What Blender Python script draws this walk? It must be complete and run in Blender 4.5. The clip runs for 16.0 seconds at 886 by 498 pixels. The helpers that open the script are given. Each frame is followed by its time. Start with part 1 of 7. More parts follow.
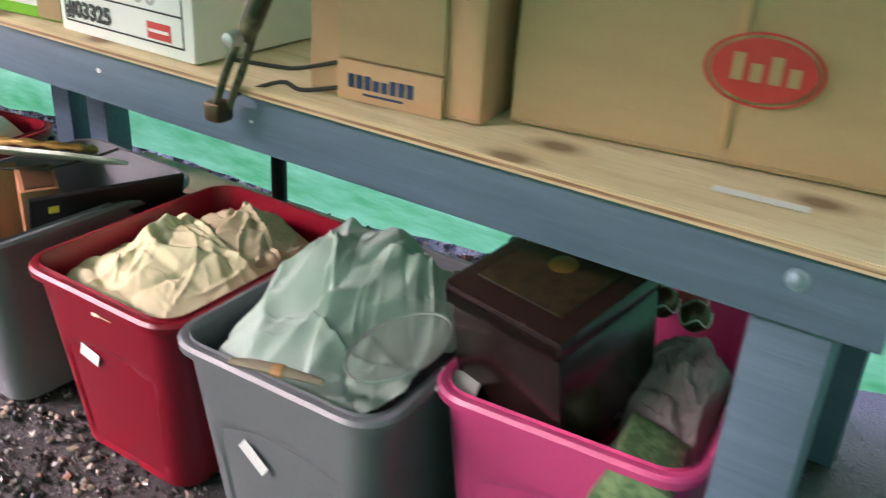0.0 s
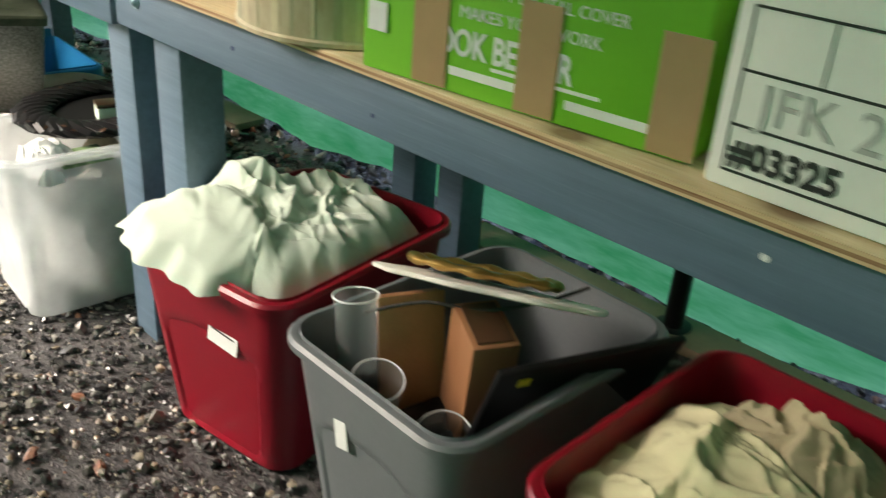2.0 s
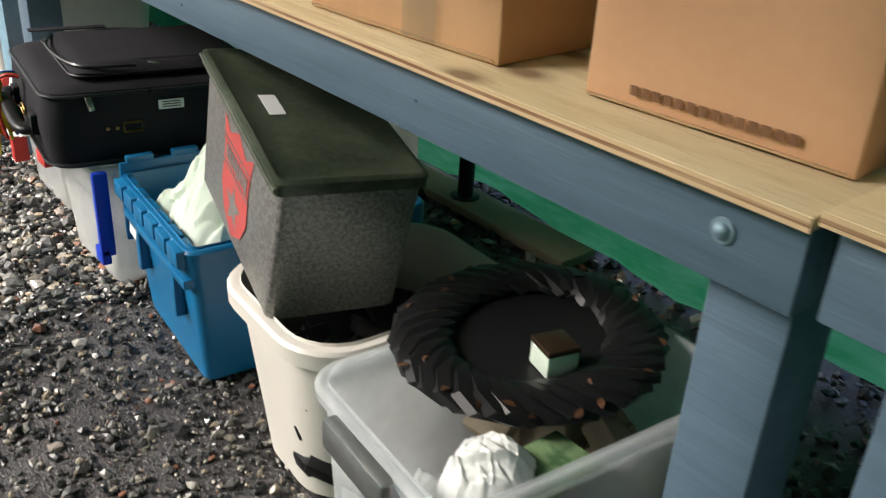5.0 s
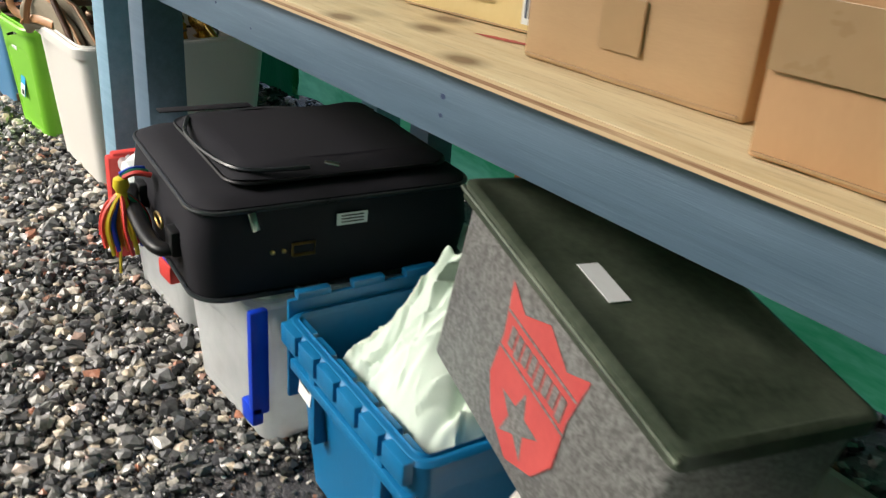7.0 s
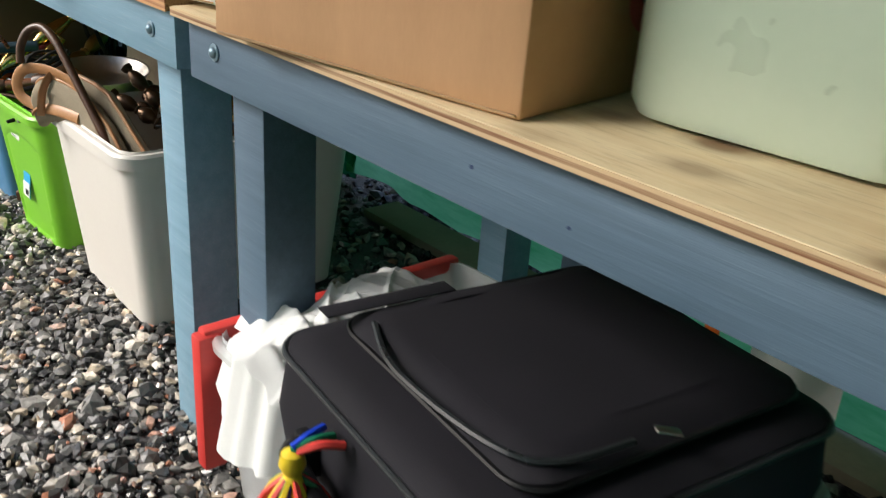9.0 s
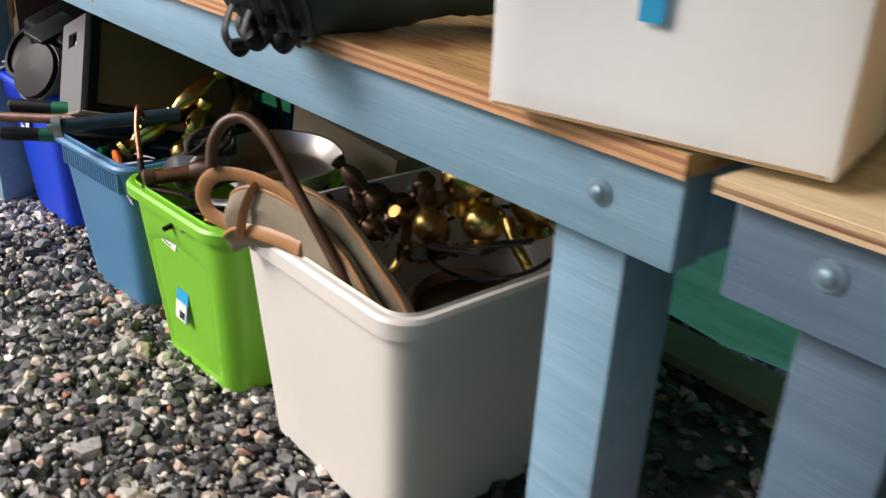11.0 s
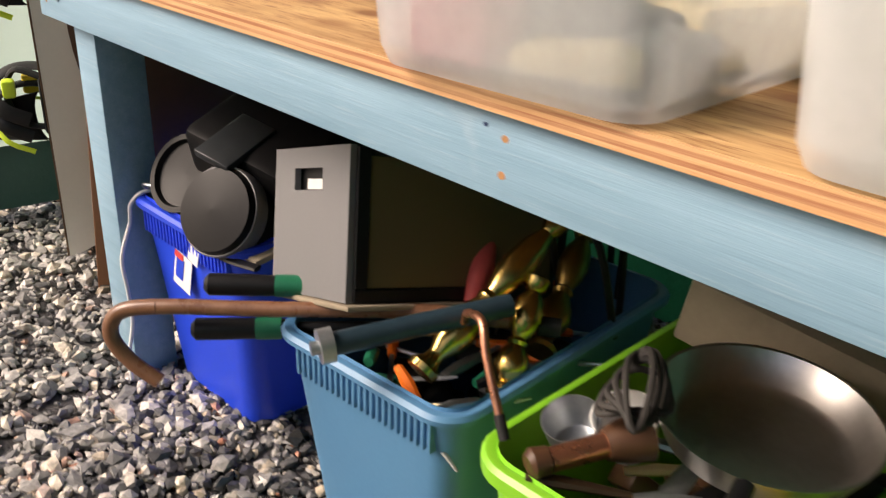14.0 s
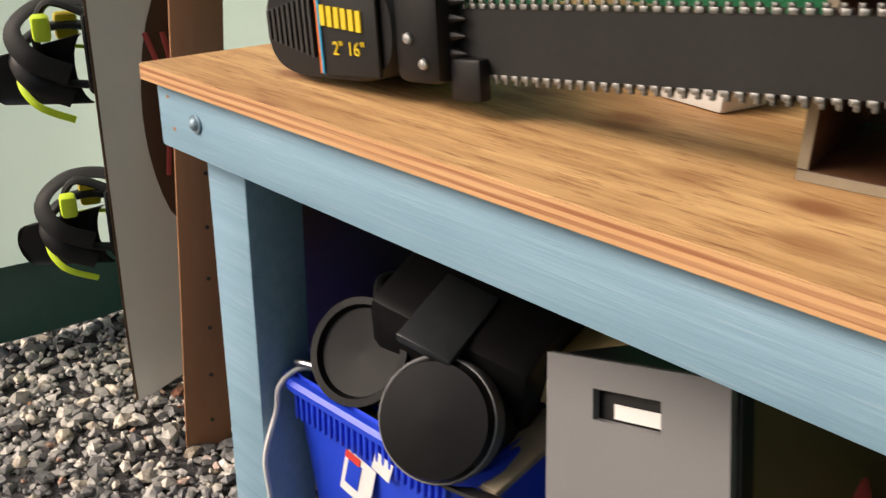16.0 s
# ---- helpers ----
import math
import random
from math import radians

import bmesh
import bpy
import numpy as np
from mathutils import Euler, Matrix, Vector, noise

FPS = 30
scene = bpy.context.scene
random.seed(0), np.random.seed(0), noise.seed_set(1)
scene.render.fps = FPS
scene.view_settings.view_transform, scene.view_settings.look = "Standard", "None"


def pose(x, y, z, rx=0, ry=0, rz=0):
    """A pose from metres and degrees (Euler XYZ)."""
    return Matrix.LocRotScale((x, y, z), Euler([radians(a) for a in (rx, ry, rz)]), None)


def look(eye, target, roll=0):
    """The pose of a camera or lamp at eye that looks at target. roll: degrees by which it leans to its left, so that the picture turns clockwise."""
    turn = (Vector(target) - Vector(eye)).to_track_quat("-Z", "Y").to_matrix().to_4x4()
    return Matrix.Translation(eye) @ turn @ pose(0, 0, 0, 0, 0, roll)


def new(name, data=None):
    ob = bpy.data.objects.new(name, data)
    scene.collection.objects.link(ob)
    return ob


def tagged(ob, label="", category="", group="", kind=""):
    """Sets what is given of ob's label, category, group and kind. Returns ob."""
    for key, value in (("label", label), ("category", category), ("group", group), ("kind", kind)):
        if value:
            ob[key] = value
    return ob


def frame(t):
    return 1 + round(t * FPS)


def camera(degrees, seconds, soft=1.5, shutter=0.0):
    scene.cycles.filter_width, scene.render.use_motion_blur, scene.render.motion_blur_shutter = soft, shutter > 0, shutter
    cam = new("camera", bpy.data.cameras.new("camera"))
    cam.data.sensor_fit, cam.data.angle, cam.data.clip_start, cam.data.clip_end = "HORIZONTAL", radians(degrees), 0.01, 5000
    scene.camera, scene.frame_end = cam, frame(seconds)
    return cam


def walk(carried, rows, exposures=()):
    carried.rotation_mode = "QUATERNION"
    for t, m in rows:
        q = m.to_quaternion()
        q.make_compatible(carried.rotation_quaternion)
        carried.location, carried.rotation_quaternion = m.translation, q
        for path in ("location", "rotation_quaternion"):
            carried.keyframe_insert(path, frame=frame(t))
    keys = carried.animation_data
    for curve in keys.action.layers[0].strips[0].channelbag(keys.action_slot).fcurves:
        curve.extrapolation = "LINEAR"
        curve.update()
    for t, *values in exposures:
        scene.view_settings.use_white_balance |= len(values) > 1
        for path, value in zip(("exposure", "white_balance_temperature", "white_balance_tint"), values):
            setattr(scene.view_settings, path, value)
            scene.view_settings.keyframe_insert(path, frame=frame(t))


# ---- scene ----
cam = camera(52.9, 16.0, soft=1.2, shutter=0.4)
PATH = [
    (0, (0.067, -0.121, 1.156), (1.586, 0.829, 0.267), 3.5),
    (0.5, (0.103, 0.093, 1.141), (1.592, 1.1, 0.264), 3.8),
    (1, (0.126, 0.31, 1.109), (1.559, 1.415, 0.258), 4.4),
    (1.4, (0.158, 0.5, 1.111), (1.531, 1.64, 0.209), 3.5),
    (1.5, (0.133, 0.544, 1.114), (1.507, 1.682, 0.21), 3.7),
    (2, (0.17, 0.769, 1.121), (1.471, 1.991, 0.217), 4.3),
    (2.5, (0.195, 0.958, 1.12), (1.394, 2.273, 0.206), 4.7),
    (3, (0.198, 1.167, 1.119), (1.332, 2.535, 0.201), 5.0),
    (3.5, (0.215, 1.378, 1.114), (1.356, 2.746, 0.204), 4.5),
    (4, (0.266, 1.638, 1.082), (1.41, 2.996, 0.162), 3.8),
    (4.2, (0.269, 1.736, 1.084), (1.426, 3.085, 0.169), 3.5),
    (6.3, (0.306, 2.477, 1.055), (1.437, 3.882, 0.191), 4.6),
    (6.5, (0.299, 2.554, 1.054), (1.423, 3.969, 0.197), 4.7),
    (7, (0.303, 2.728, 1.034), (1.433, 4.144, 0.186), 4.4),
    (7.3, (0.303, 2.853, 1.028), (1.46, 4.255, 0.194), 4.4),
    (7.5, (0.331, 2.953, 1.023), (1.496, 4.344, 0.183), 4.2),
    (8, (0.34, 3.14, 1.014), (1.528, 4.525, 0.195), 4.2),
    (8.5, (0.339, 3.356, 1.033), (1.538, 4.736, 0.221), 4.2),
    (9, (0.361, 3.554, 1.025), (1.573, 4.923, 0.215), 4.0),
    (9.5, (0.399, 3.757, 1.019), (1.623, 5.117, 0.212), 3.9),
    (10, (0.372, 3.939, 1.024), (1.57, 5.326, 0.223), 4.3),
    (10.2, (0.34, 4.033, 1.027), (1.54, 5.416, 0.223), 4.0),
    (12.3, (0.348, 4.954, 0.997), (1.538, 6.319, 0.148), 2.5),
    (12.5, (0.337, 5.003, 0.998), (1.532, 6.37, 0.158), 2.3),
    (13, (0.338, 5.148, 0.997), (1.543, 6.511, 0.167), 2.1),
    (13.3, (0.353, 5.274, 0.995), (1.566, 6.638, 0.176), 2.2),
    (13.5, (0.361, 5.362, 1.002), (1.581, 6.716, 0.177), 2.2),
    (14, (0.362, 5.547, 1.005), (1.596, 6.887, 0.181), 1.8),
    (14.5, (0.359, 5.745, 1.01), (1.608, 7.072, 0.187), 1.6),
    (15, (0.381, 5.92, 1.01), (1.65, 7.233, 0.194), 1.4),
    (15.4, (0.405, 6.037, 1.017), (1.685, 7.345, 0.209), 1.2),
    (15.5, (0.404, 6.065, 1.025), (1.692, 7.364, 0.217), 1.2),
    (16, (0.375, 6.179, 1.058), (1.684, 7.462, 0.259), 1.1),
]
EXPOSURES = [(0.0, 3.55, 6500, 44), (1.0, 2.9, 6600, 28), (2.5, 2.25, 7100, 12), (4.0, 1.5, 6550, 12), (7.0, 1.3, 6350, 10), (10.0, 0.95, 6250, 13), (12.5, 0.85, 6500, 21), (14.0, 1.05, 7250, 19), (16.0, 0.75, 7100, 16)]
walk(cam, [(t, look(eye, target, roll)) for t, eye, target, roll in PATH], EXPOSURES)

# ---- light ----
world = bpy.data.worlds.new("overcast_sky")
scene.world = world
world.use_nodes = True
wn = world.node_tree
sky = wn.nodes.new("ShaderNodeTexSky")
sky.sky_type = "NISHITA"
sky.sun_disc = False
sky.sun_elevation, sky.sun_rotation = radians(38), radians(307)
sky.air_density, sky.dust_density = 1.0, 4.0
wn.links.new(sky.outputs[0], wn.nodes["Background"].inputs[0])
wn.nodes["Background"].inputs[1].default_value = 0.085
sun = new("sun", bpy.data.lights.new("sun", "SUN"))
sun.data.energy, sun.data.angle, sun.data.color = 1.9, radians(28), (1.0, 0.95, 0.87)
sun.matrix_world = look((-6, 10, 6.5), (0.8, 5, 0))


# ---- materials ----
def nodes_of(name):
    m = bpy.data.materials.new(name)
    m.use_nodes = True
    t = m.node_tree
    return m, t, t.nodes["Principled BSDF"]


def tex_noise(t, scale, detail=4.0, stretch=(1, 1, 1), rough=0.6):
    co = t.nodes.new("ShaderNodeTexCoord")
    mp = t.nodes.new("ShaderNodeMapping")
    mp.inputs["Scale"].default_value = stretch
    n = t.nodes.new("ShaderNodeTexNoise")
    n.inputs["Scale"].default_value = scale
    n.inputs["Detail"].default_value = detail
    n.inputs["Roughness"].default_value = rough
    t.links.new(co.outputs["Object"], mp.inputs["Vector"])
    t.links.new(mp.outputs["Vector"], n.inputs["Vector"])
    return n


def ramp(t, src, stops):
    r = t.nodes.new("ShaderNodeValToRGB")
    el = r.color_ramp.elements
    while len(el) < len(stops):
        el.new(0.5)
    for e, (p, c) in zip(el, stops):
        e.position = p
        e.color = (*c, 1) if len(c) == 3 else c
    t.links.new(src, r.inputs["Fac"])
    return r


def mixed(t, fac, a, b, kind="MIX"):
    m = t.nodes.new("ShaderNodeMix")
    m.data_type, m.blend_type = "RGBA", kind
    for sock, v in ((m.inputs["Factor"], fac), (m.inputs["A"], a), (m.inputs["B"], b)):
        if isinstance(v, bpy.types.NodeSocket):
            t.links.new(v, sock)
        elif isinstance(v, (int, float)):
            sock.default_value = v
        else:
            sock.default_value = (*v, 1)
    return m.outputs["Result"]


def bump(t, bsdf, src, strength=0.2, dist=0.002):
    b = t.nodes.new("ShaderNodeBump")
    b.inputs["Strength"].default_value = strength
    b.inputs["Distance"].default_value = dist
    t.links.new(src, b.inputs["Height"])
    t.links.new(b.outputs["Normal"], bsdf.inputs["Normal"])


def surface(name, a, b, rough=0.5, metal=0.0, big=4.0, fine=60.0, relief=0.15, dist=0.001, stretch=(1, 1, 1), trans=0.0, spread=0.35, spec=0.5):
    """Two tones mixed by coarse stains and fine grain, with relief."""
    m, t, p = nodes_of(name)
    n1 = tex_noise(t, big, 5, stretch)
    n2 = tex_noise(t, fine, 3, stretch)
    f = t.nodes.new("ShaderNodeMath")
    f.operation = "MULTIPLY_ADD"
    t.links.new(n2.outputs["Fac"], f.inputs[0])
    f.inputs[1].default_value = 0.35
    t.links.new(n1.outputs["Fac"], f.inputs[2])
    r = ramp(t, f.outputs[0], [(0.68 - spread, a), (0.68 + spread, b)])
    t.links.new(r.outputs["Color"], p.inputs["Base Color"])
    rr = t.nodes.new("ShaderNodeMapRange")
    rr.inputs["To Min"].default_value, rr.inputs["To Max"].default_value = max(rough - 0.12, 0.03), min(rough + 0.12, 1)
    t.links.new(n1.outputs["Fac"], rr.inputs["Value"])
    t.links.new(rr.outputs["Result"], p.inputs["Roughness"])
    p.inputs["Metallic"].default_value = metal
    p.inputs["Specular IOR Level"].default_value = spec
    bump(t, p, n2.outputs["Fac"], relief, dist)
    if trans:
        tr = t.nodes.new("ShaderNodeBsdfTranslucent")
        t.links.new(r.outputs["Color"], tr.inputs["Color"])
        mx = t.nodes.new("ShaderNodeMixShader")
        mx.inputs[0].default_value = trans
        t.links.new(p.outputs[0], mx.inputs[1])
        t.links.new(tr.outputs[0], mx.inputs[2])
        t.links.new(mx.outputs[0], t.nodes["Material Output"].inputs["Surface"])
    return m


def painted_wood(name, a, b, bare, wear=0.64, lines=0.28):
    """Painted lumber: grain along local y, brush streaks, knots and rubbed spots."""
    m, t, p = nodes_of(name)
    grain = tex_noise(t, 7, 6, (7, 0.5, 7))
    wave = tex_noise(t, 42, 4, (6, 0.2, 6))
    blot = tex_noise(t, 5, 5)
    spot = tex_noise(t, 11, 6, (1.6, 0.8, 1.6), 0.7)
    c = ramp(t, grain.outputs["Fac"], [(0.3, a), (0.7, b)]).outputs["Color"]
    fw = ramp(t, wave.outputs["Fac"], [(0.56, (0, 0, 0)), (0.70, (lines, lines, lines))]).outputs["Color"]
    c = mixed(t, fw, c, bare)
    fk = ramp(t, spot.outputs["Fac"], [(0.70, (0, 0, 0)), (0.75, (0.6, 0.6, 0.6))]).outputs["Color"]
    c = mixed(t, fk, c, (a[0] * 0.3, a[1] * 0.3, a[2] * 0.35))
    fb = ramp(t, blot.outputs["Fac"], [(wear, (0, 0, 0)), (wear + 0.1, (0.45, 0.45, 0.45))]).outputs["Color"]
    c = mixed(t, fb, c, bare)
    t.links.new(c, p.inputs["Base Color"])
    p.inputs["Roughness"].default_value = 0.55
    bump(t, p, wave.outputs["Fac"], 0.35, 0.0015)
    return m


def plywood(name, light, dark, knot, fleck=0.25):
    """Sheet plywood: long grain, short dark flecks, dirt, and a few small oval knots."""
    m, t, p = nodes_of(name)
    grain = tex_noise(t, 5, 7, (9, 0.6, 9), 0.7)
    fig = tex_noise(t, 2.2, 5, (3.4, 0.7, 3.4))
    fine = tex_noise(t, 26, 5, (5, 0.55, 5), 0.7)
    dirt = tex_noise(t, 3, 6)
    c = ramp(t, grain.outputs["Fac"], [(0.25, dark), (0.62, light)]).outputs["Color"]
    ff = ramp(t, fig.outputs["Fac"], [(0.45, (0, 0, 0)), (0.62, (0.5, 0.5, 0.5))]).outputs["Color"]
    c = mixed(t, ff, c, dark)
    fl = ramp(t, fine.outputs["Fac"], [(0.52, (0, 0, 0)), (0.66, (fleck, fleck, fleck))]).outputs["Color"]
    c = mixed(t, fl, c, knot)
    co = t.nodes.new("ShaderNodeTexCoord")
    mp = t.nodes.new("ShaderNodeMapping")
    mp.inputs["Scale"].default_value = (1.0, 0.65, 1.0)
    t.links.new(co.outputs["Object"], mp.inputs["Vector"])
    vo = t.nodes.new("ShaderNodeTexVoronoi")
    vo.voronoi_dimensions = "2D"
    vo.inputs["Scale"].default_value = 9.0
    t.links.new(mp.outputs["Vector"], vo.inputs["Vector"])
    pick = ramp(t, vo.outputs["Color"], [(0.32, (0, 0, 0)), (0.36, (1, 1, 1))]).outputs["Color"]
    fk = ramp(t, vo.outputs["Distance"], [(0.09, (0.9, 0.9, 0.9)), (0.17, (0.4, 0.4, 0.4)), (0.28, (0, 0, 0))]).outputs["Color"]
    c = mixed(t, mixed(t, 1.0, fk, pick, "MULTIPLY"), c, knot)
    fd = ramp(t, dirt.outputs["Fac"], [(0.55, (0, 0, 0)), (0.8, (0.3, 0.3, 0.3))]).outputs["Color"]
    c = mixed(t, fd, c, (0.16, 0.12, 0.08))
    t.links.new(c, p.inputs["Base Color"])
    p.inputs["Roughness"].default_value = 0.62
    bump(t, p, grain.outputs["Fac"], 0.3, 0.001)
    return m


def veneer(name, tones):
    """Edge of plywood: thin plies, one above another."""
    m, t, p = nodes_of(name)
    co = t.nodes.new("ShaderNodeTexCoord")
    sep = t.nodes.new("ShaderNodeSeparateXYZ")
    t.links.new(co.outputs["Object"], sep.inputs[0])
    n = tex_noise(t, 3, 5, (1, 1, 1))
    ad = t.nodes.new("ShaderNodeMath")
    ad.operation = "MULTIPLY_ADD"
    t.links.new(n.outputs["Fac"], ad.inputs[0])
    ad.inputs[1].default_value = 0.0035
    t.links.new(sep.outputs["Z"], ad.inputs[2])
    mo = t.nodes.new("ShaderNodeMath")
    mo.operation = "PINGPONG"
    t.links.new(ad.outputs[0], mo.inputs[0])
    mo.inputs[1].default_value = 0.0042
    mr = t.nodes.new("ShaderNodeMapRange")
    mr.inputs["From Max"].default_value = 0.0042
    t.links.new(mo.outputs[0], mr.inputs["Value"])
    g = tex_noise(t, 16, 6, (1, 0.35, 14))
    c = ramp(t, mr.outputs["Result"], [(0.38, tones[0]), (0.62, tones[1])]).outputs["Color"]
    fg = ramp(t, g.outputs["Fac"], [(0.4, (0, 0, 0)), (0.7, (0.7, 0.7, 0.7))]).outputs["Color"]
    c = mixed(t, fg, c, tones[2])
    t.links.new(c, p.inputs["Base Color"])
    p.inputs["Roughness"].default_value = 0.7
    bump(t, p, g.outputs["Fac"], 0.5, 0.002)
    return m


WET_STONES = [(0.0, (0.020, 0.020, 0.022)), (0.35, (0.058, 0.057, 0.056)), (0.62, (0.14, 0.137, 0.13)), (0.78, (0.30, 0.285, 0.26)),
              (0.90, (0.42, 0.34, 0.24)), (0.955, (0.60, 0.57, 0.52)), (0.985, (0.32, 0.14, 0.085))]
DRY_STONES = [(0.0, (0.09, 0.09, 0.092)), (0.30, (0.215, 0.208, 0.197)), (0.58, (0.37, 0.352, 0.325)), (0.78, (0.54, 0.51, 0.455)),
              (0.90, (0.60, 0.52, 0.41)), (0.955, (0.74, 0.71, 0.66)), (0.985, (0.46, 0.27, 0.19))]


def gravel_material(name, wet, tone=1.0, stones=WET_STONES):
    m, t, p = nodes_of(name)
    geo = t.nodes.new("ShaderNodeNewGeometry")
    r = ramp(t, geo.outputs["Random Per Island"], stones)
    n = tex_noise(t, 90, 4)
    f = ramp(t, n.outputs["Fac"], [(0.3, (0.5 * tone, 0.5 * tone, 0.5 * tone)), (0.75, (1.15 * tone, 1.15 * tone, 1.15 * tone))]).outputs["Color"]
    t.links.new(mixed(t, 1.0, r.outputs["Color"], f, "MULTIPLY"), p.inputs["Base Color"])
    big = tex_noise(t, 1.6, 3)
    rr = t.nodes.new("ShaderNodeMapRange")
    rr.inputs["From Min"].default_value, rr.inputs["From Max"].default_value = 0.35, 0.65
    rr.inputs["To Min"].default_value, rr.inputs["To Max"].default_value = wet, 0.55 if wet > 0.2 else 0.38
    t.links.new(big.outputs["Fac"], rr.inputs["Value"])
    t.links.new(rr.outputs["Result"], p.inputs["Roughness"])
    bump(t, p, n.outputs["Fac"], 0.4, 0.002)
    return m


def clear_plastic(name, tint, rough=0.3, milk=0.45):
    """Milky see-through polypropylene: part clear, part scattering."""
    m, t, p = nodes_of(name)
    n = tex_noise(t, 14, 4)
    p.inputs["Base Color"].default_value = (*tint, 1)
    p.inputs["Roughness"].default_value = rough
    tr = t.nodes.new("ShaderNodeBsdfTranslucent")
    tr.inputs["Color"].default_value = (*tint, 1)
    cl = t.nodes.new("ShaderNodeBsdfTransparent")
    cl.inputs["Color"].default_value = (0.93, 0.95, 0.96, 1)
    a = t.nodes.new("ShaderNodeMixShader")
    a.inputs[0].default_value = 0.5
    t.links.new(p.outputs[0], a.inputs[1])
    t.links.new(tr.outputs[0], a.inputs[2])
    b = t.nodes.new("ShaderNodeMixShader")
    mr = t.nodes.new("ShaderNodeMapRange")
    mr.inputs["To Min"].default_value, mr.inputs["To Max"].default_value = milk - 0.1, milk + 0.1
    t.links.new(n.outputs["Fac"], mr.inputs["Value"])
    t.links.new(mr.outputs["Result"], b.inputs[0])
    t.links.new(cl.outputs[0], b.inputs[1])
    t.links.new(a.outputs[0], b.inputs[2])
    t.links.new(b.outputs[0], t.nodes["Material Output"].inputs["Surface"])
    return m


M_BLUE = painted_wood("blue_painted_lumber", (0.076, 0.126, 0.182), (0.112, 0.174, 0.242), (0.23, 0.30, 0.36), lines=0.13)
# Paler copy of the blue paint; the end table's sunlight is in it.
M_BLUESUN = painted_wood("sunlit_blue_painted_lumber", (0.185, 0.325, 0.43), (0.245, 0.405, 0.52), (0.42, 0.53, 0.60), 0.6)
M_PLY = plywood("pine_plywood", (0.72, 0.61, 0.39), (0.58, 0.44, 0.24), (0.20, 0.12, 0.06), 0.22)
M_PLY2 = plywood("fir_plywood", (0.60, 0.38, 0.17), (0.28, 0.13, 0.045), (0.22, 0.085, 0.03), 0.85)
M_EDGE = veneer("plywood_edge", ((0.62, 0.46, 0.27), (0.24, 0.10, 0.045), (0.62, 0.45, 0.27)))
M_EDGE2 = veneer("fir_plywood_edge", ((0.60, 0.33, 0.15), (0.36, 0.14, 0.06), (0.66, 0.40, 0.2)))
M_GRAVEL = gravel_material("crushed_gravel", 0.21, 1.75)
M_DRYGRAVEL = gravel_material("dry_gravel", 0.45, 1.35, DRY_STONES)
# Wet stones in the aisle; under the tables this dark tone paints shade.
M_WETSHADEGRAVEL = gravel_material("soaked_and_shaded_gravel", 0.07, 0.78)
M_SOIL = surface("wet_grit", (0.03, 0.028, 0.029), (0.08, 0.075, 0.076), 0.27, 0, 6, 160, 1.0, 0.006)
# Backlight is put into the bright tarp's colour, its lack into the dark.
M_TARP = surface("green_tarp", (0.03, 0.46, 0.13), (0.40, 0.92, 0.52), 0.3, 0, 2.6, 18, 0.3, 0.008, (1, 0.45, 2.2), trans=0.75, spread=0.26)
M_TARPD = surface("dark_green_tarp", (0.008, 0.13, 0.05), (0.02, 0.24, 0.095), 0.45, 0, 5, 40, 0.7, 0.006, trans=0.35)
M_TARPP = surface("pale_green_canvas", (0.58, 0.76, 0.65), (0.68, 0.84, 0.74), 0.6, 0, 1.5, 200, 0.2, 0.001, trans=0.65)
M_ROOF = surface("canopy_fabric", (0.5, 0.53, 0.5), (0.64, 0.66, 0.64), 0.6, 0, 2, 80, 0.2, 0.001, trans=0.2)
M_STEEL = surface("zinc_steel", (0.32, 0.35, 0.37), (0.55, 0.57, 0.58), 0.35, 0.9, 20, 200, 0.2)
M_CHAIN = surface("oily_chain_steel", (0.10, 0.10, 0.10), (0.42, 0.42, 0.41), 0.35, 0.9, 60, 200, 0.2)
M_BOLT = surface("painted_bolt", (0.14, 0.25, 0.34), (0.34, 0.44, 0.5), 0.4, 0.4, 40, 200, 0.3)
M_CARD = surface("cardboard", (0.40, 0.25, 0.13), (0.50, 0.33, 0.18), 0.8, 0, 2.5, 90, 0.12, stretch=(1, 1, 6))
M_CARD2 = surface("warm_cardboard", (0.44, 0.25, 0.12), (0.56, 0.33, 0.17), 0.8, 0, 3, 70, 0.15, stretch=(1, 5, 1))
M_CARDP = surface("orange_cardboard", (0.50, 0.27, 0.14), (0.60, 0.35, 0.20), 0.8, 0, 3, 70, 0.15)
M_KRAFT = surface("packing_tape", (0.37, 0.235, 0.125), (0.44, 0.285, 0.155), 0.3, 0, 8, 60, 0.1)
M_WHITE = surface("white_card", (0.78, 0.78, 0.76), (0.86, 0.86, 0.84), 0.55, 0, 3, 90, 0.06)
M_PAPER = surface("paper_label", (0.66, 0.68, 0.68), (0.78, 0.79, 0.79), 0.55, 0, 9, 90, 0.05)
M_LIME = surface("lime_printed_card", (0.14, 0.46, 0.02), (0.18, 0.54, 0.03), 0.5, 0, 3, 90, 0.06)
M_NAVY = surface("navy_print", (0.012, 0.03, 0.09), (0.018, 0.04, 0.12), 0.5, 0, 6, 90, 0.05)
M_INK = surface("black_ink", (0.012, 0.012, 0.013), (0.03, 0.03, 0.03), 0.55, 0, 20, 90, 0.02)
M_PENCIL = surface("grey_pencil", (0.40, 0.40, 0.40), (0.52, 0.52, 0.52), 0.6, 0, 20, 90, 0.02)
M_REDP = surface("red_print", (0.55, 0.03, 0.025), (0.68, 0.06, 0.05), 0.5, 0, 8, 90, 0.05)
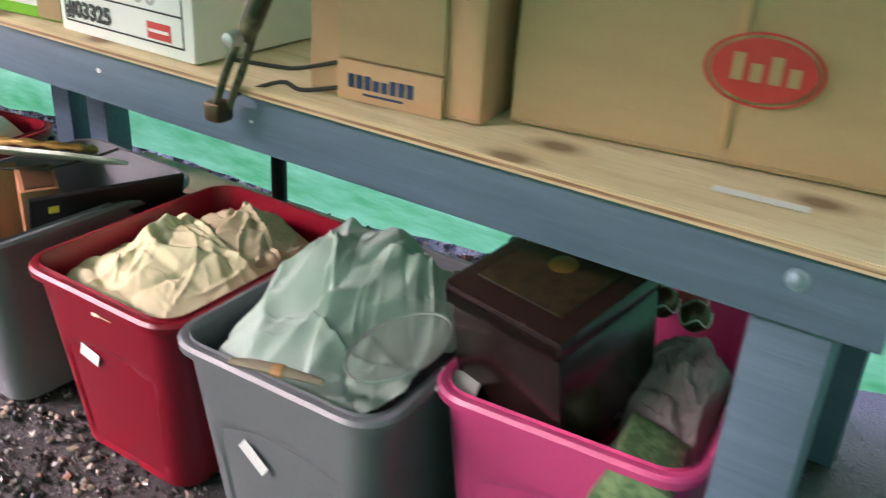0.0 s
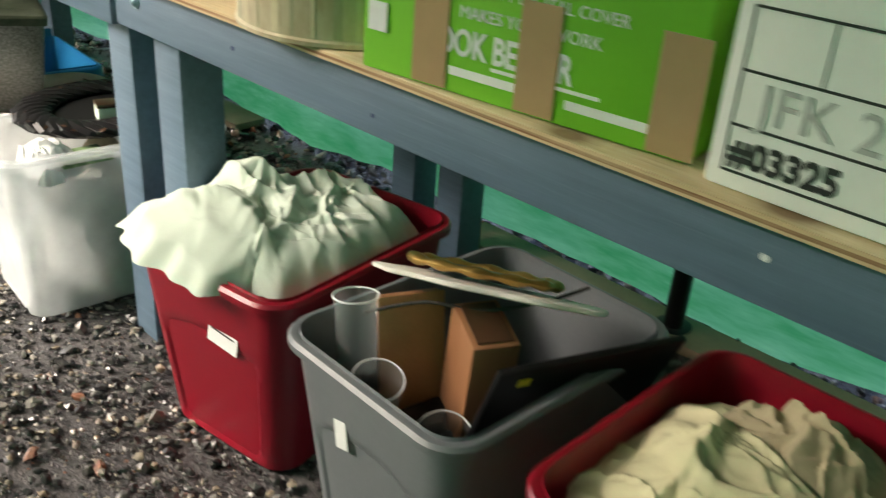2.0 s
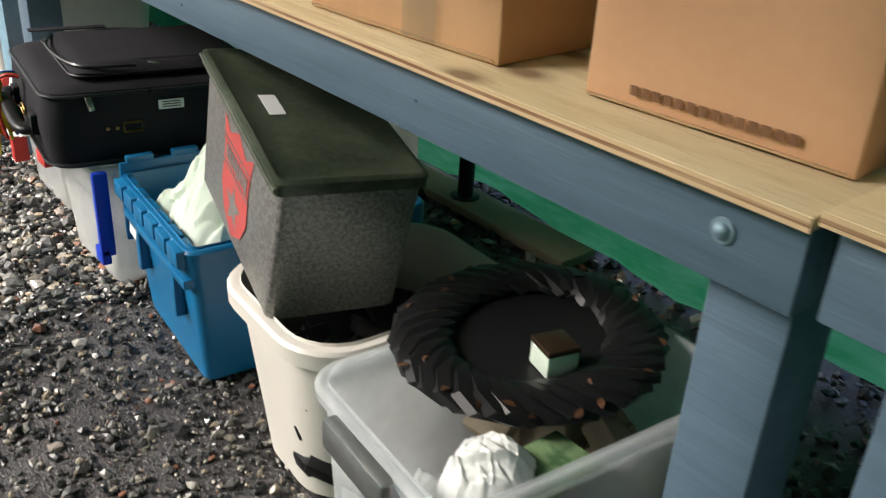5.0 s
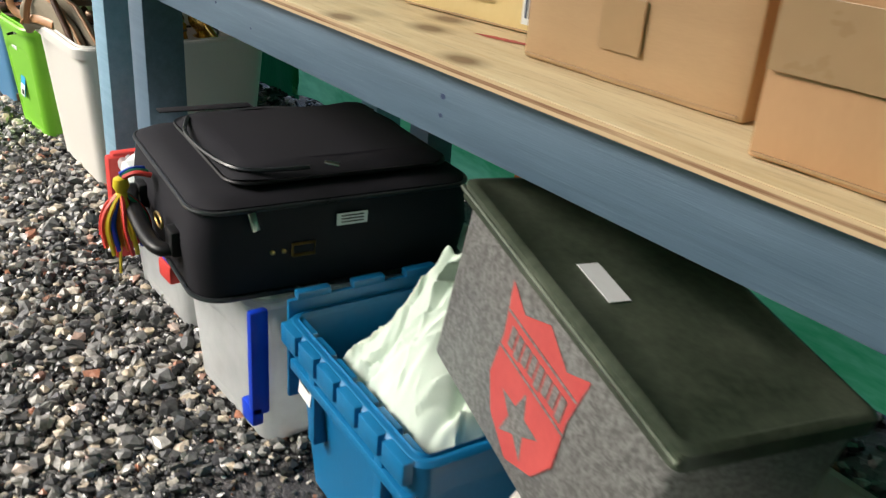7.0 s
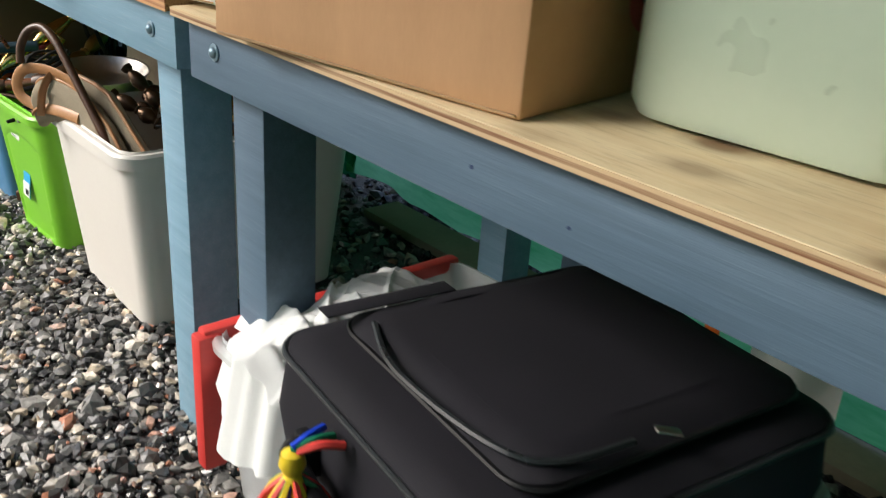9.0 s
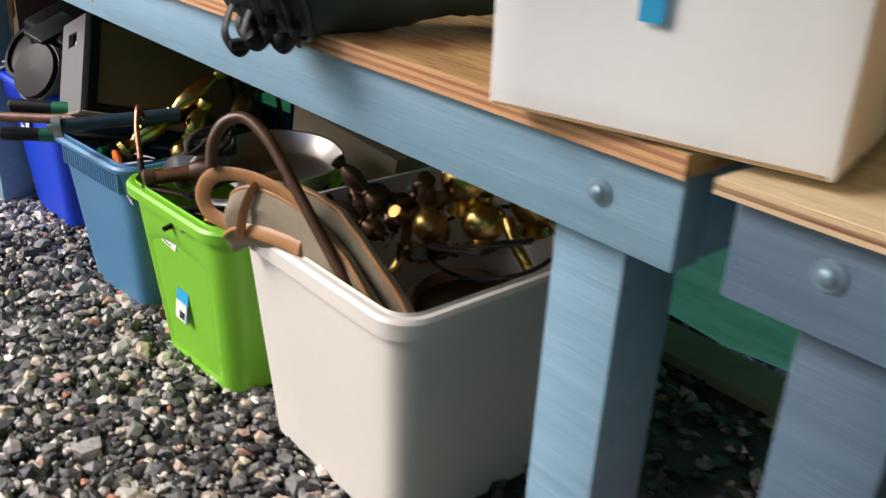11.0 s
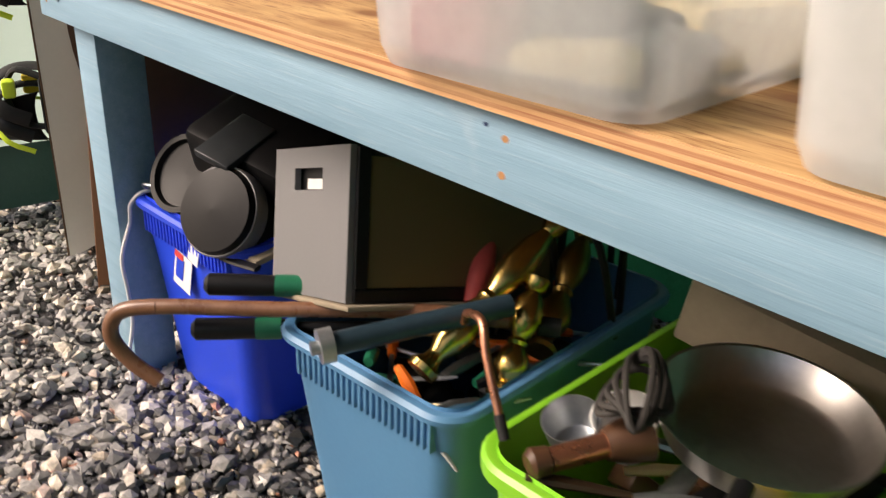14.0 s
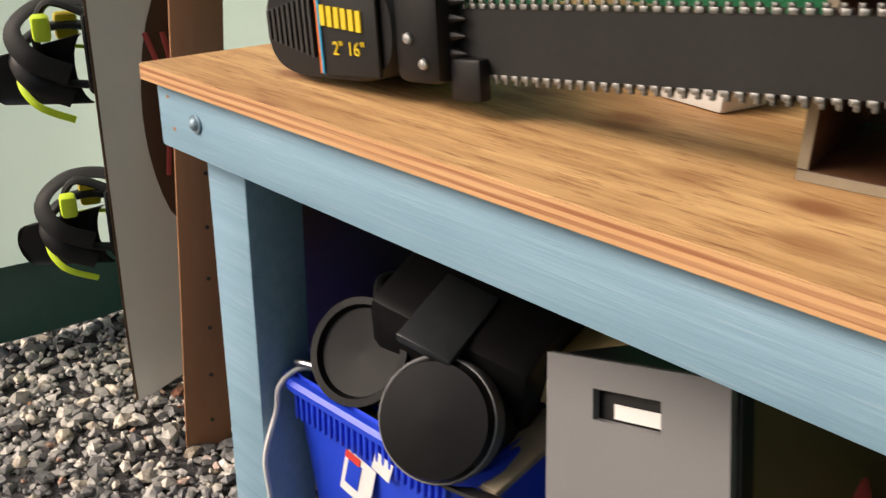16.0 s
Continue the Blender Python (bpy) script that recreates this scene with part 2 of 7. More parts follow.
M_GREENP = surface("faded_print", (0.56, 0.41, 0.19), (0.62, 0.46, 0.22), 0.6, 0, 8, 90, 0.02)
M_RED = surface("red_plastic", (0.20, 0.004, 0.014), (0.28, 0.008, 0.022), 0.33, 0, 3, 120, 0.12)
M_PINK = surface("pink_plastic", (0.55, 0.05, 0.17), (0.66, 0.08, 0.23), 0.36, 0, 3, 120, 0.12)
M_GREY = surface("grey_plastic", (0.125, 0.138, 0.152), (0.18, 0.195, 0.21), 0.36, 0, 3, 120, 0.12)
M_CREAM = surface("cream_plastic", (0.66, 0.63, 0.58), (0.74, 0.71, 0.66), 0.4, 0, 3, 120, 0.1)
M_GREEN = surface("lime_plastic", (0.18, 0.50, 0.025), (0.23, 0.58, 0.04), 0.38, 0, 3, 120, 0.1)
M_LBLUE = surface("sky_blue_plastic", (0.065, 0.20, 0.37), (0.09, 0.25, 0.43), 0.42, 0, 3, 120, 0.12)
M_ROYAL = surface("royal_blue_plastic", (0.01, 0.05, 0.60), (0.015, 0.07, 0.72), 0.36, 0, 3, 120, 0.1)
M_CRATE = surface("crate_blue_plastic", (0.004, 0.115, 0.28), (0.008, 0.165, 0.37), 0.36, 0, 4, 120, 0.2)
M_LATCH = surface("blue_latch", (0.005, 0.04, 0.5), (0.01, 0.06, 0.62), 0.35, 0, 4, 120, 0.1)
M_CLEAR = clear_plastic("milky_plastic", (0.93, 0.95, 0.96), 0.25, 0.4)
M_CLEAR2 = clear_plastic("frosted_plastic", (0.95, 0.955, 0.95), 0.35, 0.5)
M_MINT = surface("mint_cloth", (0.60, 0.71, 0.60), (0.72, 0.81, 0.72), 0.85, 0, 5, 300, 0.15, trans=0.12)
M_MINTG = surface("grey_green_cloth", (0.33, 0.45, 0.39), (0.43, 0.56, 0.49), 0.85, 0, 5, 300, 0.15, trans=0.1)
M_YELC = surface("pale_yellow_cloth", (0.60, 0.57, 0.34), (0.74, 0.70, 0.46), 0.85, 0, 6, 250, 0.2, trans=0.1)
M_LACE = surface("tan_cloth", (0.36, 0.31, 0.19), (0.48, 0.42, 0.28), 0.9, 0, 8, 180, 0.4)
M_WHITEC = surface("white_cloth", (0.72, 0.74, 0.73), (0.82, 0.83, 0.82), 0.85, 0, 6, 250, 0.12, trans=0.12)
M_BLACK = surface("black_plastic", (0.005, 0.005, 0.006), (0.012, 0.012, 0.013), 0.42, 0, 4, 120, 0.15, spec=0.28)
M_RUBBER = surface("black_rubber", (0.010, 0.010, 0.010), (0.022, 0.022, 0.022), 0.65, 0, 8, 120, 0.3, spec=0.3)
M_DULLBLACK = surface("dull_black_plastic", (0.004, 0.004, 0.004), (0.010, 0.010, 0.011), 0.4, 0, 6, 120, 0.1, spec=0.14)
M_NYLON = surface("black_nylon", (0.005, 0.005, 0.008), (0.012, 0.011, 0.017), 0.8, 0, 6, 500, 0.5, spec=0.35)
M_PIPING = surface("vinyl_piping", (0.01, 0.012, 0.014), (0.03, 0.035, 0.038), 0.3, 0, 6, 100, 0.1)
M_GALV = surface("galvanised_sheet", (0.17, 0.168, 0.16), (0.36, 0.355, 0.345), 0.45, 0.5, 150, 320, 0.25, 0.0008, spread=0.12)
M_OLIVE = surface("dark_green_lid", (0.025, 0.038, 0.024), (0.12, 0.14, 0.10), 0.32, 0.3, 7, 90, 0.15, spread=0.2)
M_REDW = surface("worn_red_paint", (0.40, 0.05, 0.05), (0.58, 0.10, 0.09), 0.5, 0, 12, 90, 0.1)
M_BRASS = surface("polished_brass", (0.48, 0.32, 0.09), (0.70, 0.50, 0.17), 0.24, 1.0, 6, 60, 0.08)
M_BRASSD = surface("dull_brass", (0.30, 0.20, 0.06), (0.48, 0.33, 0.12), 0.35, 1.0, 8, 60, 0.15)
M_BRONZE = surface("dark_bronze", (0.07, 0.045, 0.03), (0.16, 0.10, 0.06), 0.35, 0.8, 10, 60, 0.2)
M_ALU = surface("scuffed_aluminium", (0.42, 0.40, 0.37), (0.62, 0.60, 0.57), 0.32, 1.0, 5, 80, 0.1)
M_COPPER = surface("copper", (0.50, 0.20, 0.11), (0.70, 0.34, 0.22), 0.3, 0.9, 12, 80, 0.1)
M_LEATHER = surface("tan_leather", (0.33, 0.155, 0.06), (0.52, 0.27, 0.12), 0.45, 0, 10, 200, 0.2)
M_CANVAS = surface("khaki_canvas", (0.20, 0.165, 0.11), (0.34, 0.285, 0.20), 0.85, 0, 8, 300, 0.4)
M_CANE = surface("varnished_cane", (0.13, 0.055, 0.03), (0.24, 0.12, 0.065), 0.3, 0, 8, 60, 0.12, stretch=(4, 4, 1))
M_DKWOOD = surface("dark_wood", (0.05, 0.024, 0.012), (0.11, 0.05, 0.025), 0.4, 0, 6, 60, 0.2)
M_BRNWOOD = surface("brown_wood", (0.24, 0.10, 0.045), (0.34, 0.16, 0.075), 0.5, 0, 5, 40, 0.2, stretch=(1, 1, 0.15))
M_PARTICLE = surface("greyed_wood", (0.20, 0.16, 0.11), (0.32, 0.27, 0.19), 0.8, 0, 6, 90, 0.3)
M_SILVER = surface("silver_painted_board", (0.155, 0.155, 0.16), (0.19, 0.19, 0.195), 0.5, 0.1, 3, 200, 0.08)
M_GOLDB = surface("olive_cloth_panel", (0.11, 0.085, 0.035), (0.15, 0.115, 0.05), 0.7, 0, 3, 400, 0.2)
M_GILT = surface("gilt", (0.34, 0.22, 0.06), (0.58, 0.40, 0.13), 0.35, 0.9, 12, 60, 0.4, 0.002)
M_GLASS = clear_plastic("clear_glass", (0.9, 0.95, 0.95), 0.05, 0.12)
M_LARD = surface("rusty_cream_tin", (0.34, 0.22, 0.11), (0.82, 0.77, 0.58), 0.45, 0.1, 6, 60, 0.2, stretch=(1, 1, 0.4), spread=0.24)
M_LARDG = surface("sage_stripe", (0.34, 0.27, 0.15), (0.52, 0.53, 0.37), 0.5, 0.1, 5, 60, 0.2)
M_CREAMT = surface("cream_stripe", (0.52, 0.40, 0.23), (0.84, 0.79, 0.60), 0.45, 0.05, 6, 60, 0.2)
M_ORANGE = surface("orange_paint", (0.52, 0.12, 0.05), (0.68, 0.20, 0.10), 0.45, 0, 8, 60, 0.1)
M_ORANGEP = surface("orange_plastic", (0.75, 0.14, 0.01), (0.85, 0.2, 0.02), 0.4, 0, 8, 60, 0.1)
M_PALEG = surface("pale_green_enamel", (0.50, 0.60, 0.48), (0.57, 0.66, 0.54), 0.3, 0.1, 3, 80, 0.05)
M_YELLOWB = surface("yellow_printed_card", (0.62, 0.47, 0.20), (0.72, 0.56, 0.27), 0.6, 0, 3, 90, 0.06)
M_YELLOW = surface("yellow_plastic", (0.72, 0.52, 0.02), (0.82, 0.62, 0.04), 0.4, 0, 5, 90, 0.05)
M_NEON = surface("neon_yellow", (0.55, 0.75, 0.02), (0.65, 0.85, 0.05), 0.4, 0, 5, 90, 0.05)
M_CYAN = surface("cyan_print", (0.02, 0.32, 0.62), (0.04, 0.42, 0.72), 0.4, 0, 5, 90, 0.05)
M_BASE = surface("snowboard_base", (0.70, 0.67, 0.58), (0.80, 0.77, 0.68), 0.22, 0, 3, 80, 0.1)
M_DKGRN = surface("dark_green_nylon", (0.012, 0.03, 0.025), (0.022, 0.048, 0.04), 0.6, 0, 5, 300, 0.4)
M_BURG = surface("lacquered_dark_case", (0.010, 0.005, 0.005), (0.03, 0.013, 0.012), 0.25, 0, 5, 80, 0.15)
M_TOOLED = surface("tooled_olive_panel", (0.015, 0.012, 0.007), (0.06, 0.045, 0.022), 0.35, 0.3, 30, 120, 0.4, spread=0.2)
M_HEM = surface("dark_teal_hem", (0.016, 0.055, 0.045), (0.03, 0.085, 0.07), 0.5, 0, 4, 60, 0.3, 0.003, trans=0.15)
M_CAMO = surface("camo_paint", (0.05, 0.055, 0.03), (0.20, 0.16, 0.09), 0.5, 0.3, 18, 90, 0.2, spread=0.08)
M_ROPE = surface("dark_cord", (0.02, 0.018, 0.016), (0.05, 0.045, 0.04), 0.8, 0, 9, 200, 0.3)
M_STONEP = surface("weathered_plank", (0.16, 0.14, 0.09), (0.27, 0.24, 0.16), 0.8, 0, 5, 60, 0.3)
M_PUMP = surface("dark_blue_metal", (0.015, 0.035, 0.05), (0.04, 0.08, 0.11), 0.4, 0.4, 8, 80, 0.15)
M_GRNHAND = surface("green_grip", (0.0, 0.12, 0.06), (0.01, 0.18, 0.09), 0.4, 0, 8, 80, 0.1)
M_WHITEP = surface("white_plastic", (0.70, 0.70, 0.68), (0.78, 0.78, 0.76), 0.35, 0, 5, 80, 0.05)
M_FLORAL = surface("green_print_tin", (0.08, 0.17, 0.07), (0.24, 0.36, 0.18), 0.45, 0.2, 24, 90, 0.1, spread=0.1)


# ---- mesh helpers ----
def part(name, bm, material, parent=None, label="", smooth=None):
    me = bpy.data.meshes.new(name)
    bmesh.ops.recalc_face_normals(bm, faces=bm.faces)
    bm.to_mesh(me)
    bm.free()
    me.materials.append(material)
    if smooth is None or smooth:
        for poly in me.polygons:
            poly.use_smooth = True
        me.set_sharp_from_angle(angle=radians(38))
    ob = new(name, me)
    if parent is not None:
        ob.parent = parent
    if label:
        ob["label"] = label
    return ob


def thing(name, label, category, x=0, y=0, z=0, rz=0, group="", kind="", rx=0, ry=0):
    e = new(name)
    e.empty_display_size = 0.05
    e.matrix_world = pose(x, y, z, rx, ry, rz)
    return tagged(e, label, category, group, kind)


def add_box(bm, lo, hi, bevel=0.0, m=None):
    c = [(a + b) / 2 for a, b in zip(lo, hi)]
    s = [max(abs(b - a), 1e-5) for a, b in zip(lo, hi)]
    mat = Matrix.Translation(c) @ Matrix.Diagonal((*s, 1))
    if m is not None:
        mat = m @ mat
    geo = bmesh.ops.create_cube(bm, size=1, matrix=mat)
    if bevel > 0:
        edges = {e for v in geo["verts"] for e in v.link_edges}
        bmesh.ops.bevel(bm, geom=list(edges), offset=bevel, segments=2, profile=0.5, affect="EDGES")
    return bm


def box(lo, hi, bevel=0.0, m=None):
    return add_box(bmesh.new(), lo, hi, bevel, m)


def add_loft(bm, loops, close_start=False, close_end=False, ring=True):
    rows = [[bm.verts.new(p) for p in loop] for loop in loops]
    n = len(rows[0])
    for a, b in zip(rows, rows[1:]):
        for i in range(n if ring else n - 1):
            j = (i + 1) % n
            bm.faces.new((a[i], a[j], b[j], b[i]))
    if close_start:
        bm.faces.new(rows[0])
    if close_end:
        bm.faces.new(rows[-1])
    return bm


def loft(loops, close_start=False, close_end=False, ring=True):
    return add_loft(bmesh.new(), loops, close_start, close_end, ring)


def rrect(cx, cy, hx, hy, r, z, n=7, side=9):
    """A rounded rectangle's outline at height z, with points along its straight sides too."""
    r = min(r, hx * 0.98, hy * 0.98)
    out = []
    corners = ((cx + hx - r, cy + hy - r, 0), (cx - hx + r, cy + hy - r, 90), (cx - hx + r, cy - hy + r, 180), (cx + hx - r, cy - hy + r, 270))
    for k, (x, y, a0) in enumerate(corners):
        for i in range(n):
            a = radians(a0 + 90 * i / (n - 1))
            out.append((x + r * math.cos(a), y + r * math.sin(a), z))
        nx, ny, na = corners[(k + 1) % 4]
        b = radians(na)
        p, q = out[-1], (nx + r * math.cos(b), ny + r * math.sin(b), z)
        for i in range(1, side):
            f = i / side
            out.append((p[0] + (q[0] - p[0]) * f, p[1] + (q[1] - p[1]) * f, z))
    return out


def smooth_path(pts, per=6):
    """A Catmull-Rom line through the points."""
    pts = [Vector(p) for p in pts]
    out = []
    for i in range(len(pts) - 1):
        p0, p1, p2, p3 = pts[max(i - 1, 0)], pts[i], pts[i + 1], pts[min(i + 2, len(pts) - 1)]
        for k in range(per):
            t = k / per
            out.append(0.5 * ((2 * p1) + (p2 - p0) * t + (2 * p0 - 5 * p1 + 4 * p2 - p3) * t * t + (3 * p1 - p0 - 3 * p2 + p3) * t ** 3))
    out.append(pts[-1])
    return out


def add_tube(bm, pts, radius, segs=10, flat=1.0, up=(0, 0, 1)):
    pts = [Vector(p) for p in pts]
    loops, normal = [], None
    for i, p in enumerate(pts):
        d = (pts[min(i + 1, len(pts) - 1)] - pts[max(i - 1, 0)]).normalized()
        if normal is None:
            normal = Vector(up) if abs(d.dot(Vector(up))) < 0.9 else Vector((1, 0, 0))
        normal = (normal - d * normal.dot(d)).normalized()
        side = d.cross(normal)
        r = radius[i] if isinstance(radius, (list, tuple)) else radius
        loops.append([p + r * (math.cos(2 * math.pi * k / segs) * side + flat * math.sin(2 * math.pi * k / segs) * normal) for k in range(segs)])
    return add_loft(bm, loops, True, True)


def tube(pts, radius, segs=10, flat=1.0, up=(0, 0, 1)):
    return add_tube(bmesh.new(), pts, radius, segs, flat, up)


def add_lathe(bm, profile, segs=24, m=None):
    """Turns (radius, height) pairs round z."""
    loops = [[(r * math.cos(2 * math.pi * k / segs), r * math.sin(2 * math.pi * k / segs), z) for k in range(segs)] for r, z in profile]
    if m is not None:
        loops = [[m @ Vector(p) for p in loop] for loop in loops]
    return add_loft(bm, loops, profile[0][0] > 1e-4, profile[-1][0] > 1e-4)


def lathe(profile, segs=24, m=None):
    return add_lathe(bmesh.new(), profile, segs, m)


def disc(r, z0, z1, segs=24, m=None):
    return lathe([(r * 0.94, z0), (r, z0 + (z1 - z0) * 0.3), (r, z1 - (z1 - z0) * 0.3), (r * 0.94, z1)], segs, m)


FRONT = Matrix(((0, 0, -1, 0), (-1, 0, 0, 0), (0, 1, 0, 0), (0, 0, 0, 1)))  # reads from the aisle: right is -y, up is z


def words(name, text, size, material, parent, m, spacing=1.0, depth=0.0006, label="", bold=0.0):
    """Lettering as a mesh, its lower left corner at the origin of m."""
    cu = bpy.data.curves.new(name, "FONT")
    cu.body, cu.size, cu.extrude, cu.space_character = text, size, depth, spacing
    cu.resolution_u, cu.offset = 3, bold
    tmp = new("lettering", cu)
    bpy.context.view_layer.update()
    me = bpy.data.meshes.new_from_object(tmp.evaluated_get(bpy.context.evaluated_depsgraph_get()))
    bpy.data.objects.remove(tmp)
    me.name = name
    me.materials.clear()
    me.materials.append(material)
    ob = new(name, me)
    ob.parent = parent
    ob.matrix_local = m
    if label:
        ob["label"] = label
    return ob


def fbm(x, y, z, s):
    return noise.fractal(Vector((x * s, y * s, z * s)), 0.9, 2.0, 4, noise_basis="PERLIN_ORIGINAL")


# ---- setting ----
def ground():
    bm = bmesh.new()
    xs = [-400, -60, -12, -4] + [-2 + 0.1 * i for i in range(45)] + [4, 12, 60, 400]
    ys = [-400, -60, -12, -4] + [-2 + 0.1 * i for i in range(121)] + [12, 18, 60, 400]
    grid = [[bm.verts.new((x, y, -0.012 + 0.012 * fbm(x, y, 0, 2.2) if abs(x) < 3 else -0.012)) for y in ys] for x in xs]
    for i in range(len(xs) - 1):
        for j in range(len(ys) - 1):
            bm.faces.new((grid[i][j], grid[i + 1][j], grid[i + 1][j + 1], grid[i][j + 1]))
    return tagged(part("ground", bm, M_SOIL), "dark wet grit ground under loose gravel", "ground", kind="structure")


ICO = bmesh.new()
bmesh.ops.create_icosphere(ICO, subdivisions=1, radius=1)
ICO.verts.ensure_lookup_table()
ICO_V = np.array([v.co[:] for v in ICO.verts])
ICO_F = np.array([[v.index for v in f.verts] for f in ICO.faces])
ICO.free()


def pebbles(name, n, x0, x1, y0, y1, small, large, seed, label, material=None):
    """Loose angular stones, each a squashed and dented lump, in one heap of stuff."""
    material = material or M_GRAVEL
    rng = np.random.default_rng(seed)
    size = small + (large - small) * rng.random(n) ** 2.6
    pos = np.stack([rng.uniform(x0, x1, n), rng.uniform(y0, y1, n), np.zeros(n)], 1)
    v = ICO_V[None] * (1 + rng.uniform(-0.42, 0.42, (n, len(ICO_V), 1)))
    v = v * rng.uniform(0.6, 1.25, (n, 1, 3)) * size[:, None, None]
    v[:, :, 2] *= 0.72
    a, b = rng.uniform(0, 6.28, n), rng.uniform(-0.5, 0.5, n)
    ca, sa, cb, sb = np.cos(a)[:, None], np.sin(a)[:, None], np.cos(b)[:, None], np.sin(b)[:, None]
    x, y, z = v[..., 0], v[..., 1] * cb - v[..., 2] * sb, v[..., 1] * sb + v[..., 2] * cb
    v = np.stack([x * ca - y * sa, x * sa + y * ca, z], 2)
    pos[:, 2] = -0.006 + size * rng.uniform(-0.1, 0.55, n)
    v = (v + pos[:, None]).reshape(-1, 3)
    f = (ICO_F[None] + (np.arange(n) * len(ICO_V))[:, None, None]).reshape(-1, 3)
    me = bpy.data.meshes.new(name)
    me.vertices.add(len(v))
    me.vertices.foreach_set("co", v.ravel())
    me.loops.add(f.size)
    me.loops.foreach_set("vertex_index", f.ravel())
    me.polygons.add(len(f))
    me.polygons.foreach_set("loop_start", np.arange(len(f)) * 3)
    me.update(calc_edges=True)
    me.validate()
    me.shade_flat()
    me.materials.append(material)
    return tagged(new(name, me), label, "gravel", kind="stuff")


def tarp_wall(name, material, pts, z0, z1, label, seed=0, crease=0.03, lift=0.02):
    """A hanging sheet along a line on plan, creased, 3 mm thick."""
    line = smooth_path([(x, y, 0) for x, y in pts], 24)
    rows = []
    for k in range(19):
        f = k / 18
        z = z0 + (z1 - z0) * f
        rows.append([(p.x + crease * fbm(p.y * 1.0, z * 2.2, seed + p.x, 2.4) - 0.012 * math.sin(5 * p.y + 3 * z), p.y, z + lift * (0.6 + fbm(p.y, 0, seed, 1.7)) * (1 - f)) for p in line])
    bm = loft(rows, ring=False)
    ob = part(name, bm, material)
    return tagged(ob, label, "tarp", kind="structure")


ground()
# Bright and dark lengths paint where daylight comes through the back tarp.
tarp_wall("wall_back", M_TARP, [(2.02, -4), (2.0, -1), (2.0, 1.5), (1.97, 3), (1.98, 4.6), (2.0, 5.95)], 0.005, 2.3, "green plastic tarp wall behind the tables, backlight put into its bright colour", 3, 0.04, 0.035)
tarp_wall("wall_back_shaded", M_TARPD, [(2.005, 5.9), (2.02, 6.4), (2.03, 7.2), (2.0, 8.2)], 0.0, 2.3, "green tarp wall behind the end table, shade put into its dark colour", 5)
tarp_wall("wall_end", M_TARPP, [(0.80, 8.20), (1.2, 8.14), (1.6, 8.18), (2.0, 8.22)], 0.17, 2.3, "pale green canvas wall flap at the open end", 8, crease=0.012)
tarp_wall("wall_end_hem", M_HEM, [(0.80, 8.19), (1.2, 8.13), (1.6, 8.17), (2.0, 8.21)], 0.0, 0.20, "dark green hem of the canvas wall flap", 9, crease=0.01)
# Unseen canopy roof; its stepped outline is set to shape the light.
roof = bmesh.new()
add_box(roof, (-1.5, -5, 2.3), (2.15, 3.3, 2.31))
add_box(roof, (-0.65, 3.301, 2.3), (2.15, 6.3, 2.31))
add_box(roof, (0.25, 6.301, 2.3), (2.15, 7.3, 2.31))
tagged(part("unseen_ceiling", roof, M_ROOF), "unseen pale fabric canopy roof, its outline set to shape the light", "canopy", kind="structure")
# Unseen tarps, added to hold back skylight behind and across the aisle.
tarp_wall("wall_near_blocker", M_TARPD, [(-1.4, -5.0), (0.0, -5.0), (1.0, -5.0), (2.0, -5.0)], 0.0, 2.3, "unseen dark tarp added to close off light at the near end", 4)
tarp_wall("wall_side_blocker", M_TARPD, [(-1.75, 4.2), (-1.75, 5.2), (-1.75, 6.2), (-1.75, 7.0)], 0.0, 1.2, "unseen low tarp added to block light across the aisle", 6)

# Another unseen tarp, taller, added to darken the near end.
tarp_wall("wall_side_near_blocker", M_TARPD, [(-1.75, -5.0), (-1.75, -3.0), (-1.75, 1.5), (-1.75, 4.18)], 0.0, 2.3, "unseen tall tarp added to block light beside the near end", 12)


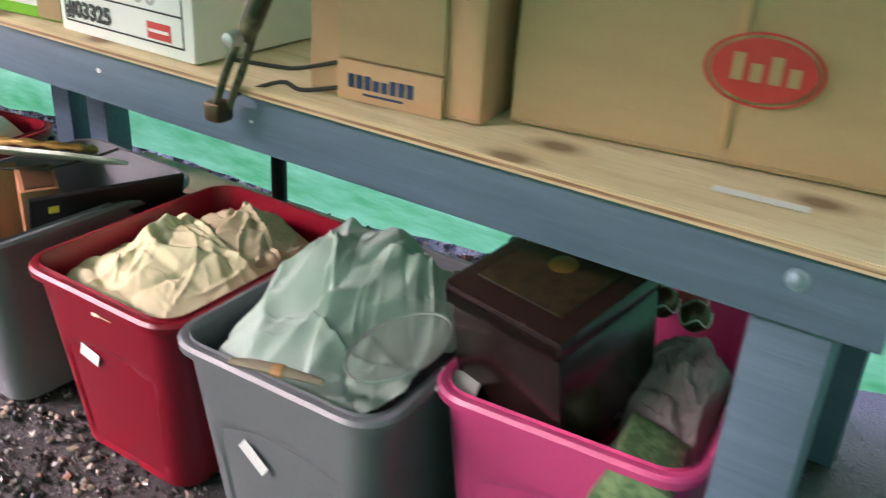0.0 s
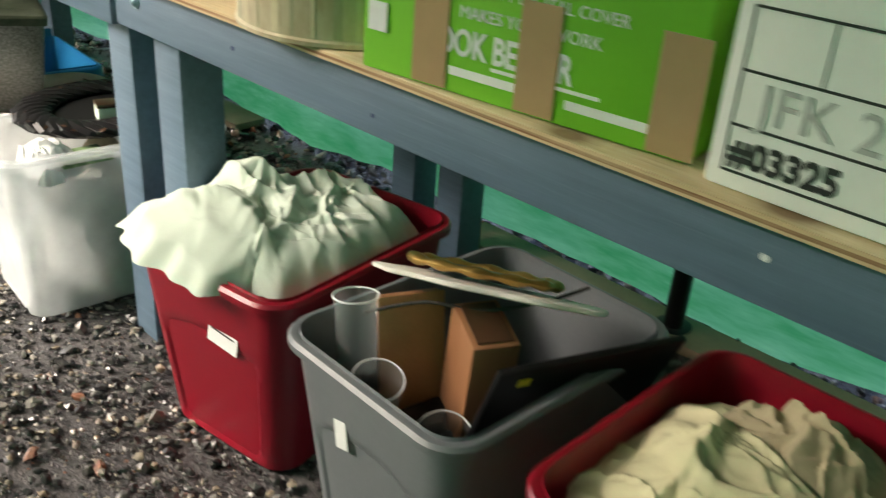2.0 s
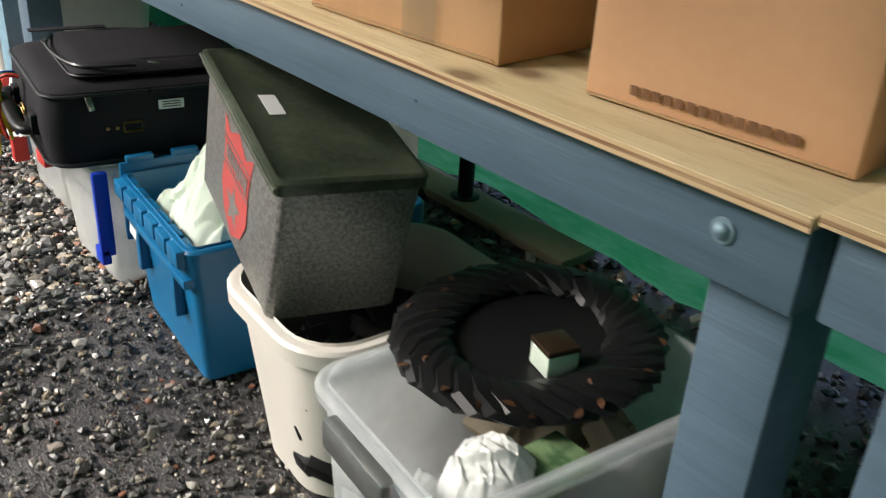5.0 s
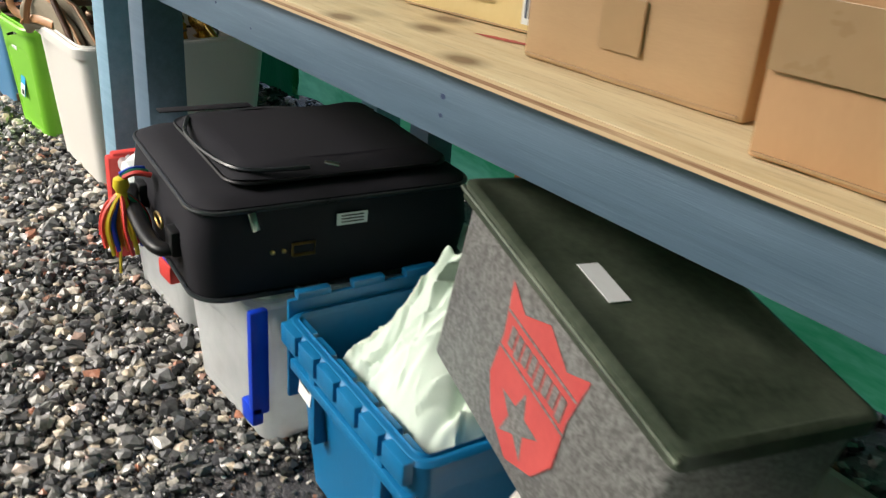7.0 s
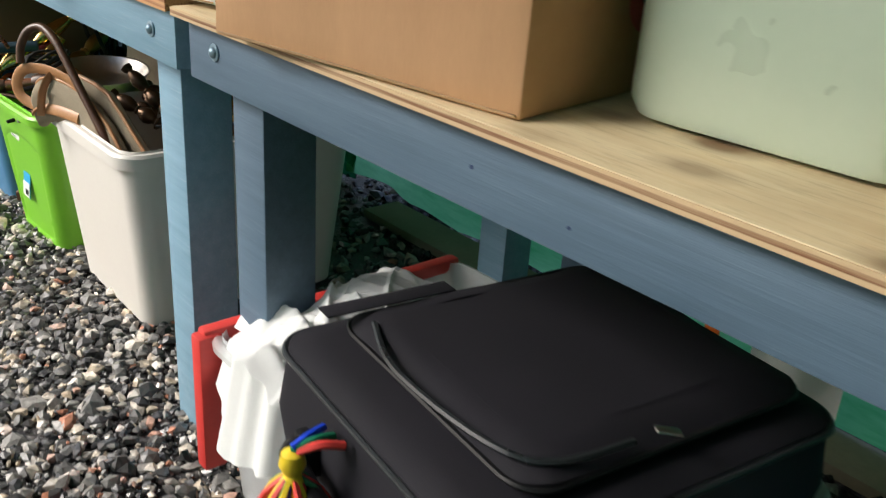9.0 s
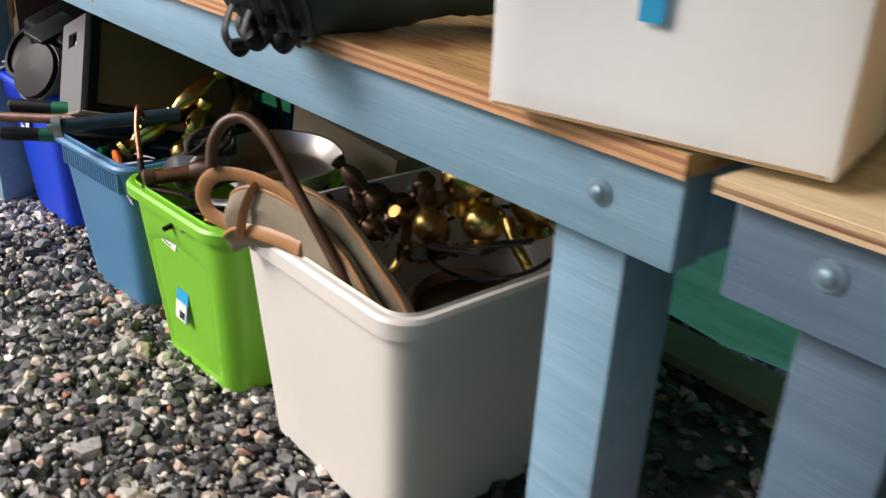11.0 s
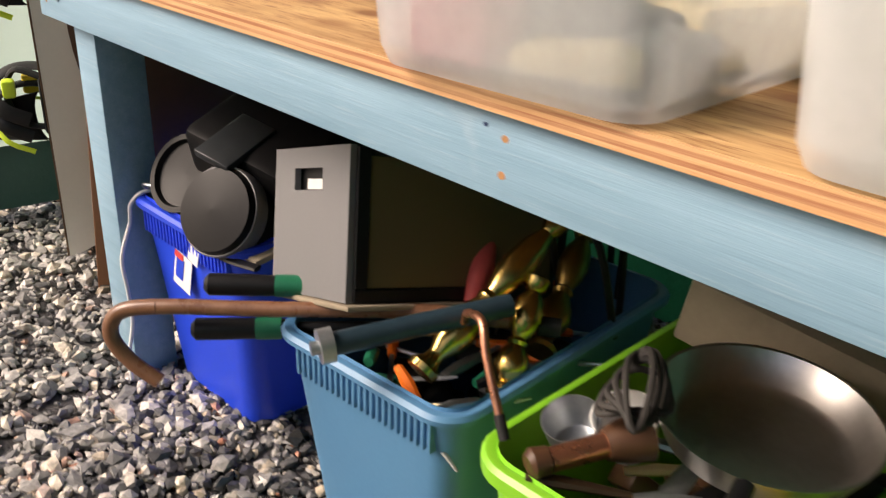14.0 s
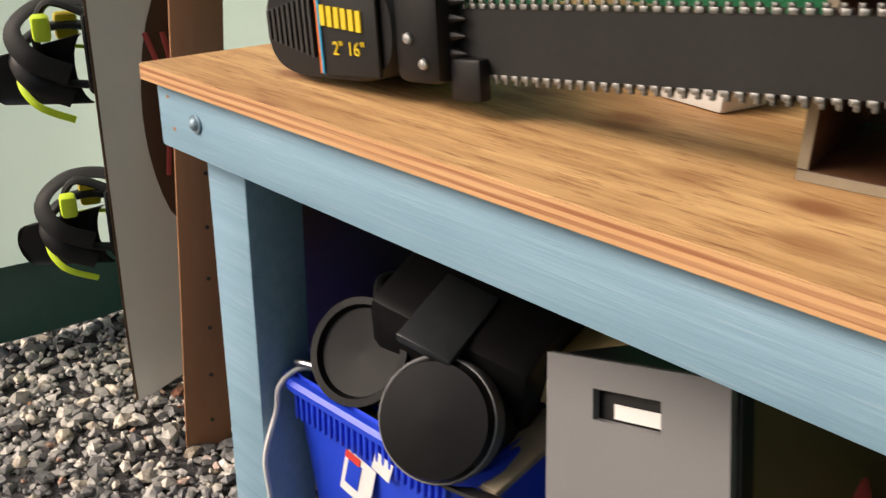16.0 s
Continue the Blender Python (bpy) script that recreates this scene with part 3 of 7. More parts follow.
def bench(name, y0, y1, leg_a, leg_b, wood, top, edge, ply, label, bolts, over=0.02, z=0.0, rise=0.0, Z=0.807, holes=()):
    """A long table of painted lumber: front and back rails, end rails, square posts, bolts and a plywood top."""
    X0, X1, LOW = 0.918, 1.86, 0.7065
    t = thing(name, label, "table", X0, y0, z, group="row of blue tables", rx=rise)
    L = y1 - y0
    D = X1 - X0
    part("front_rail", box((0, 0.004, LOW), (0.038, L - 0.004, Z - ply), 0.003), wood, t)
    part("back_rail", box((D - 0.038, 0.004, LOW), (D, L - 0.004, Z - ply), 0.003), wood, t)
    for ya in (0.004, L - 0.042):
        part("end_rail", box((0.039, ya, LOW + 0.003), (D - 0.039, ya + 0.038, Z - ply - 0.001), 0.003), wood, t)
    for la in (leg_a - y0, leg_b - y0):
        part("leg", box((0.039, la, -0.02), (0.128, la + 0.089, Z - ply - 0.002), 0.004), wood, t)
        part("leg", box((D - 0.129, la, -0.02), (D - 0.040, la + 0.089, Z - ply - 0.002), 0.004), wood, t)
    deck = part("tabletop", box((-over, -0.004, Z - ply + 0.0015), (D + 0.01, L + 0.004, Z), 0.0015), top, t, "knotty plywood top")
    part("top_edge", box((-0.0022 - over, -0.004, Z - ply + 0.001), (-0.0002 - over, L + 0.004, Z - 0.0012)), edge, deck, "raw plywood edge")
    for by, bz in bolts:
        m = Matrix.Translation((0, by - y0, bz)) @ FRONT
        b = part("bolt", disc(0.0125, 0.0, 0.003, 20, m), M_BOLT, t, "round washer and bolt head")
        part("bolt_head", lathe([(0.0001, 0.009), (0.004, 0.0085), (0.0075, 0.006), (0.0085, 0.003)], 12, m), M_BOLT, b)
    for hy, hz, hr, mt in holes:
        part("screw_hole" if hr < 0.006 else "wood_knot", disc(hr, -0.002, 0.0006, 16, Matrix.Translation((0, hy - y0, hz)) @ FRONT @ Matrix.Diagonal((1.0, 0.8, 1, 1))), mt, t)
    return t


bench("table", -0.095, 2.333, -0.045, 2.185, M_BLUE, M_PLY, M_EDGE, 0.013, "long blue-painted lumber table with a knotty plywood top", [(0.0, 0.760), (2.25, 0.760)], z=-0.003, rise=0.27, holes=[(1.065, 0.757, 0.005, M_PAPER), (0.74, 0.75, 0.003, M_PAPER), (1.95, 0.748, 0.005, M_NAVY), (1.62, 0.735, 0.004, M_NAVY)])
bench("table", 2.343, 4.765, 2.362, 4.622, M_BLUE, M_PLY, M_EDGE, 0.014, "long blue-painted lumber table with a pale plywood top", [(2.423, 0.757), (4.68, 0.757)], holes=[(3.52, 0.758, 0.0045, M_NAVY), (3.522, 0.735, 0.0035, M_NAVY), (2.86, 0.75, 0.003, M_NAVY), (4.15, 0.752, 0.003, M_NAVY), (4.02, 0.735, 0.0025, M_NAVY)])
bench("table", 4.805, 7.235, 4.884, 7.104, M_BLUESUN, M_PLY2, M_EDGE2, 0.022, "blue lumber table with sunlight put into its paler paint and a reddish plywood top", [(4.891, 0.753), (7.14, 0.753)], 0.014, -0.001, 0.12, 0.815, [(6.075, 0.767, 0.0045, M_LEATHER), (6.077, 0.732, 0.005, M_LEATHER), (7.205, 0.775, 0.003, M_LEATHER), (7.195, 0.735, 0.0035, M_LEATHER), (6.10, 0.775, 0.003, M_NAVY)])


# ---- storage totes ----
def tote_loops(hx, hy, h, taper, r, wall, dent, grip, side_dent=0.0):
    """Outer shell from the floor to under the rim, then the inside down again."""
    def ring(z, inset, press):
        f = z / h
        loop = rrect(0, 0, hx - taper * (1 - f) - inset, hy - taper * (1 - f) - inset, r, z)
        out = []
        for x, y, zz in loop:
            if press:
                q = abs(y) / hy
                if x < -hx * 0.5:
                    k = max(0, min(1, (0.56 - q) / 0.05))
                    top = grip + 0.05 * (1 - (q / 0.6) ** 2) * h
                    k *= max(0, min(1, (top - z) / 0.02)) * max(0, min(1, (z - 0.01) / 0.02))
                    x += dent * k
                q = abs(x) / hx
                if side_dent and abs(y) > hy * 0.5:
                    k = max(0, min(1, (0.62 - q) / 0.05)) * max(0, min(1, (grip - z) / 0.02))
                    y -= math.copysign(side_dent * k, y)
            out.append((x, y, zz))
        return out
    zs = [0.0, 0.006] + [0.02 + (h - 0.03) * i / 22 for i in range(23)]
    outer = [ring(0.0, 0.014, False)] + [ring(z, 0, True) for z in zs]
    inner = [ring(h * (1 - i / 9) + 0.006, wall, False) for i in range(10)]
    return outer, inner


def tote(name, label, x, y, hx, hy, h, plastic, rz=0.0, group="storage totes", taper=0.035, r=0.05, dent=0.017, ribs=False, rim=0.014, rim_h=0.016, side_dent=0.0, category="storage bin", grip=0.62):
    t = thing(name, label, category, x, y, 0.0, rz, group)
    outer, inner = tote_loops(hx - rim, hy - rim, h, taper, r, 0.004, dent, h * grip, side_dent)
    bm = loft(outer + inner, True, True)
    part("shell", bm, plastic, t)
    prof = [(-0.004, -0.006), (0.004, -rim_h), (rim, -rim_h), (rim + 0.001, -0.004), (rim - 0.004, 0.002), (0.004, 0.003), (-0.004, 0.0), (-0.005, -0.005)]
    loops = [rrect(0, 0, hx - rim + a, hy - rim + a, r + a, h + b) for a, b in prof]
    part("rim", loft(loops), plastic, t)
    if ribs:
        n = int(hy * 2 / 0.012)
        one = part("rib", box((-hx + rim - 0.003, 0, h - 0.066), (-hx + rim + 0.01, 0.006, h - 0.018), 0.0015), plastic, t)
        for i in range(4, n - 3):
            q = one if i == 4 else new("rib", one.data)
            q.parent, q.location = t, (0, -hy + i * 0.012, 0)
    return t


def sticker(parent, x, y, z, w, h, material=None, tilt=0.0, lines=0, lean=4.0, name="label_sticker", text=""):
    """A small paper sticker on a front that faces the aisle."""
    m = Matrix.Translation((x, y, z)) @ pose(0, 0, 0, 0, lean, 0) @ FRONT @ pose(0, 0, 0, 0, 0, tilt)
    s = part(name, box((-w / 2, -h / 2, 0), (w / 2, h / 2, 0.0012), 0, m), material or M_PAPER, parent, text or "small white paper sticker", smooth=False)
    for i in range(lines):
        zz = h * (0.32 - 0.64 * i / max(lines - 1, 1))
        part("print_line", box((-w * 0.4, zz - h * 0.045, 0.0013), (w * (0.38 - 0.2 * (i % 2)), zz + h * 0.045, 0.0018), 0, m), M_INK, s, smooth=False)
    return s


pink = tote("storage_tote", "bright pink plastic tote holding a dark case, on gravel", 1.245, 0.275, 0.27, 0.205, 0.40, M_PINK, 4)
sticker(pink, -0.262, -0.03, 0.235, 0.08, 0.07, M_CYAN, 0, 2, 5)
grey_a = tote("storage_tote", "grey plastic tote full of grey-green cloth, on gravel", 1.10, 0.665, 0.262, 0.21, 0.39, M_GREY, 1)
sticker(grey_a, -0.238, 0.045, 0.215, 0.062, 0.022, None, -35)
red_a = tote("storage_tote", "deep red plastic tote heaped with pale yellow cloth", 1.10, 1.07, 0.255, 0.20, 0.385, M_RED, 0)
sticker(red_a, -0.228, 0.05, 0.235, 0.05, 0.024, None, -12)
grey_b = tote("storage_tote", "grey plastic tote of glassware and picture frames", 1.085, 1.53, 0.258, 0.20, 0.385, M_GREY, -2)
sticker(grey_b, -0.236, 0.05, 0.262, 0.028, 0.045, None, 15)
red_b = tote("storage_tote", "deep red plastic tote overflowing with mint cloth", 1.075, 1.995, 0.25, 0.205, 0.385, M_RED, 8)
sticker(red_b, -0.226, -0.045, 0.262, 0.075, 0.035, None, -6, 1)

clear_a = tote("clear_tote", "milky clear plastic tote with a grey handle", 1.03, 2.715, 0.265, 0.172, 0.385, M_CLEAR, -5, r=0.045, dent=0.03, rim=0.012, group="clear totes", taper=0.02)
part("handle", box((-0.285, -0.075, 0.335), (-0.255, 0.075, 0.382), 0.008), M_STEEL, clear_a, "grey carrying handle")
cream_a = tote("storage_tote", "off-white rounded plastic tote under a metal milk box", 1.06, 3.135, 0.225, 0.18, 0.335, M_CREAM, -3, r=0.085, dent=0.0, rim=0.018, rim_h=0.03)
crate = tote("blue_crate", "blue plastic attached-lid crate with mint cloth", 1.13, 3.62, 0.265, 0.215, 0.31, M_CRATE, -5, dent=0.0, r=0.02, rim=0.012, rim_h=0.05, group="", category="crate", taper=0.025)
clear_b = tote("clear_tote", "clear plastic tote with blue latches under the suitcase", 1.13, 4.09, 0.27, 0.185, 0.30, M_CLEAR2, 0, r=0.035, dent=0.012, rim=0.012, group="clear totes", taper=0.02)
clear_c = tote("clear_tote", "clear plastic tote with a red latch and white cloth", 1.17, 4.545, 0.27, 0.185, 0.30, M_CLEAR2, 0, r=0.035, dent=0.012, rim=0.012, group="clear totes", taper=0.02)
cream_b = tote("storage_tote", "cream plastic tote of brass candlesticks and a canvas bag", 1.285, 5.497, 0.30, 0.248, 0.422, M_CREAM, 0, dent=0.0, rim_h=0.03, r=0.045)
lime = tote("storage_tote", "lime green plastic tote of pans and kitchen tools", 1.235, 5.965, 0.275, 0.198, 0.372, M_GREEN, 3, dent=0.014, rim_h=0.022, grip=0.72)
sticker(lime, -0.2475, 0.035, 0.282, 0.055, 0.026, None, -6, 2)
st = sticker(lime, -0.2385, 0.015, 0.165, 0.046, 0.115, M_CYAN, -3, 0, 5, text="blue and white product sticker")
m = Matrix.Translation((-0.2405, 0.015, 0.165)) @ pose(0, 0, 0, 0, 5, 0) @ FRONT @ pose(0, 0, 0, 0, 0, -3)
part("sticker_foot", box((-0.021, -0.055, 0), (0.021, -0.015, 0.001), 0, m), M_PAPER, st, "white lower half", smooth=False)
part("sticker_head", box((-0.019, 0.026, 0), (0.019, 0.052, 0.001), 0, m), M_PAPER, st, "white upper band", smooth=False)
part("red_mark", lathe([(0.001, 0.0016), (0.013, 0.0016), (0.013, 0.001)], 20, m @ Matrix.Translation((0, 0.038, 0)) @ Matrix.Diagonal((1.1, 0.6, 1, 1))), M_REDP, st, smooth=False)
for i in range(7):
    part("bar", box((-0.004 + 0.003 * i, -0.05, 0.0012), (-0.0025 + 0.003 * i, -0.034, 0.0016), 0, m), M_INK, st, smooth=False)
sky_b = tote("storage_tote", "sky blue plastic tote of tools and brass", 1.235, 6.395, 0.275, 0.185, 0.362, M_LBLUE, 5, dent=0.0, ribs=True, rim_h=0.012, r=0.04)
royal = tote("storage_tote", "royal blue plastic tote of black kitchen appliances", 1.268, 6.945, 0.275, 0.195, 0.385, M_ROYAL, 2, dent=0.0, ribs=True, rim_h=0.014, r=0.045)
rs = sticker(royal, -0.258, 0.02, 0.275, 0.06, 0.07, None, -10, 0, text="torn white product sticker")
m = Matrix.Translation((-0.2595, 0.02, 0.275)) @ pose(0, 0, 0, 0, 4, 0) @ FRONT @ pose(0, 0, 0, 0, 0, -10)
part("sticker_print", box((-0.022, -0.018, 0), (0.004, 0.024, 0.001), 0, m), M_LATCH, rs, "blue printed block", smooth=False)
part("sticker_print", box((-0.03, 0.022, 0), (0.0, 0.034, 0.0012), 0, m), M_REDP, rs, "red printed block", smooth=False)
sticker(royal, -0.263, -0.035, 0.328, 0.034, 0.03, None, -14, 0)


# ---- cartons on the tables ----
def carton(name, label, x, y, w, d, h, card, rz=0.0, z=0.808, tape=None, group="cardboard boxes", dents=0.002):
    """A carton whose front far corner stands at x, y; w runs towards -y, d away from the aisle."""
    t = thing(name, label, "cardboard box", x, y, z, rz, group)
    bm = bmesh.new()
    add_box(bm, (0, -w, 0), (d, 0, h), 0.004)
    bmesh.ops.subdivide_edges(bm, edges=[e for e in bm.edges if e.calc_length() > 0.08], cuts=9, use_grid_fill=True)
    for v in bm.verts:
        k = fbm(v.co.x, v.co.y + y, v.co.z, 5.0)
        k += dents / 0.003 * fbm(v.co.y * 2.2 + y, v.co.z * 0.35, 3.0, 6.0)
        v.co += Vector((0.003 * k, 0.003 * fbm(v.co.y, v.co.x, v.co.z + y, 5), 0.0 if v.co.z < 0.01 else 0.002 * k))
    part("carton_body", bm, card, t)
    part("flap_seam", box((-0.0028, -w + 0.006, h * 0.012), (0.0, -0.006, h * 0.012 + 0.0022)), M_KRAFT, t)
    if tape:
        part("packing_tape", box((-0.0055, tape[0], tape[2]), (-0.0035, tape[1], tape[3]), 0.0004), M_KRAFT, t, "brown packing tape", smooth=False)
    return t


def ring_mark(parent, y, z, r0, r1, material, squash=1.0, name="printed_ring", x=-0.0045, label=""):
    m = Matrix.Translation((x, y, z)) @ FRONT @ Matrix.Diagonal((1, squash, 1, 1))
    loops = [[(r * math.cos(2 * math.pi * k / 40), r * math.sin(2 * math.pi * k / 40), zz) for k in range(40)] for r, zz in ((r0, 0), (r1, 0), (r1, 0.0008), (r0, 0.0008), (r0, 0))]
    return part(name, loft([[m @ Vector(p) for p in q] for q in loops]), material, parent, label)


def bar_mark(parent, y0, y1, z0, z1, material, x=-0.0045, name="printed_bar", label=""):
    return part(name, box((x - 0.0008, y1, z0), (x, y0, z1)), material, parent, label, smooth=False)


big_box = carton("cardboard_box", "large brown cardboard box with a red oval print", 1.012, 0.384, 0.62, 0.45, 0.40, M_CARD, 8)
mk = ring_mark(big_box, -0.285, 0.113, 0.0001, 0.056, M_REDP, 0.62, "oval_print", label="faded red oval print")
ring_mark(big_box, -0.285, 0.113, 0.060, 0.064, M_REDP, 0.64)
for i in range(4):
    bar_mark(big_box, -0.252 - 0.02 * i, -0.264 - 0.02 * i, 0.100, 0.130 - 0.01 * (i % 2), M_CARD, -0.0058, "pale_letter_shape")
part("box_crease", box((-0.0045, -0.262, 0.02), (-0.002, -0.25, 0.4), 0.001), M_CARD2, big_box, "pale vertical crease")
slip = thing("paper_strip", "strip of pale green paper lying on the plywood", "paper", 0.972, 0.06, 0.8082, 3)
part("strip", box((-0.008, -0.05, 0), (0.008, 0.05, 0.0008)), M_PAPER, slip, smooth=False)

deer = carton("cardboard_box", "opened orange-brown carton with navy print", 0.95, 0.656, 0.255, 0.30, 0.36, M_CARDP, 5)
part("inner_panel", box((-0.008, -0.205, 0.055), (-0.004, -0.052, 0.36), 0.001), M_CARD, deer, "pale plain cardboard panel")
part("front_flap", box((-0.010, -0.205, 0.0), (-0.004, -0.05, 0.052), 0.001), M_CARDP, deer)
for i in range(8):
    bar_mark(deer, -0.068 - 0.0125 * i, -0.077 - 0.0125 * i, 0.018, 0.036 - 0.004 * (i in (3, 4)), M_NAVY, -0.0105, "navy_letter_shape")
bar_mark(deer, -0.09, -0.15, 0.010, 0.013, M_NAVY, -0.0105)
for i in range(5):
    bar_mark(deer, -0.224, -0.233, 0.15 + 0.016 * i, 0.162 + 0.016 * i, M_NAVY, -0.0105, "navy_letter_shape")

office = thing("file_box", "white cardboard file box with handwritten panel", "file box", 0.918, 1.14, 0.8105, -1)
bm = bmesh.new()
add_box(bm, (0, -0.305, 0), (0.38, 0, 0.26), 0.006)
part("box_body", bm, M_WHITE, office)
for (y0, y1, z0, z1) in ((-0.018, -0.285, 0.018, 0.0205), (-0.018, -0.285, 0.062, 0.0645), (-0.018, -0.285, 0.112, 0.1145), (-0.018, -0.285, 0.168, 0.1705), (-0.0165, -0.0185, 0.018, 0.17), (-0.283, -0.285, 0.018, 0.17),
                         (-0.09, -0.0915, 0.114, 0.17), (-0.15, -0.1515, 0.114, 0.17)):
    bar_mark(office, y0, y1, z0, z1, M_INK, -0.0002, "ruled_line")
words("box_number", "#03325", 0.034, M_INK, office, Matrix.Translation((-0.0012, -0.022, 0.027)) @ FRONT, 1.0, label="bold black number", bold=0.0012)
words("handwriting", "JFK 2000", 0.05, M_PENCIL, office, Matrix.Translation((-0.0012, -0.04, 0.071)) @ FRONT, 1.05, label="faint pencil writing")
bar_mark(office, -0.208, -0.258, 0.024, 0.048, M_REDP, -0.0002, "red_mark")
bar_mark(office, -0.212, -0.254, 0.034, 0.0385, M_PAPER, -0.0012, "pale_letter_shape")
pl = bar_mark(office, -0.178, -0.24, 0.122, 0.16, M_PAPER, -0.0014, "label_sticker", "white barcode sticker")
for i in range(6):
    bar_mark(pl, -0.184 - 0.009 * i, -0.188 - 0.009 * i, 0.13, 0.15, M_INK, -0.0024, "bar")

green_box = thing("paper_box", "lime green printed copy paper box with brown tape", "paper box", 0.893, 1.612, 0.8125, 5.5)
part("box_body", box((0, -0.445, 0), (0.28, 0, 0.235), 0.004), M_LIME, green_box)
words("print", "COLOR COPY DIGITAL COVER", 0.0185, M_PAPER, green_box, Matrix.Translation((-0.001, -0.105, 0.118)) @ FRONT, 1.0)
words("print", "MAKES YOUR WORK", 0.0195, M_PAPER, green_box, Matrix.Translation((-0.001, -0.150, 0.090)) @ FRONT, 1.0)
words("headline_print", "LOOK BETTER", 0.043, M_PAPER, green_box, Matrix.Translation((-0.001, -0.105, 0.047)) @ FRONT @ Matrix.Diagonal((0.72, 1, 1, 1)), 1.0, label="white headline lettering", bold=0.001)
for (y0, y1, z0, z1) in ((-0.14, -0.25, 0.022, 0.032), (-0.2, -0.34, 0.038, 0.042), (-0.3, -0.42, 0.02, 0.03), (-0.22, -0.36, 0.20, 0.207)):
    bar_mark(green_box, y0, y1, z0, z1, M_PAPER, -0.0002, "faint_print_line")
for yy in (-0.085, -0.235, -0.40):
    part("packing_tape", box((-0.0032, yy - 0.052, 0.004), (-0.0016, yy, 0.125), 0.0003), M_KRAFT, green_box, "brown packing tape", smooth=False)
part("code_sticker", box((-0.0032, -0.042, 0.05), (-0.0016, -0.012, 0.085)), M_PAPER, green_box, "small printed white square", smooth=False)

tin = thing("lard_tin", "large rusty striped tin with an orange oval label", "tin can", 1.03, 1.80, 0.8135)
R = 0.165
part("tin_body", lathe([(R - 0.012, 0.0), (R + 0.002, 0.001), (R + 0.003, 0.007), (R, 0.010), (R, 0.30), (R + 0.003, 0.305), (R + 0.003, 0.315), (R - 0.004, 0.318), (R - 0.02, 0.312), (0.001, 0.312)], 64), M_LARD, tin)
for i in range(34):
    a0 = 2 * math.pi * i / 34
    w = 0.035 if i % 3 else 0.075
    bm = bmesh.new()
    rows = []
    for k in range(4):
        a = a0 + w * k / 3
        rows.append([((R + 0.0006) * math.cos(a), (R + 0.0006) * math.sin(a), z) for z in (0.012, 0.298)])
    for a, b in zip(rows, rows[1:]):
        bm.faces.new([bm.verts.new(p) for p in (a[0], b[0], b[1], a[1])])
    part("stripe", bm, M_LARDG if i % 2 else M_CREAMT, tin)


def on_tin(u, v, off):
    a = math.pi - 0.36 + u / R
    return ((R + off) * math.cos(a), (R + off) * math.sin(a), v)


for name, rx, rz_, off, mt in (("oval_border", 0.126, 0.082, 0.0012, M_INK), ("oval_label", 0.121, 0.078, 0.0018, M_ORANGE)):
    bm = bmesh.new()
    rows = []
    for s in range(6):
        q = 1 - s / 5 * 0.995
        rows.append([on_tin(rx * q * math.cos(2 * math.pi * k / 40), 0.188 + rz_ * q * math.sin(2 * math.pi * k / 40), off) for k in range(40)])
    part(name, loft(rows), mt, tin)
for i, ch in enumerate("LARD"):
    u = 0.052 - 0.031 * i
    a = math.pi - 0.36 - u / R
    x, y, z = (R + 0.003) * math.cos(a), (R + 0.003) * math.sin(a), 0.150
    m = Matrix.Translation((x, y, z)) @ pose(0, 0, 0, 0, 0, math.degrees(a) - 180) @ FRONT @ Matrix.Translation((-0.018, 0, 0))
    words("letter", ch, 0.042, M_PAPER, tin, m)

wine = thing("wine_box", "white and navy printed wine carton", "cardboard box", 1.098, 2.30, 0.816, 3, "cardboard boxes")
part("carton_body", box((0, -0.34, 0), (0.26, 0, 0.28), 0.004), M_WHITE, wine)
bar_mark(wine, -0.002, -0.338, 0.008, 0.075, M_NAVY, -0.0002, "navy_band")
for i in range(13):
    bar_mark(wine, -0.038 - 0.019 * i, -0.051 - 0.019 * i, 0.035, 0.05 + 0.006 * (i in (0, 8)), M_PAPER, -0.0012, "pale_letter_shape")
bar_mark(wine, -0.09, -0.2, 0.022, 0.0235, M_PAPER, -0.0012)
ring_mark(wine, -0.155, 0.115, 0.0001, 0.022, M_GILT, 1.0, "round_seal", -0.0002, "round gold seal")
bar_mark(wine, -0.04, -0.33, 0.118, 0.28, M_NAVY, -0.0002, "navy_band")
brown_m = carton("cardboard_box", "orange-brown cardboard box standing across two tables", 0.975, 2.65, 0.29, 0.29, 0.25, M_CARDP, 4)
for i in range(14):
    bar_mark(brown_m, -0.06 - 0.013 * i, -0.069 - 0.013 * i, 0.016, 0.026, M_CANE, -0.0045, "faint_letter_shape")
part("box_crease", box((0.1, -0.2885, 0.03), (0.104, -0.2845, 0.25), 0.001), M_CANE, brown_m)

box_r = carton("cardboard_box", "brown cardboard box sealed with shiny tape", 0.936, 3.13, 0.36, 0.42, 0.38, M_CARD2, 4, tape=(-0.345, -0.004, 0.075, 0.135))
part("clear_tape", box((-0.006, -0.26, 0.005), (-0.0045, -0.2, 0.30), 0.0003), clear_plastic("packing_tape", (0.62, 0.52, 0.40), 0.12, 0.10), box_r, "wrinkled clear tape", smooth=False)
box_l = carton("cardboard_box", "plain brown cardboard box on the plywood", 0.996, 3.478, 0.29, 0.42, 0.38, M_CARD, 3)
part("tape_patch", box((-0.0055, -0.165, 0.035), (-0.0035, -0.11, 0.09), 0.0004), M_KRAFT, box_l, "square of brown tape", smooth=False)
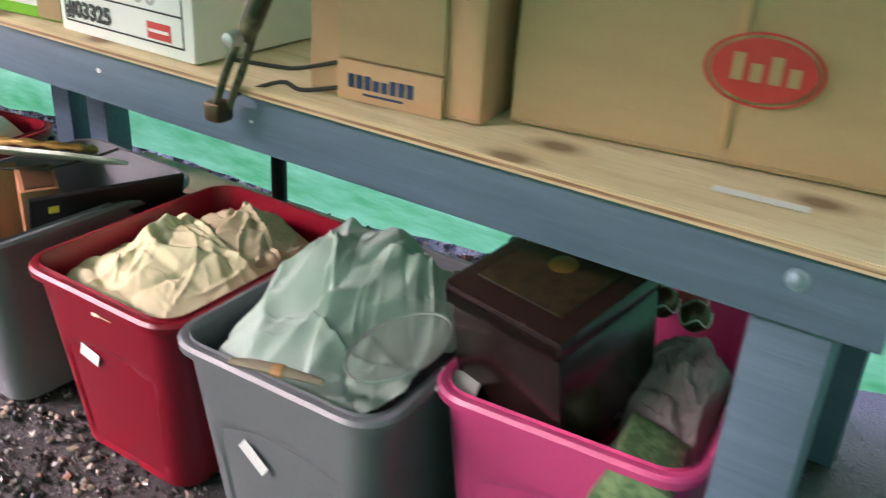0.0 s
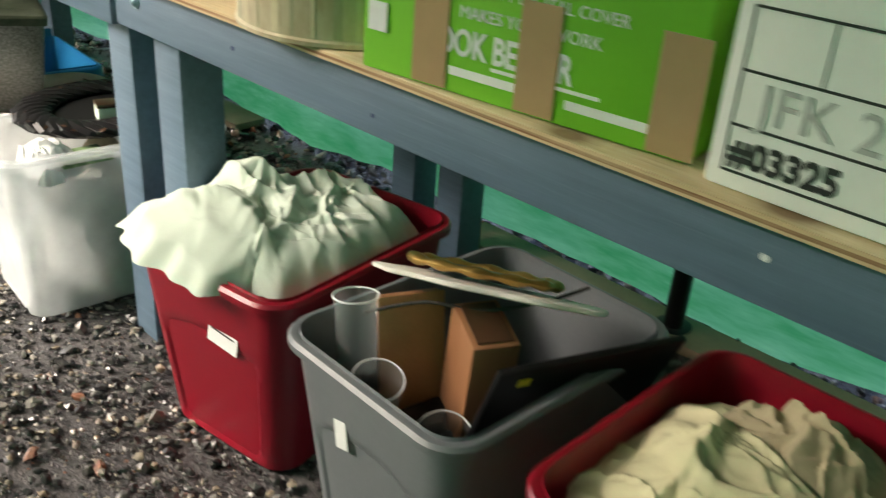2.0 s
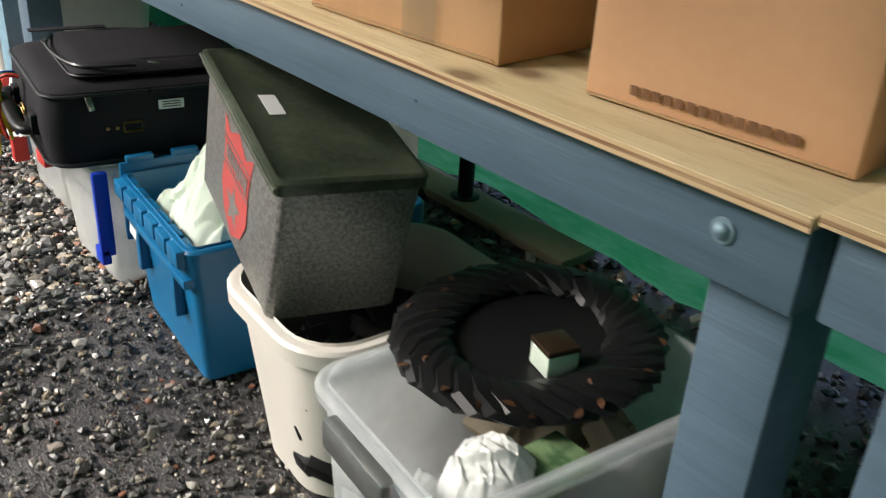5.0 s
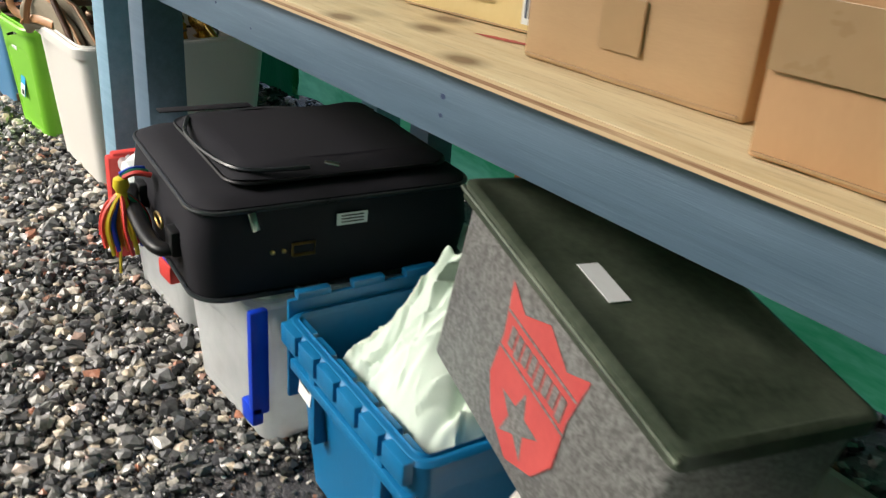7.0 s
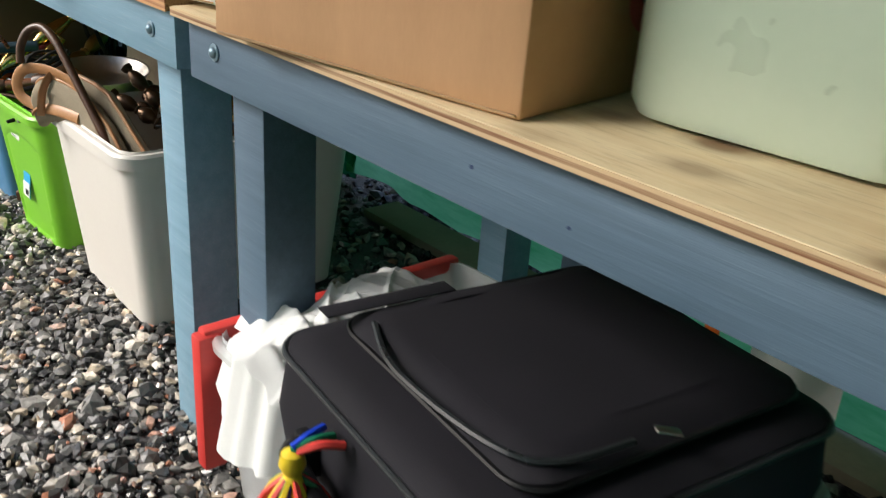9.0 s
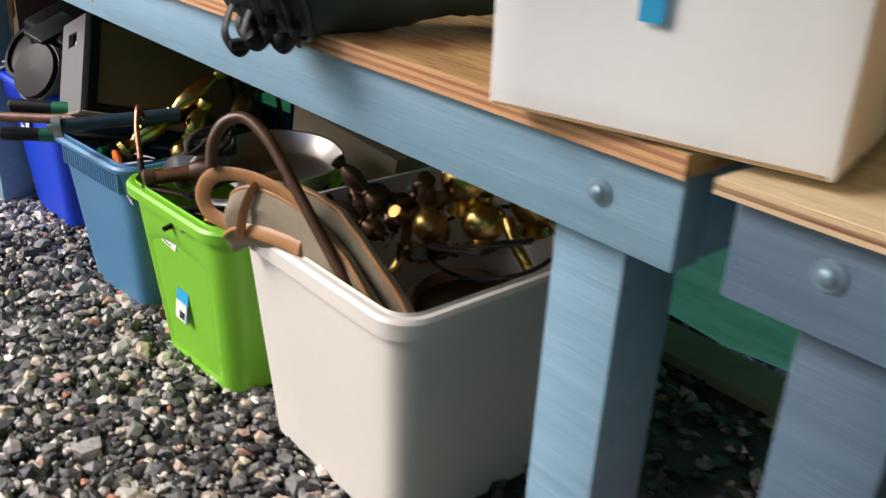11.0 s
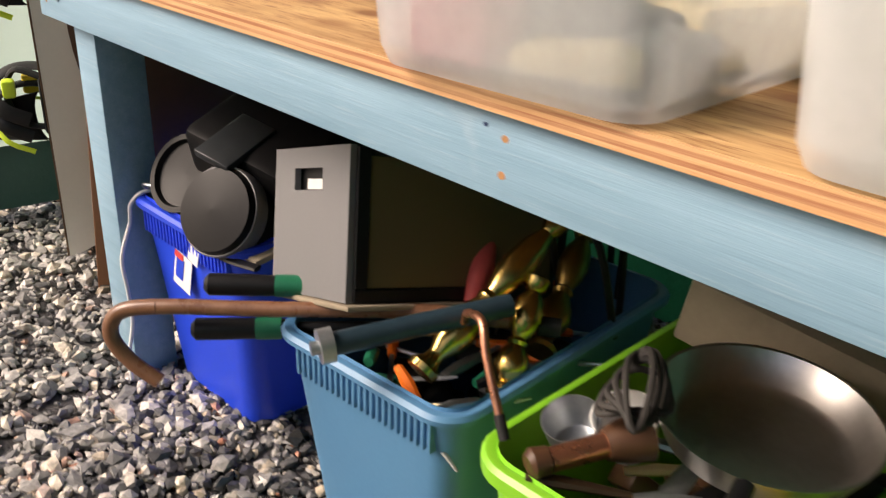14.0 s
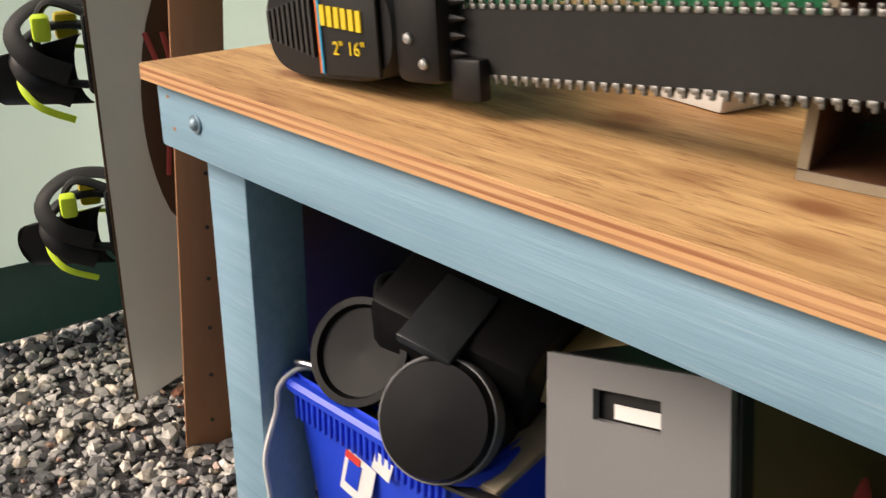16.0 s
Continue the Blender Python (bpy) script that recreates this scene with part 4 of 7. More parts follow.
yel_box = carton("printed_box", "yellow printed cardboard box with a barcode", 1.052, 3.80, 0.34, 0.30, 0.13, M_YELLOWB, 8, group="")
yel_box["category"] = "printed box"
bc = bar_mark(yel_box, -0.225, -0.285, 0.012, 0.062, M_PAPER, -0.0045, "barcode_panel", "white panel with barcode")
for i in range(9):
    bar_mark(bc, -0.23 - 0.006 * i, -0.2325 - 0.006 * i - 0.0012 * (i % 2), 0.02, 0.058, M_NAVY, -0.0055, "bar")
for i in range(3):
    bar_mark(yel_box, -0.05 - 0.02 * i, -0.17 + 0.02 * i, 0.03 + 0.026 * i, 0.034 + 0.026 * i, M_GREENP, -0.0045, "faint_print_line")
bar_mark(yel_box, 0.0, -0.34, 0.1, 0.102, M_CANE, -0.0045, "lid_line")
stain = thing("red_marker_stain", "smear of red paint on the plywood", "paint stain", 1.02, 3.60, 0.8076, 10)
bm = bmesh.new()
rows = []
for i in range(15):
    f = i / 14
    w = 0.010 * math.sin(math.pi * f) * (0.6 + 0.5 * abs(fbm(f * 3, 0, 2, 2.0)))
    rows.append([(-w + 0.01 * f, -0.10 * f, 0.0004), (w + 0.01 * f, -0.10 * f, 0.0004)])
part("paint_smear", loft(rows, ring=False), M_REDW, stain)
cooler = thing("enamel_box", "pale green enamelled metal box with rounded corners", "metal box", 1.185, 3.945, 0.808, 4)
loops = [rrect(0, 0, 0.15 - i, 0.145 - i, 0.045, z) for i, z in ((0.02, 0.0), (0.006, 0.005), (0.0, 0.02), (0.0, 0.20), (0.004, 0.21))]
part("box_body", loft(loops, True, True), M_PALEG, cooler)
loops = [rrect(0, 0, 0.153 - i, 0.148 - i, 0.045, z) for i, z in ((0.0, 0.212), (0.0, 0.24), (0.01, 0.25), (0.03, 0.254))]
part("lid", loft(loops, True, True), M_PALEG, cooler)
brown_f = carton("cardboard_box", "wide brown fruit box with red rings at its holes", 0.862, 4.56, 0.465, 0.36, 0.27, M_CARD2, 8, dents=0.007)
for yy, zz in ((-0.175, 0.145), (-0.345, 0.153)):
    ring_mark(brown_f, yy, zz, 0.017, 0.036, M_REDW, 0.9, "printed_ring", label="red printed ring")
    part("hand_hole", disc(0.016, 0, 0.001, 24, Matrix.Translation((-0.0052, yy, zz)) @ FRONT), M_INK, brown_f, "dark hole")
m = Matrix.Translation((0.19, -0.4692, 0.10)) @ pose(0, 0, 0, 0, 0, 90) @ FRONT
part("printed_ring", disc(0.036, 0, 0.001, 30, m), M_REDW, brown_f, "red printed disc")
part("hand_hole", disc(0.014, 0.001, 0.002, 24, m), M_INK, brown_f, "dark hole")
white_b = carton("white_box", "worn white cardboard box overhanging the table edge", 0.862, 4.98, 0.29, 0.25, 0.21, M_WHITE, 14, z=0.8155, group="")
bar_mark(white_b, -0.13, -0.15, 0.09, 0.12, M_CYAN, -0.0045, "blue_mark")


# ---- cloth and contents of the totes ----
def creases(x, y, hx, hy, fold, seed):
    """Drapery: long bent pleats with sharp crests, then many short fine creases between them."""
    rng = np.random.default_rng(seed)
    r = (hx + hy) / 2
    z = np.zeros_like(x)
    lie = 2.2 + 0.9 * math.sin(seed)
    for count, w0, w1, long0, long1, amp in ((11, 0.12, 0.24, 0.5, 1.3, 0.55), (28, 0.05, 0.10, 0.3, 1.0, 0.26), (60, 0.02, 0.045, 0.12, 0.45, 0.09)):
        for _ in range(count):
            ox, oy = rng.uniform(-hx, hx), rng.uniform(-hy, hy)
            th = lie + rng.normal(0, 0.5)
            w, ln, bend, ph = r * rng.uniform(w0, w1), r * rng.uniform(long0, long1), rng.uniform(-1.6, 1.6) / r, rng.uniform(0, 6)
            u = (x - ox) * math.cos(th) + (y - oy) * math.sin(th)
            d = (y - oy) * math.cos(th) - (x - ox) * math.sin(th) + bend * u * u + 0.12 * w * np.sin(u * 9 / r + ph)
            d = np.where(d > 0, d / w, -d / (w * rng.uniform(0.45, 0.8)))
            z += amp * rng.uniform(0.5, 1.2) * rng.choice((1, 1, -0.7)) * np.exp(-(u / ln) ** 4) * np.exp(-1.6 * d ** 1.7)
    return fold * z


def cloth(name, label, material, cx, cy, hx, hy, z0, peaks, seed, fold=0.035, s=9.0, rz=0.0, spill=None, group="", category="cloth", edge=0.05):
    """A crumpled heap of cloth: peaks are (x, y, height, width); spill is (angle, spread, out, drop)."""
    t = thing(name, label, category, cx, cy, z0, rz, group)
    na, nr = (200, 84) if hx > 0.12 else (110, 40)
    q = (np.arange(1, nr + 1) / nr)[:, None]
    a = (2 * math.pi * np.arange(na) / na)[None, :]
    c, sn = np.cos(a), np.sin(a)
    e = (np.abs(c) ** 4 + np.abs(sn) ** 4) ** -0.25
    wob = 1 + 0.035 * np.sin(5 * a + seed) + 0.03 * np.sin(11 * a + 2 * seed) + 0.018 * np.sin(23 * a + seed)
    ex, out, drop = np.zeros_like(a), 0.0, 0.0
    if spill:
        d = (a - radians(spill[0]) + math.pi) % (2 * math.pi) - math.pi
        ex, out, drop = np.clip(1 - np.abs(d) / radians(spill[1]), 0, 1) ** 0.7, spill[2], spill[3]
    x = (hx * e * q + ex * out * q ** 6) * c * wob
    y = (hy * e * q + ex * out * q ** 6) * sn * wob
    z = sum(h * np.exp(-(((x - px) ** 2 + (y - py) ** 2) / (w * w)) ** 1.4) for px, py, h, w in peaks)
    z = z + creases(x, y, hx, hy, fold, seed) * (1 - 0.45 * q ** 4)
    z = z - edge * q ** 8 * (1 - ex)
    z = z - ex * drop * np.clip(q - 0.94, 0, 1) / 0.06 + ex * 0.05 * np.clip(q * 1.4, 0, 1)
    bm = loft([[(x[i, k], y[i, k], z[i, k]) for k in range(na)] for i in range(nr)])
    bm.faces.new(list(bm.verts)[:na])
    part("cloth_sheet", bm, material, t)
    return t


cloth("mint_cloth", "crumpled mint green bed sheet spilling over a red tote", M_MINT, 1.065, 1.985, 0.21, 0.168, 0.394, [(-0.03, 0.11, 0.03, 0.06), (0.0, 0.0, 0.05, 0.20)], 4, 0.034, 8, 4, (148, 66, 0.10, 0.04))
cloth("yellow_cloth", "crumpled pale yellow cloth heaped in a red tote", M_YELC, 1.078, 1.08, 0.208, 0.168, 0.352, [(-0.02, -0.01, 0.045, 0.13), (0.07, 0.05, 0.02, 0.1)], 11, 0.027, 9, 0, edge=0.015)
cloth("tan_lace", "tan lace cloth under pale yellow linen", M_LACE, 1.20, 1.06, 0.115, 0.14, 0.36, [(0.0, 0.0, 0.05, 0.11)], 14, 0.03, 14, 0)
cloth("grey_green_cloth", "grey-green fabric piled high in a grey tote", M_MINTG, 1.07, 0.67, 0.20, 0.158, 0.36, [(0.04, 0.01, 0.145, 0.125), (-0.10, 0.05, 0.06, 0.10), (0.10, -0.08, 0.05, 0.09)], 21, 0.042, 8, 0, edge=0.015)
cloth("crate_cloth", "mint green cloth wadded in a blue crate", M_MINT, 1.04, 3.60, 0.155, 0.165, 0.30, [(0.02, 0.05, 0.13, 0.09), (-0.05, -0.05, 0.08, 0.08)], 33, 0.055, 9, -5)
cloth("white_cloth", "white sheet bulging out of a clear tote", M_WHITEC, 1.10, 4.53, 0.20, 0.155, 0.30, [(0.05, 0.03, 0.09, 0.12), (-0.08, 0.02, 0.03, 0.10)], 41, 0.032, 9, 0, (175, 50, 0.06, 0.16))
cloth("packed_cloth", "pale folded cloth pressed under a suitcase", M_MINT, 1.13, 4.07, 0.215, 0.145, 0.27, [(0, 0, 0.03, 0.2)], 51, 0.02, 9, 0)
cloth("tissue", "crumpled white tissue in the clear tote", M_WHITEC, 0.872, 2.625, 0.062, 0.055, 0.372, [(0, 0, 0.03, 0.05)], 61, 0.014, 14, 20, category="tissue paper")
cloth("white_plastic_bag", "white plastic bag stuffed low in the clear tote", M_WHITEC, 0.93, 2.80, 0.10, 0.06, 0.10, [(0, 0, 0.08, 0.08)], 63, 0.014, 16, 0, category="plastic bag")

# dark lacquered case in the pink tote
case = thing("jewelry_case", "dark brown lacquered case with a gilt panelled lid", "wooden case", 1.15, 0.325, 0.28, -13, ry=-10)
part("case_body", box((-0.112, -0.105, 0.04), (0.115, 0.105, 0.262), 0.014), M_BURG, case)
part("case_lid", box((-0.118, -0.111, 0.264), (0.12, 0.111, 0.30), 0.013), M_BURG, case, "padded dark lid")
part("lid_panel", box((-0.075, -0.078, 0.2995), (0.105, 0.078, 0.303), 0.001), M_TOOLED, case, "tooled olive gilt panel")
part("lid_medallion", lathe([(0.001, 0.309), (0.014, 0.3075), (0.022, 0.303)], 20, Matrix.Translation((0.02, 0, 0))), M_BRASSD, case, "round brass medallion")
first = part("moulding_bead", box((-0.1215, 0, 0.268), (-0.117, 0.0042, 0.29), 0.0008), M_BURG, case)
for i in range(26):
    q = first if i == 0 else new("moulding_bead", first.data)
    q.parent, q.location = case, (0, -0.1 + i * 0.0078, 0)
for xx in (-0.08, -0.02, 0.04, 0.09):
    part("lid_stud", lathe([(0.001, 0.012), (0.008, 0.009), (0.011, 0.0)], 14, Matrix.Translation((xx, 0.111, 0.282)) @ pose(0, 0, 0, -90)), M_BLACK, case)
book = thing("floral_tin", "green patterned tin box wedged in the pink tote", "tin box", 1.055, 0.155, 0.335, 10, rx=20)
part("tin_body", box((-0.07, -0.045, -0.04), (0.06, 0.045, 0.05), 0.006), M_FLORAL, book)
paper = thing("folded_paper", "folded cream paper tucked at the tote rim", "paper", 1.02, 0.435, 0.39, 15, ry=-12)
part("paper_sheet", box((-0.03, -0.035, 0), (0.02, 0.03, 0.004), 0.001), M_CREAM, paper)
cloth("net_bag", "grey mesh bag stuffed beside the case", surface("grey_mesh", (0.12, 0.10, 0.10), (0.26, 0.23, 0.23), 0.7, 0, 12, 300, 0.5), 1.24, 0.165, 0.13, 0.07, 0.37, [(0, 0, 0.075, 0.08)], 71, 0.03, 14, 6, category="mesh bag")
for i, (dx, dy, dz) in enumerate(((0.0, 0.0, 0.0), (0.045, 0.03, -0.012), (0.06, -0.03, -0.01), (0.015, -0.05, -0.015))):
    b = thing("ornament", "small dark ornamental bauble with pale squiggles", "ornament", 1.30 + dx, 0.235 + dy, 0.475 + dz, group="ornaments in the pink tote")
    part("ball", lathe([(0.001, -0.026), (0.013, -0.023), (0.023, -0.012), (0.026, 0.0), (0.023, 0.012), (0.013, 0.023), (0.001, 0.026)], 20), (M_BRONZE, M_BLACK, M_REDW, M_BRONZE)[i], b)
    part("squiggle", tube(smooth_path([(0.0262 * math.cos(a), 0.0262 * math.sin(a), 0.008 * math.sin(4 * a)) for a in [0.4 * k for k in range(16)]], 2), 0.0014, 5), M_PAPER, b, "pale painted squiggle")

# wire strainer, wooden spoon and black pot in the first grey tote
fan = thing("wire_strainer", "wire mesh strainer lying on grey-green cloth", "strainer", 0.965, 0.505, 0.452, -25, ry=-16)
part("wire_rim", tube(smooth_path([(0.085 * math.cos(a), 0.062 * math.sin(a), 0) for a in [2 * math.pi * k / 20 for k in range(21)]], 3), 0.0022, 6), M_STEEL, fan)
part("mesh_bowl", lathe([(0.001, -0.022), (0.03, -0.018), (0.055, -0.010), (0.075, 0.0)], 28, Matrix.Diagonal((1.1, 0.8, 1, 1))), clear_plastic("wire_gauze", (0.30, 0.36, 0.31), 0.4, 0.28), fan, "fine wire gauze")
spoon = thing("wooden_utensil", "pale wooden utensil with a tied leather band", "utensil", 0.835, 0.632, 0.425, -68, ry=4)
part("stick", tube(smooth_path([(-0.065, 0, 0), (-0.03, 0, 0.004), (0.02, 0, 0.003), (0.075, 0, 0.0)], 5), [0.006 + 0.005 * math.sin(math.pi * k / 15) for k in range(16)], 10, 0.6), M_PARTICLE, spoon)
part("band", tube([(0.0, 0, 0.003), (0.016, 0, 0.003)], 0.0125, 10, 0.7), M_LEATHER, spoon, "brown leather band")
pot = thing("black_pot", "black metal pot lid among cloth", "pot", 0.975, 0.59, 0.345, 0, ry=-10)
part("pot_body", lathe([(0.001, 0.012), (0.012, 0.02), (0.02, 0.01), (0.06, 0.004), (0.078, -0.004), (0.08, -0.03), (0.07, -0.08), (0.001, -0.085)], 32), M_BLACK, pot)

# frames, wood block and glassware in the second grey tote
fr = thing("painted_plaque", "cream scalloped plaque lying flat on a tote", "wall plaque", 1.087, 1.53, 0.452, 27, ry=26)
out = [(0.185 * math.cos(a) * (1 + 0.03 * math.cos(9 * a)), 0.095 * math.sin(a) * (1 + 0.045 * math.cos(9 * a))) for a in [2 * math.pi * k / 72 for k in range(72)]]
R90 = [(y, x) for x, y in out]
part("plaque_board", loft([[(x * s_, y * s_, z) for x, y in R90] for s_, z in ((0.97, 0.0), (1.0, 0.002), (1.0, 0.007), (0.98, 0.009), (0.01, 0.009))], True), M_CREAM, fr)
gf = thing("gilt_oval_frame", "small ornate gilt oval frame lying on the plaque", "picture frame", 1.115, 1.565, 0.462, 27, ry=24)
bm = bmesh.new()
loops = []
for k in range(64):
    a = 2 * math.pi * k / 64
    rr = 0.011 + 0.0035 * math.cos(12 * a)
    c = Vector((0.052 * math.cos(a), 0.115 * math.sin(a), 0))
    n_ = Vector((math.cos(a) / 0.052, math.sin(a) / 0.115, 0)).normalized()
    loops.append([c + n_ * rr * math.cos(b) + Vector((0, 0, 0.7 * rr * math.sin(b))) for b in [2 * math.pi * j / 10 for j in range(10)]])
loops.append(loops[0])
part("frame_moulding", loft(loops), M_GILT, gf)
part("oval_glass", lathe([(0.001, 0), (0.98, 0.0), (1.0, -0.002)], 40, Matrix.Diagonal((0.046, 0.108, 1, 1))), M_OLIVE, gf, "dull green glass")
wb = thing("wooden_box", "upright brown wooden box in the grey tote", "wooden box", 1.07, 1.525, 0.2, -28, rx=8)
part("box_body", box((-0.04, -0.055, -0.03), (0.035, 0.055, 0.225), 0.004), M_BRNWOOD, wb)
part("box_lining", box((-0.03, -0.046, 0.2256), (0.026, 0.046, 0.2275)), M_DKWOOD, wb)
wb2 = thing("black_folder", "black board folder leaning in the tote", "folder", 1.135, 1.44, 0.19, -22, rx=24)
part("board", box((-0.14, -0.006, 0), (0.17, 0.006, 0.262), 0.003), M_BLACK, wb2)
part("yellow_tag", box((-0.105, -0.0075, 0.222), (-0.085, -0.0062, 0.24)), M_YELLOW, wb2, "small yellow tag")
wb3 = thing("brown_book", "brown book standing in the grey tote", "book", 1.015, 1.62, 0.2, -25, rx=-10)
part("book_block", box((-0.045, -0.012, 0), (0.06, 0.012, 0.215), 0.003), M_BRNWOOD, wb3)
part("book_cover", box((-0.048, -0.0145, 0.0), (0.063, -0.0125, 0.219), 0.001), M_LEATHER, wb3)
cd = thing("cord", "black cord draped across the tote contents", "cord", 1.05, 1.55, 0.425)
part("cord_line", tube(smooth_path([(-0.09, 0.12, -0.03), (-0.03, 0.05, 0.0), (0.02, -0.03, 0.004), (0.10, -0.09, 0.02), (0.16, -0.12, 0.035)], 8), 0.003, 7), M_ROPE, cd)


def tumbler(x, y, z, r, h, rx=0, ry=0, label="clear drinking glass standing in the tote", mt=None):
    t = thing("glass_tumbler", label, "glass", x, y, z, 0, "glassware in the grey tote", rx=rx, ry=ry)
    part("glass_wall", lathe([(0.001, 0.004), (r * 0.8, 0.004), (r * 0.86, 0.01), (r - 0.003, h), (r, h + 0.001), (r * 0.9, 0.004), (r * 0.82, 0.0), (0.001, 0.0)], 28), mt or M_GLASS, t)
    # White ring paints the highlight along the clear glass rim.
    part("glass_rim", tube(smooth_path([(r * math.cos(a), r * math.sin(a), h) for a in [2 * math.pi * k / 16 for k in range(17)]], 3), 0.0016, 6), M_PAPER, t, "glass rim with its highlight painted white")


tumbler(0.945, 1.665, 0.30, 0.036, 0.125, -8, 4)
tumbler(0.925, 1.60, 0.27, 0.04, 0.07, 15, -8, "clear glass cup lying tilted")
tumbler(0.99, 1.50, 0.19, 0.045, 0.08, 10, -20, "dark glass bowl deep in the tote", M_GLASS)
tumbler(0.93, 1.52, 0.17, 0.045, 0.08, -12, -20, "dark glass jar deep in the tote", M_GLASS)
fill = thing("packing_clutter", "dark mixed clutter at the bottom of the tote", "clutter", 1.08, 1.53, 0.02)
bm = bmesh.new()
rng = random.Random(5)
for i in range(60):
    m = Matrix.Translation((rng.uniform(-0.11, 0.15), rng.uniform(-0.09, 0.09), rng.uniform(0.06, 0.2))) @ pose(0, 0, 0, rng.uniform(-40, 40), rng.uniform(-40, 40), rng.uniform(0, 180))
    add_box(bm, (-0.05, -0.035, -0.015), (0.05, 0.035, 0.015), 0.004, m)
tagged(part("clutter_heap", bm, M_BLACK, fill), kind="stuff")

# things in the clear tote
ty = thing("dark_wreath", "dark woven wreath lying on the clear tote", "wreath", 1.088, 2.79, 0.389, 20)
ty.scale = (1.05, 1.1, 0.5)
bm = bmesh.new()
for k in range(5):
    pts = []
    for i in range(49):
        a = 2 * math.pi * i / 48
        w = 0.026 * math.sin(7 * a + k * 1.25)
        pts.append(((0.165 + w) * math.cos(a), (0.135 + w) * math.sin(a), 0.02 + 0.016 * math.cos(7 * a + k * 1.25)))
    add_tube(bm, pts, 0.019, 7)
tagged(part("woven_ring", bm, M_BLACK, ty), kind="stuff")
part("wreath_base", lathe([(0.001, 0.0), (0.14, 0.0), (0.15, 0.008), (0.001, 0.008)], 32), M_BLACK, ty)
bm = bmesh.new()
rng = random.Random(3)
for i in range(90):
    a = rng.uniform(0, 6.283)
    r_ = rng.uniform(0.145, 0.2)
    m = Matrix.Translation((r_ * math.cos(a) * 1.05, r_ * math.sin(a) * 0.85, rng.uniform(0.022, 0.05))) @ pose(0, 0, 0, rng.uniform(-50, 50), rng.uniform(-50, 50), rng.uniform(0, 360))
    loops = [[m @ Vector((0.02 * (f - 0.5), s_ * 0.005 * math.sin(math.pi * f), 0.004 * math.sin(math.pi * f))) for s_ in (-1, 0, 1)] for f in (0.02, 0.25, 0.5, 0.75, 0.98)]
    add_loft(bm, loops, ring=False)
tagged(part("dry_leaves", bm, M_DKWOOD, ty, "dry brown leaves"), kind="stuff")
sb_ = thing("small_carton", "tiny green and white carton with a brown top", "carton", 1.06, 2.715, 0.3945, -15)
part("carton_body", box((-0.024, -0.024, 0), (0.024, 0.024, 0.032), 0.002), M_MINT, sb_)
part("carton_top", box((-0.025, -0.025, 0.033), (0.025, 0.025, 0.042), 0.002), M_BRONZE, sb_, "brown lid")
ket = thing("white_appliance", "cream kitchen appliance with a round dial inside the tote", "kitchen appliance", 0.95, 2.68, 0.02, 10)
part("appliance_body", lathe([(0.001, 0.0), (0.082, 0.0), (0.085, 0.02), (0.078, 0.25), (0.06, 0.27), (0.001, 0.272)], 32), M_CREAM, ket)
part("dial_ring", tube([Vector((-0.02, -0.083, 0.165)) + Vector((0.034 * math.cos(a), -0.003, 0.042 * math.sin(a))) for a in [2 * math.pi * k / 36 for k in range(37)]], 0.005, 8), M_PAPER, ket, "white dial ring")
for i in range(9):
    part("vent_slot", box((-0.075 + 0.008 * i, -0.0835 + abs(i - 9) * 0.0036, 0.205), (-0.072 + 0.008 * i, -0.0795 + abs(i - 9) * 0.0036, 0.235)), M_BLACK, ket)
pad = thing("green_pad", "green paper pad lying in the clear tote", "paper pad", 0.93, 2.585, 0.36, 0)
part("pad_block", box((-0.05, -0.03, 0), (0.06, 0.05, 0.012), 0.001), M_FLORAL, pad)
can_ = thing("tin_cup", "small shiny tin in the clear tote corner", "tin can", 0.855, 2.645, 0.012)
part("cup_body", lathe([(0.001, 0), (0.034, 0), (0.036, 0.004), (0.036, 0.07), (0.033, 0.072), (0.001, 0.068)], 24), M_ALU, can_)
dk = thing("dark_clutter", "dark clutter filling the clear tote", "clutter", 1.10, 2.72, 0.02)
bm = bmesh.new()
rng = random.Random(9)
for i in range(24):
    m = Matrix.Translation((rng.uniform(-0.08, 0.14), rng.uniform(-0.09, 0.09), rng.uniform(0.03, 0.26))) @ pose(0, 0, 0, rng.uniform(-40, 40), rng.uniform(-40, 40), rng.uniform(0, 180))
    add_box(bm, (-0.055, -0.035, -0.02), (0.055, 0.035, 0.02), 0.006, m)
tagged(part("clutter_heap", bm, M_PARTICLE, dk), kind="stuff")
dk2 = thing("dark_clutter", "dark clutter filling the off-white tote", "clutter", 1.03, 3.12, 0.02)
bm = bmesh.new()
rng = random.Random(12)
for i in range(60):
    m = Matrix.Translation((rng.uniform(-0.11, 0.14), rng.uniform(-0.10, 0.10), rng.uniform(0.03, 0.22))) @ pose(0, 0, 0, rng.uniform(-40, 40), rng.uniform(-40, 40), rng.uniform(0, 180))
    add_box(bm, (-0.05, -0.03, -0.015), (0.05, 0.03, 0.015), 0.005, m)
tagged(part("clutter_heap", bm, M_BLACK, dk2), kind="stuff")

# galvanised milk box with a red shield
milk = new("milk_box")
ax_y = (Vector((0.935, 3.485, 0.668)) - Vector((0.84, 3.064, 0.587))).normalized()
ax_x = (Vector((1.062, 3.028, 0.572)) - Vector((0.84, 3.064, 0.587)))
ax_x = (ax_x - ax_y * ax_x.dot(ax_y)).normalized()
ax_z = ax_x.cross(ax_y)
mb = Matrix((ax_x, ax_y, ax_z)).transposed().to_4x4()
milk.matrix_world = Matrix.Translation((0.84, 3.064, 0.587)) @ mb
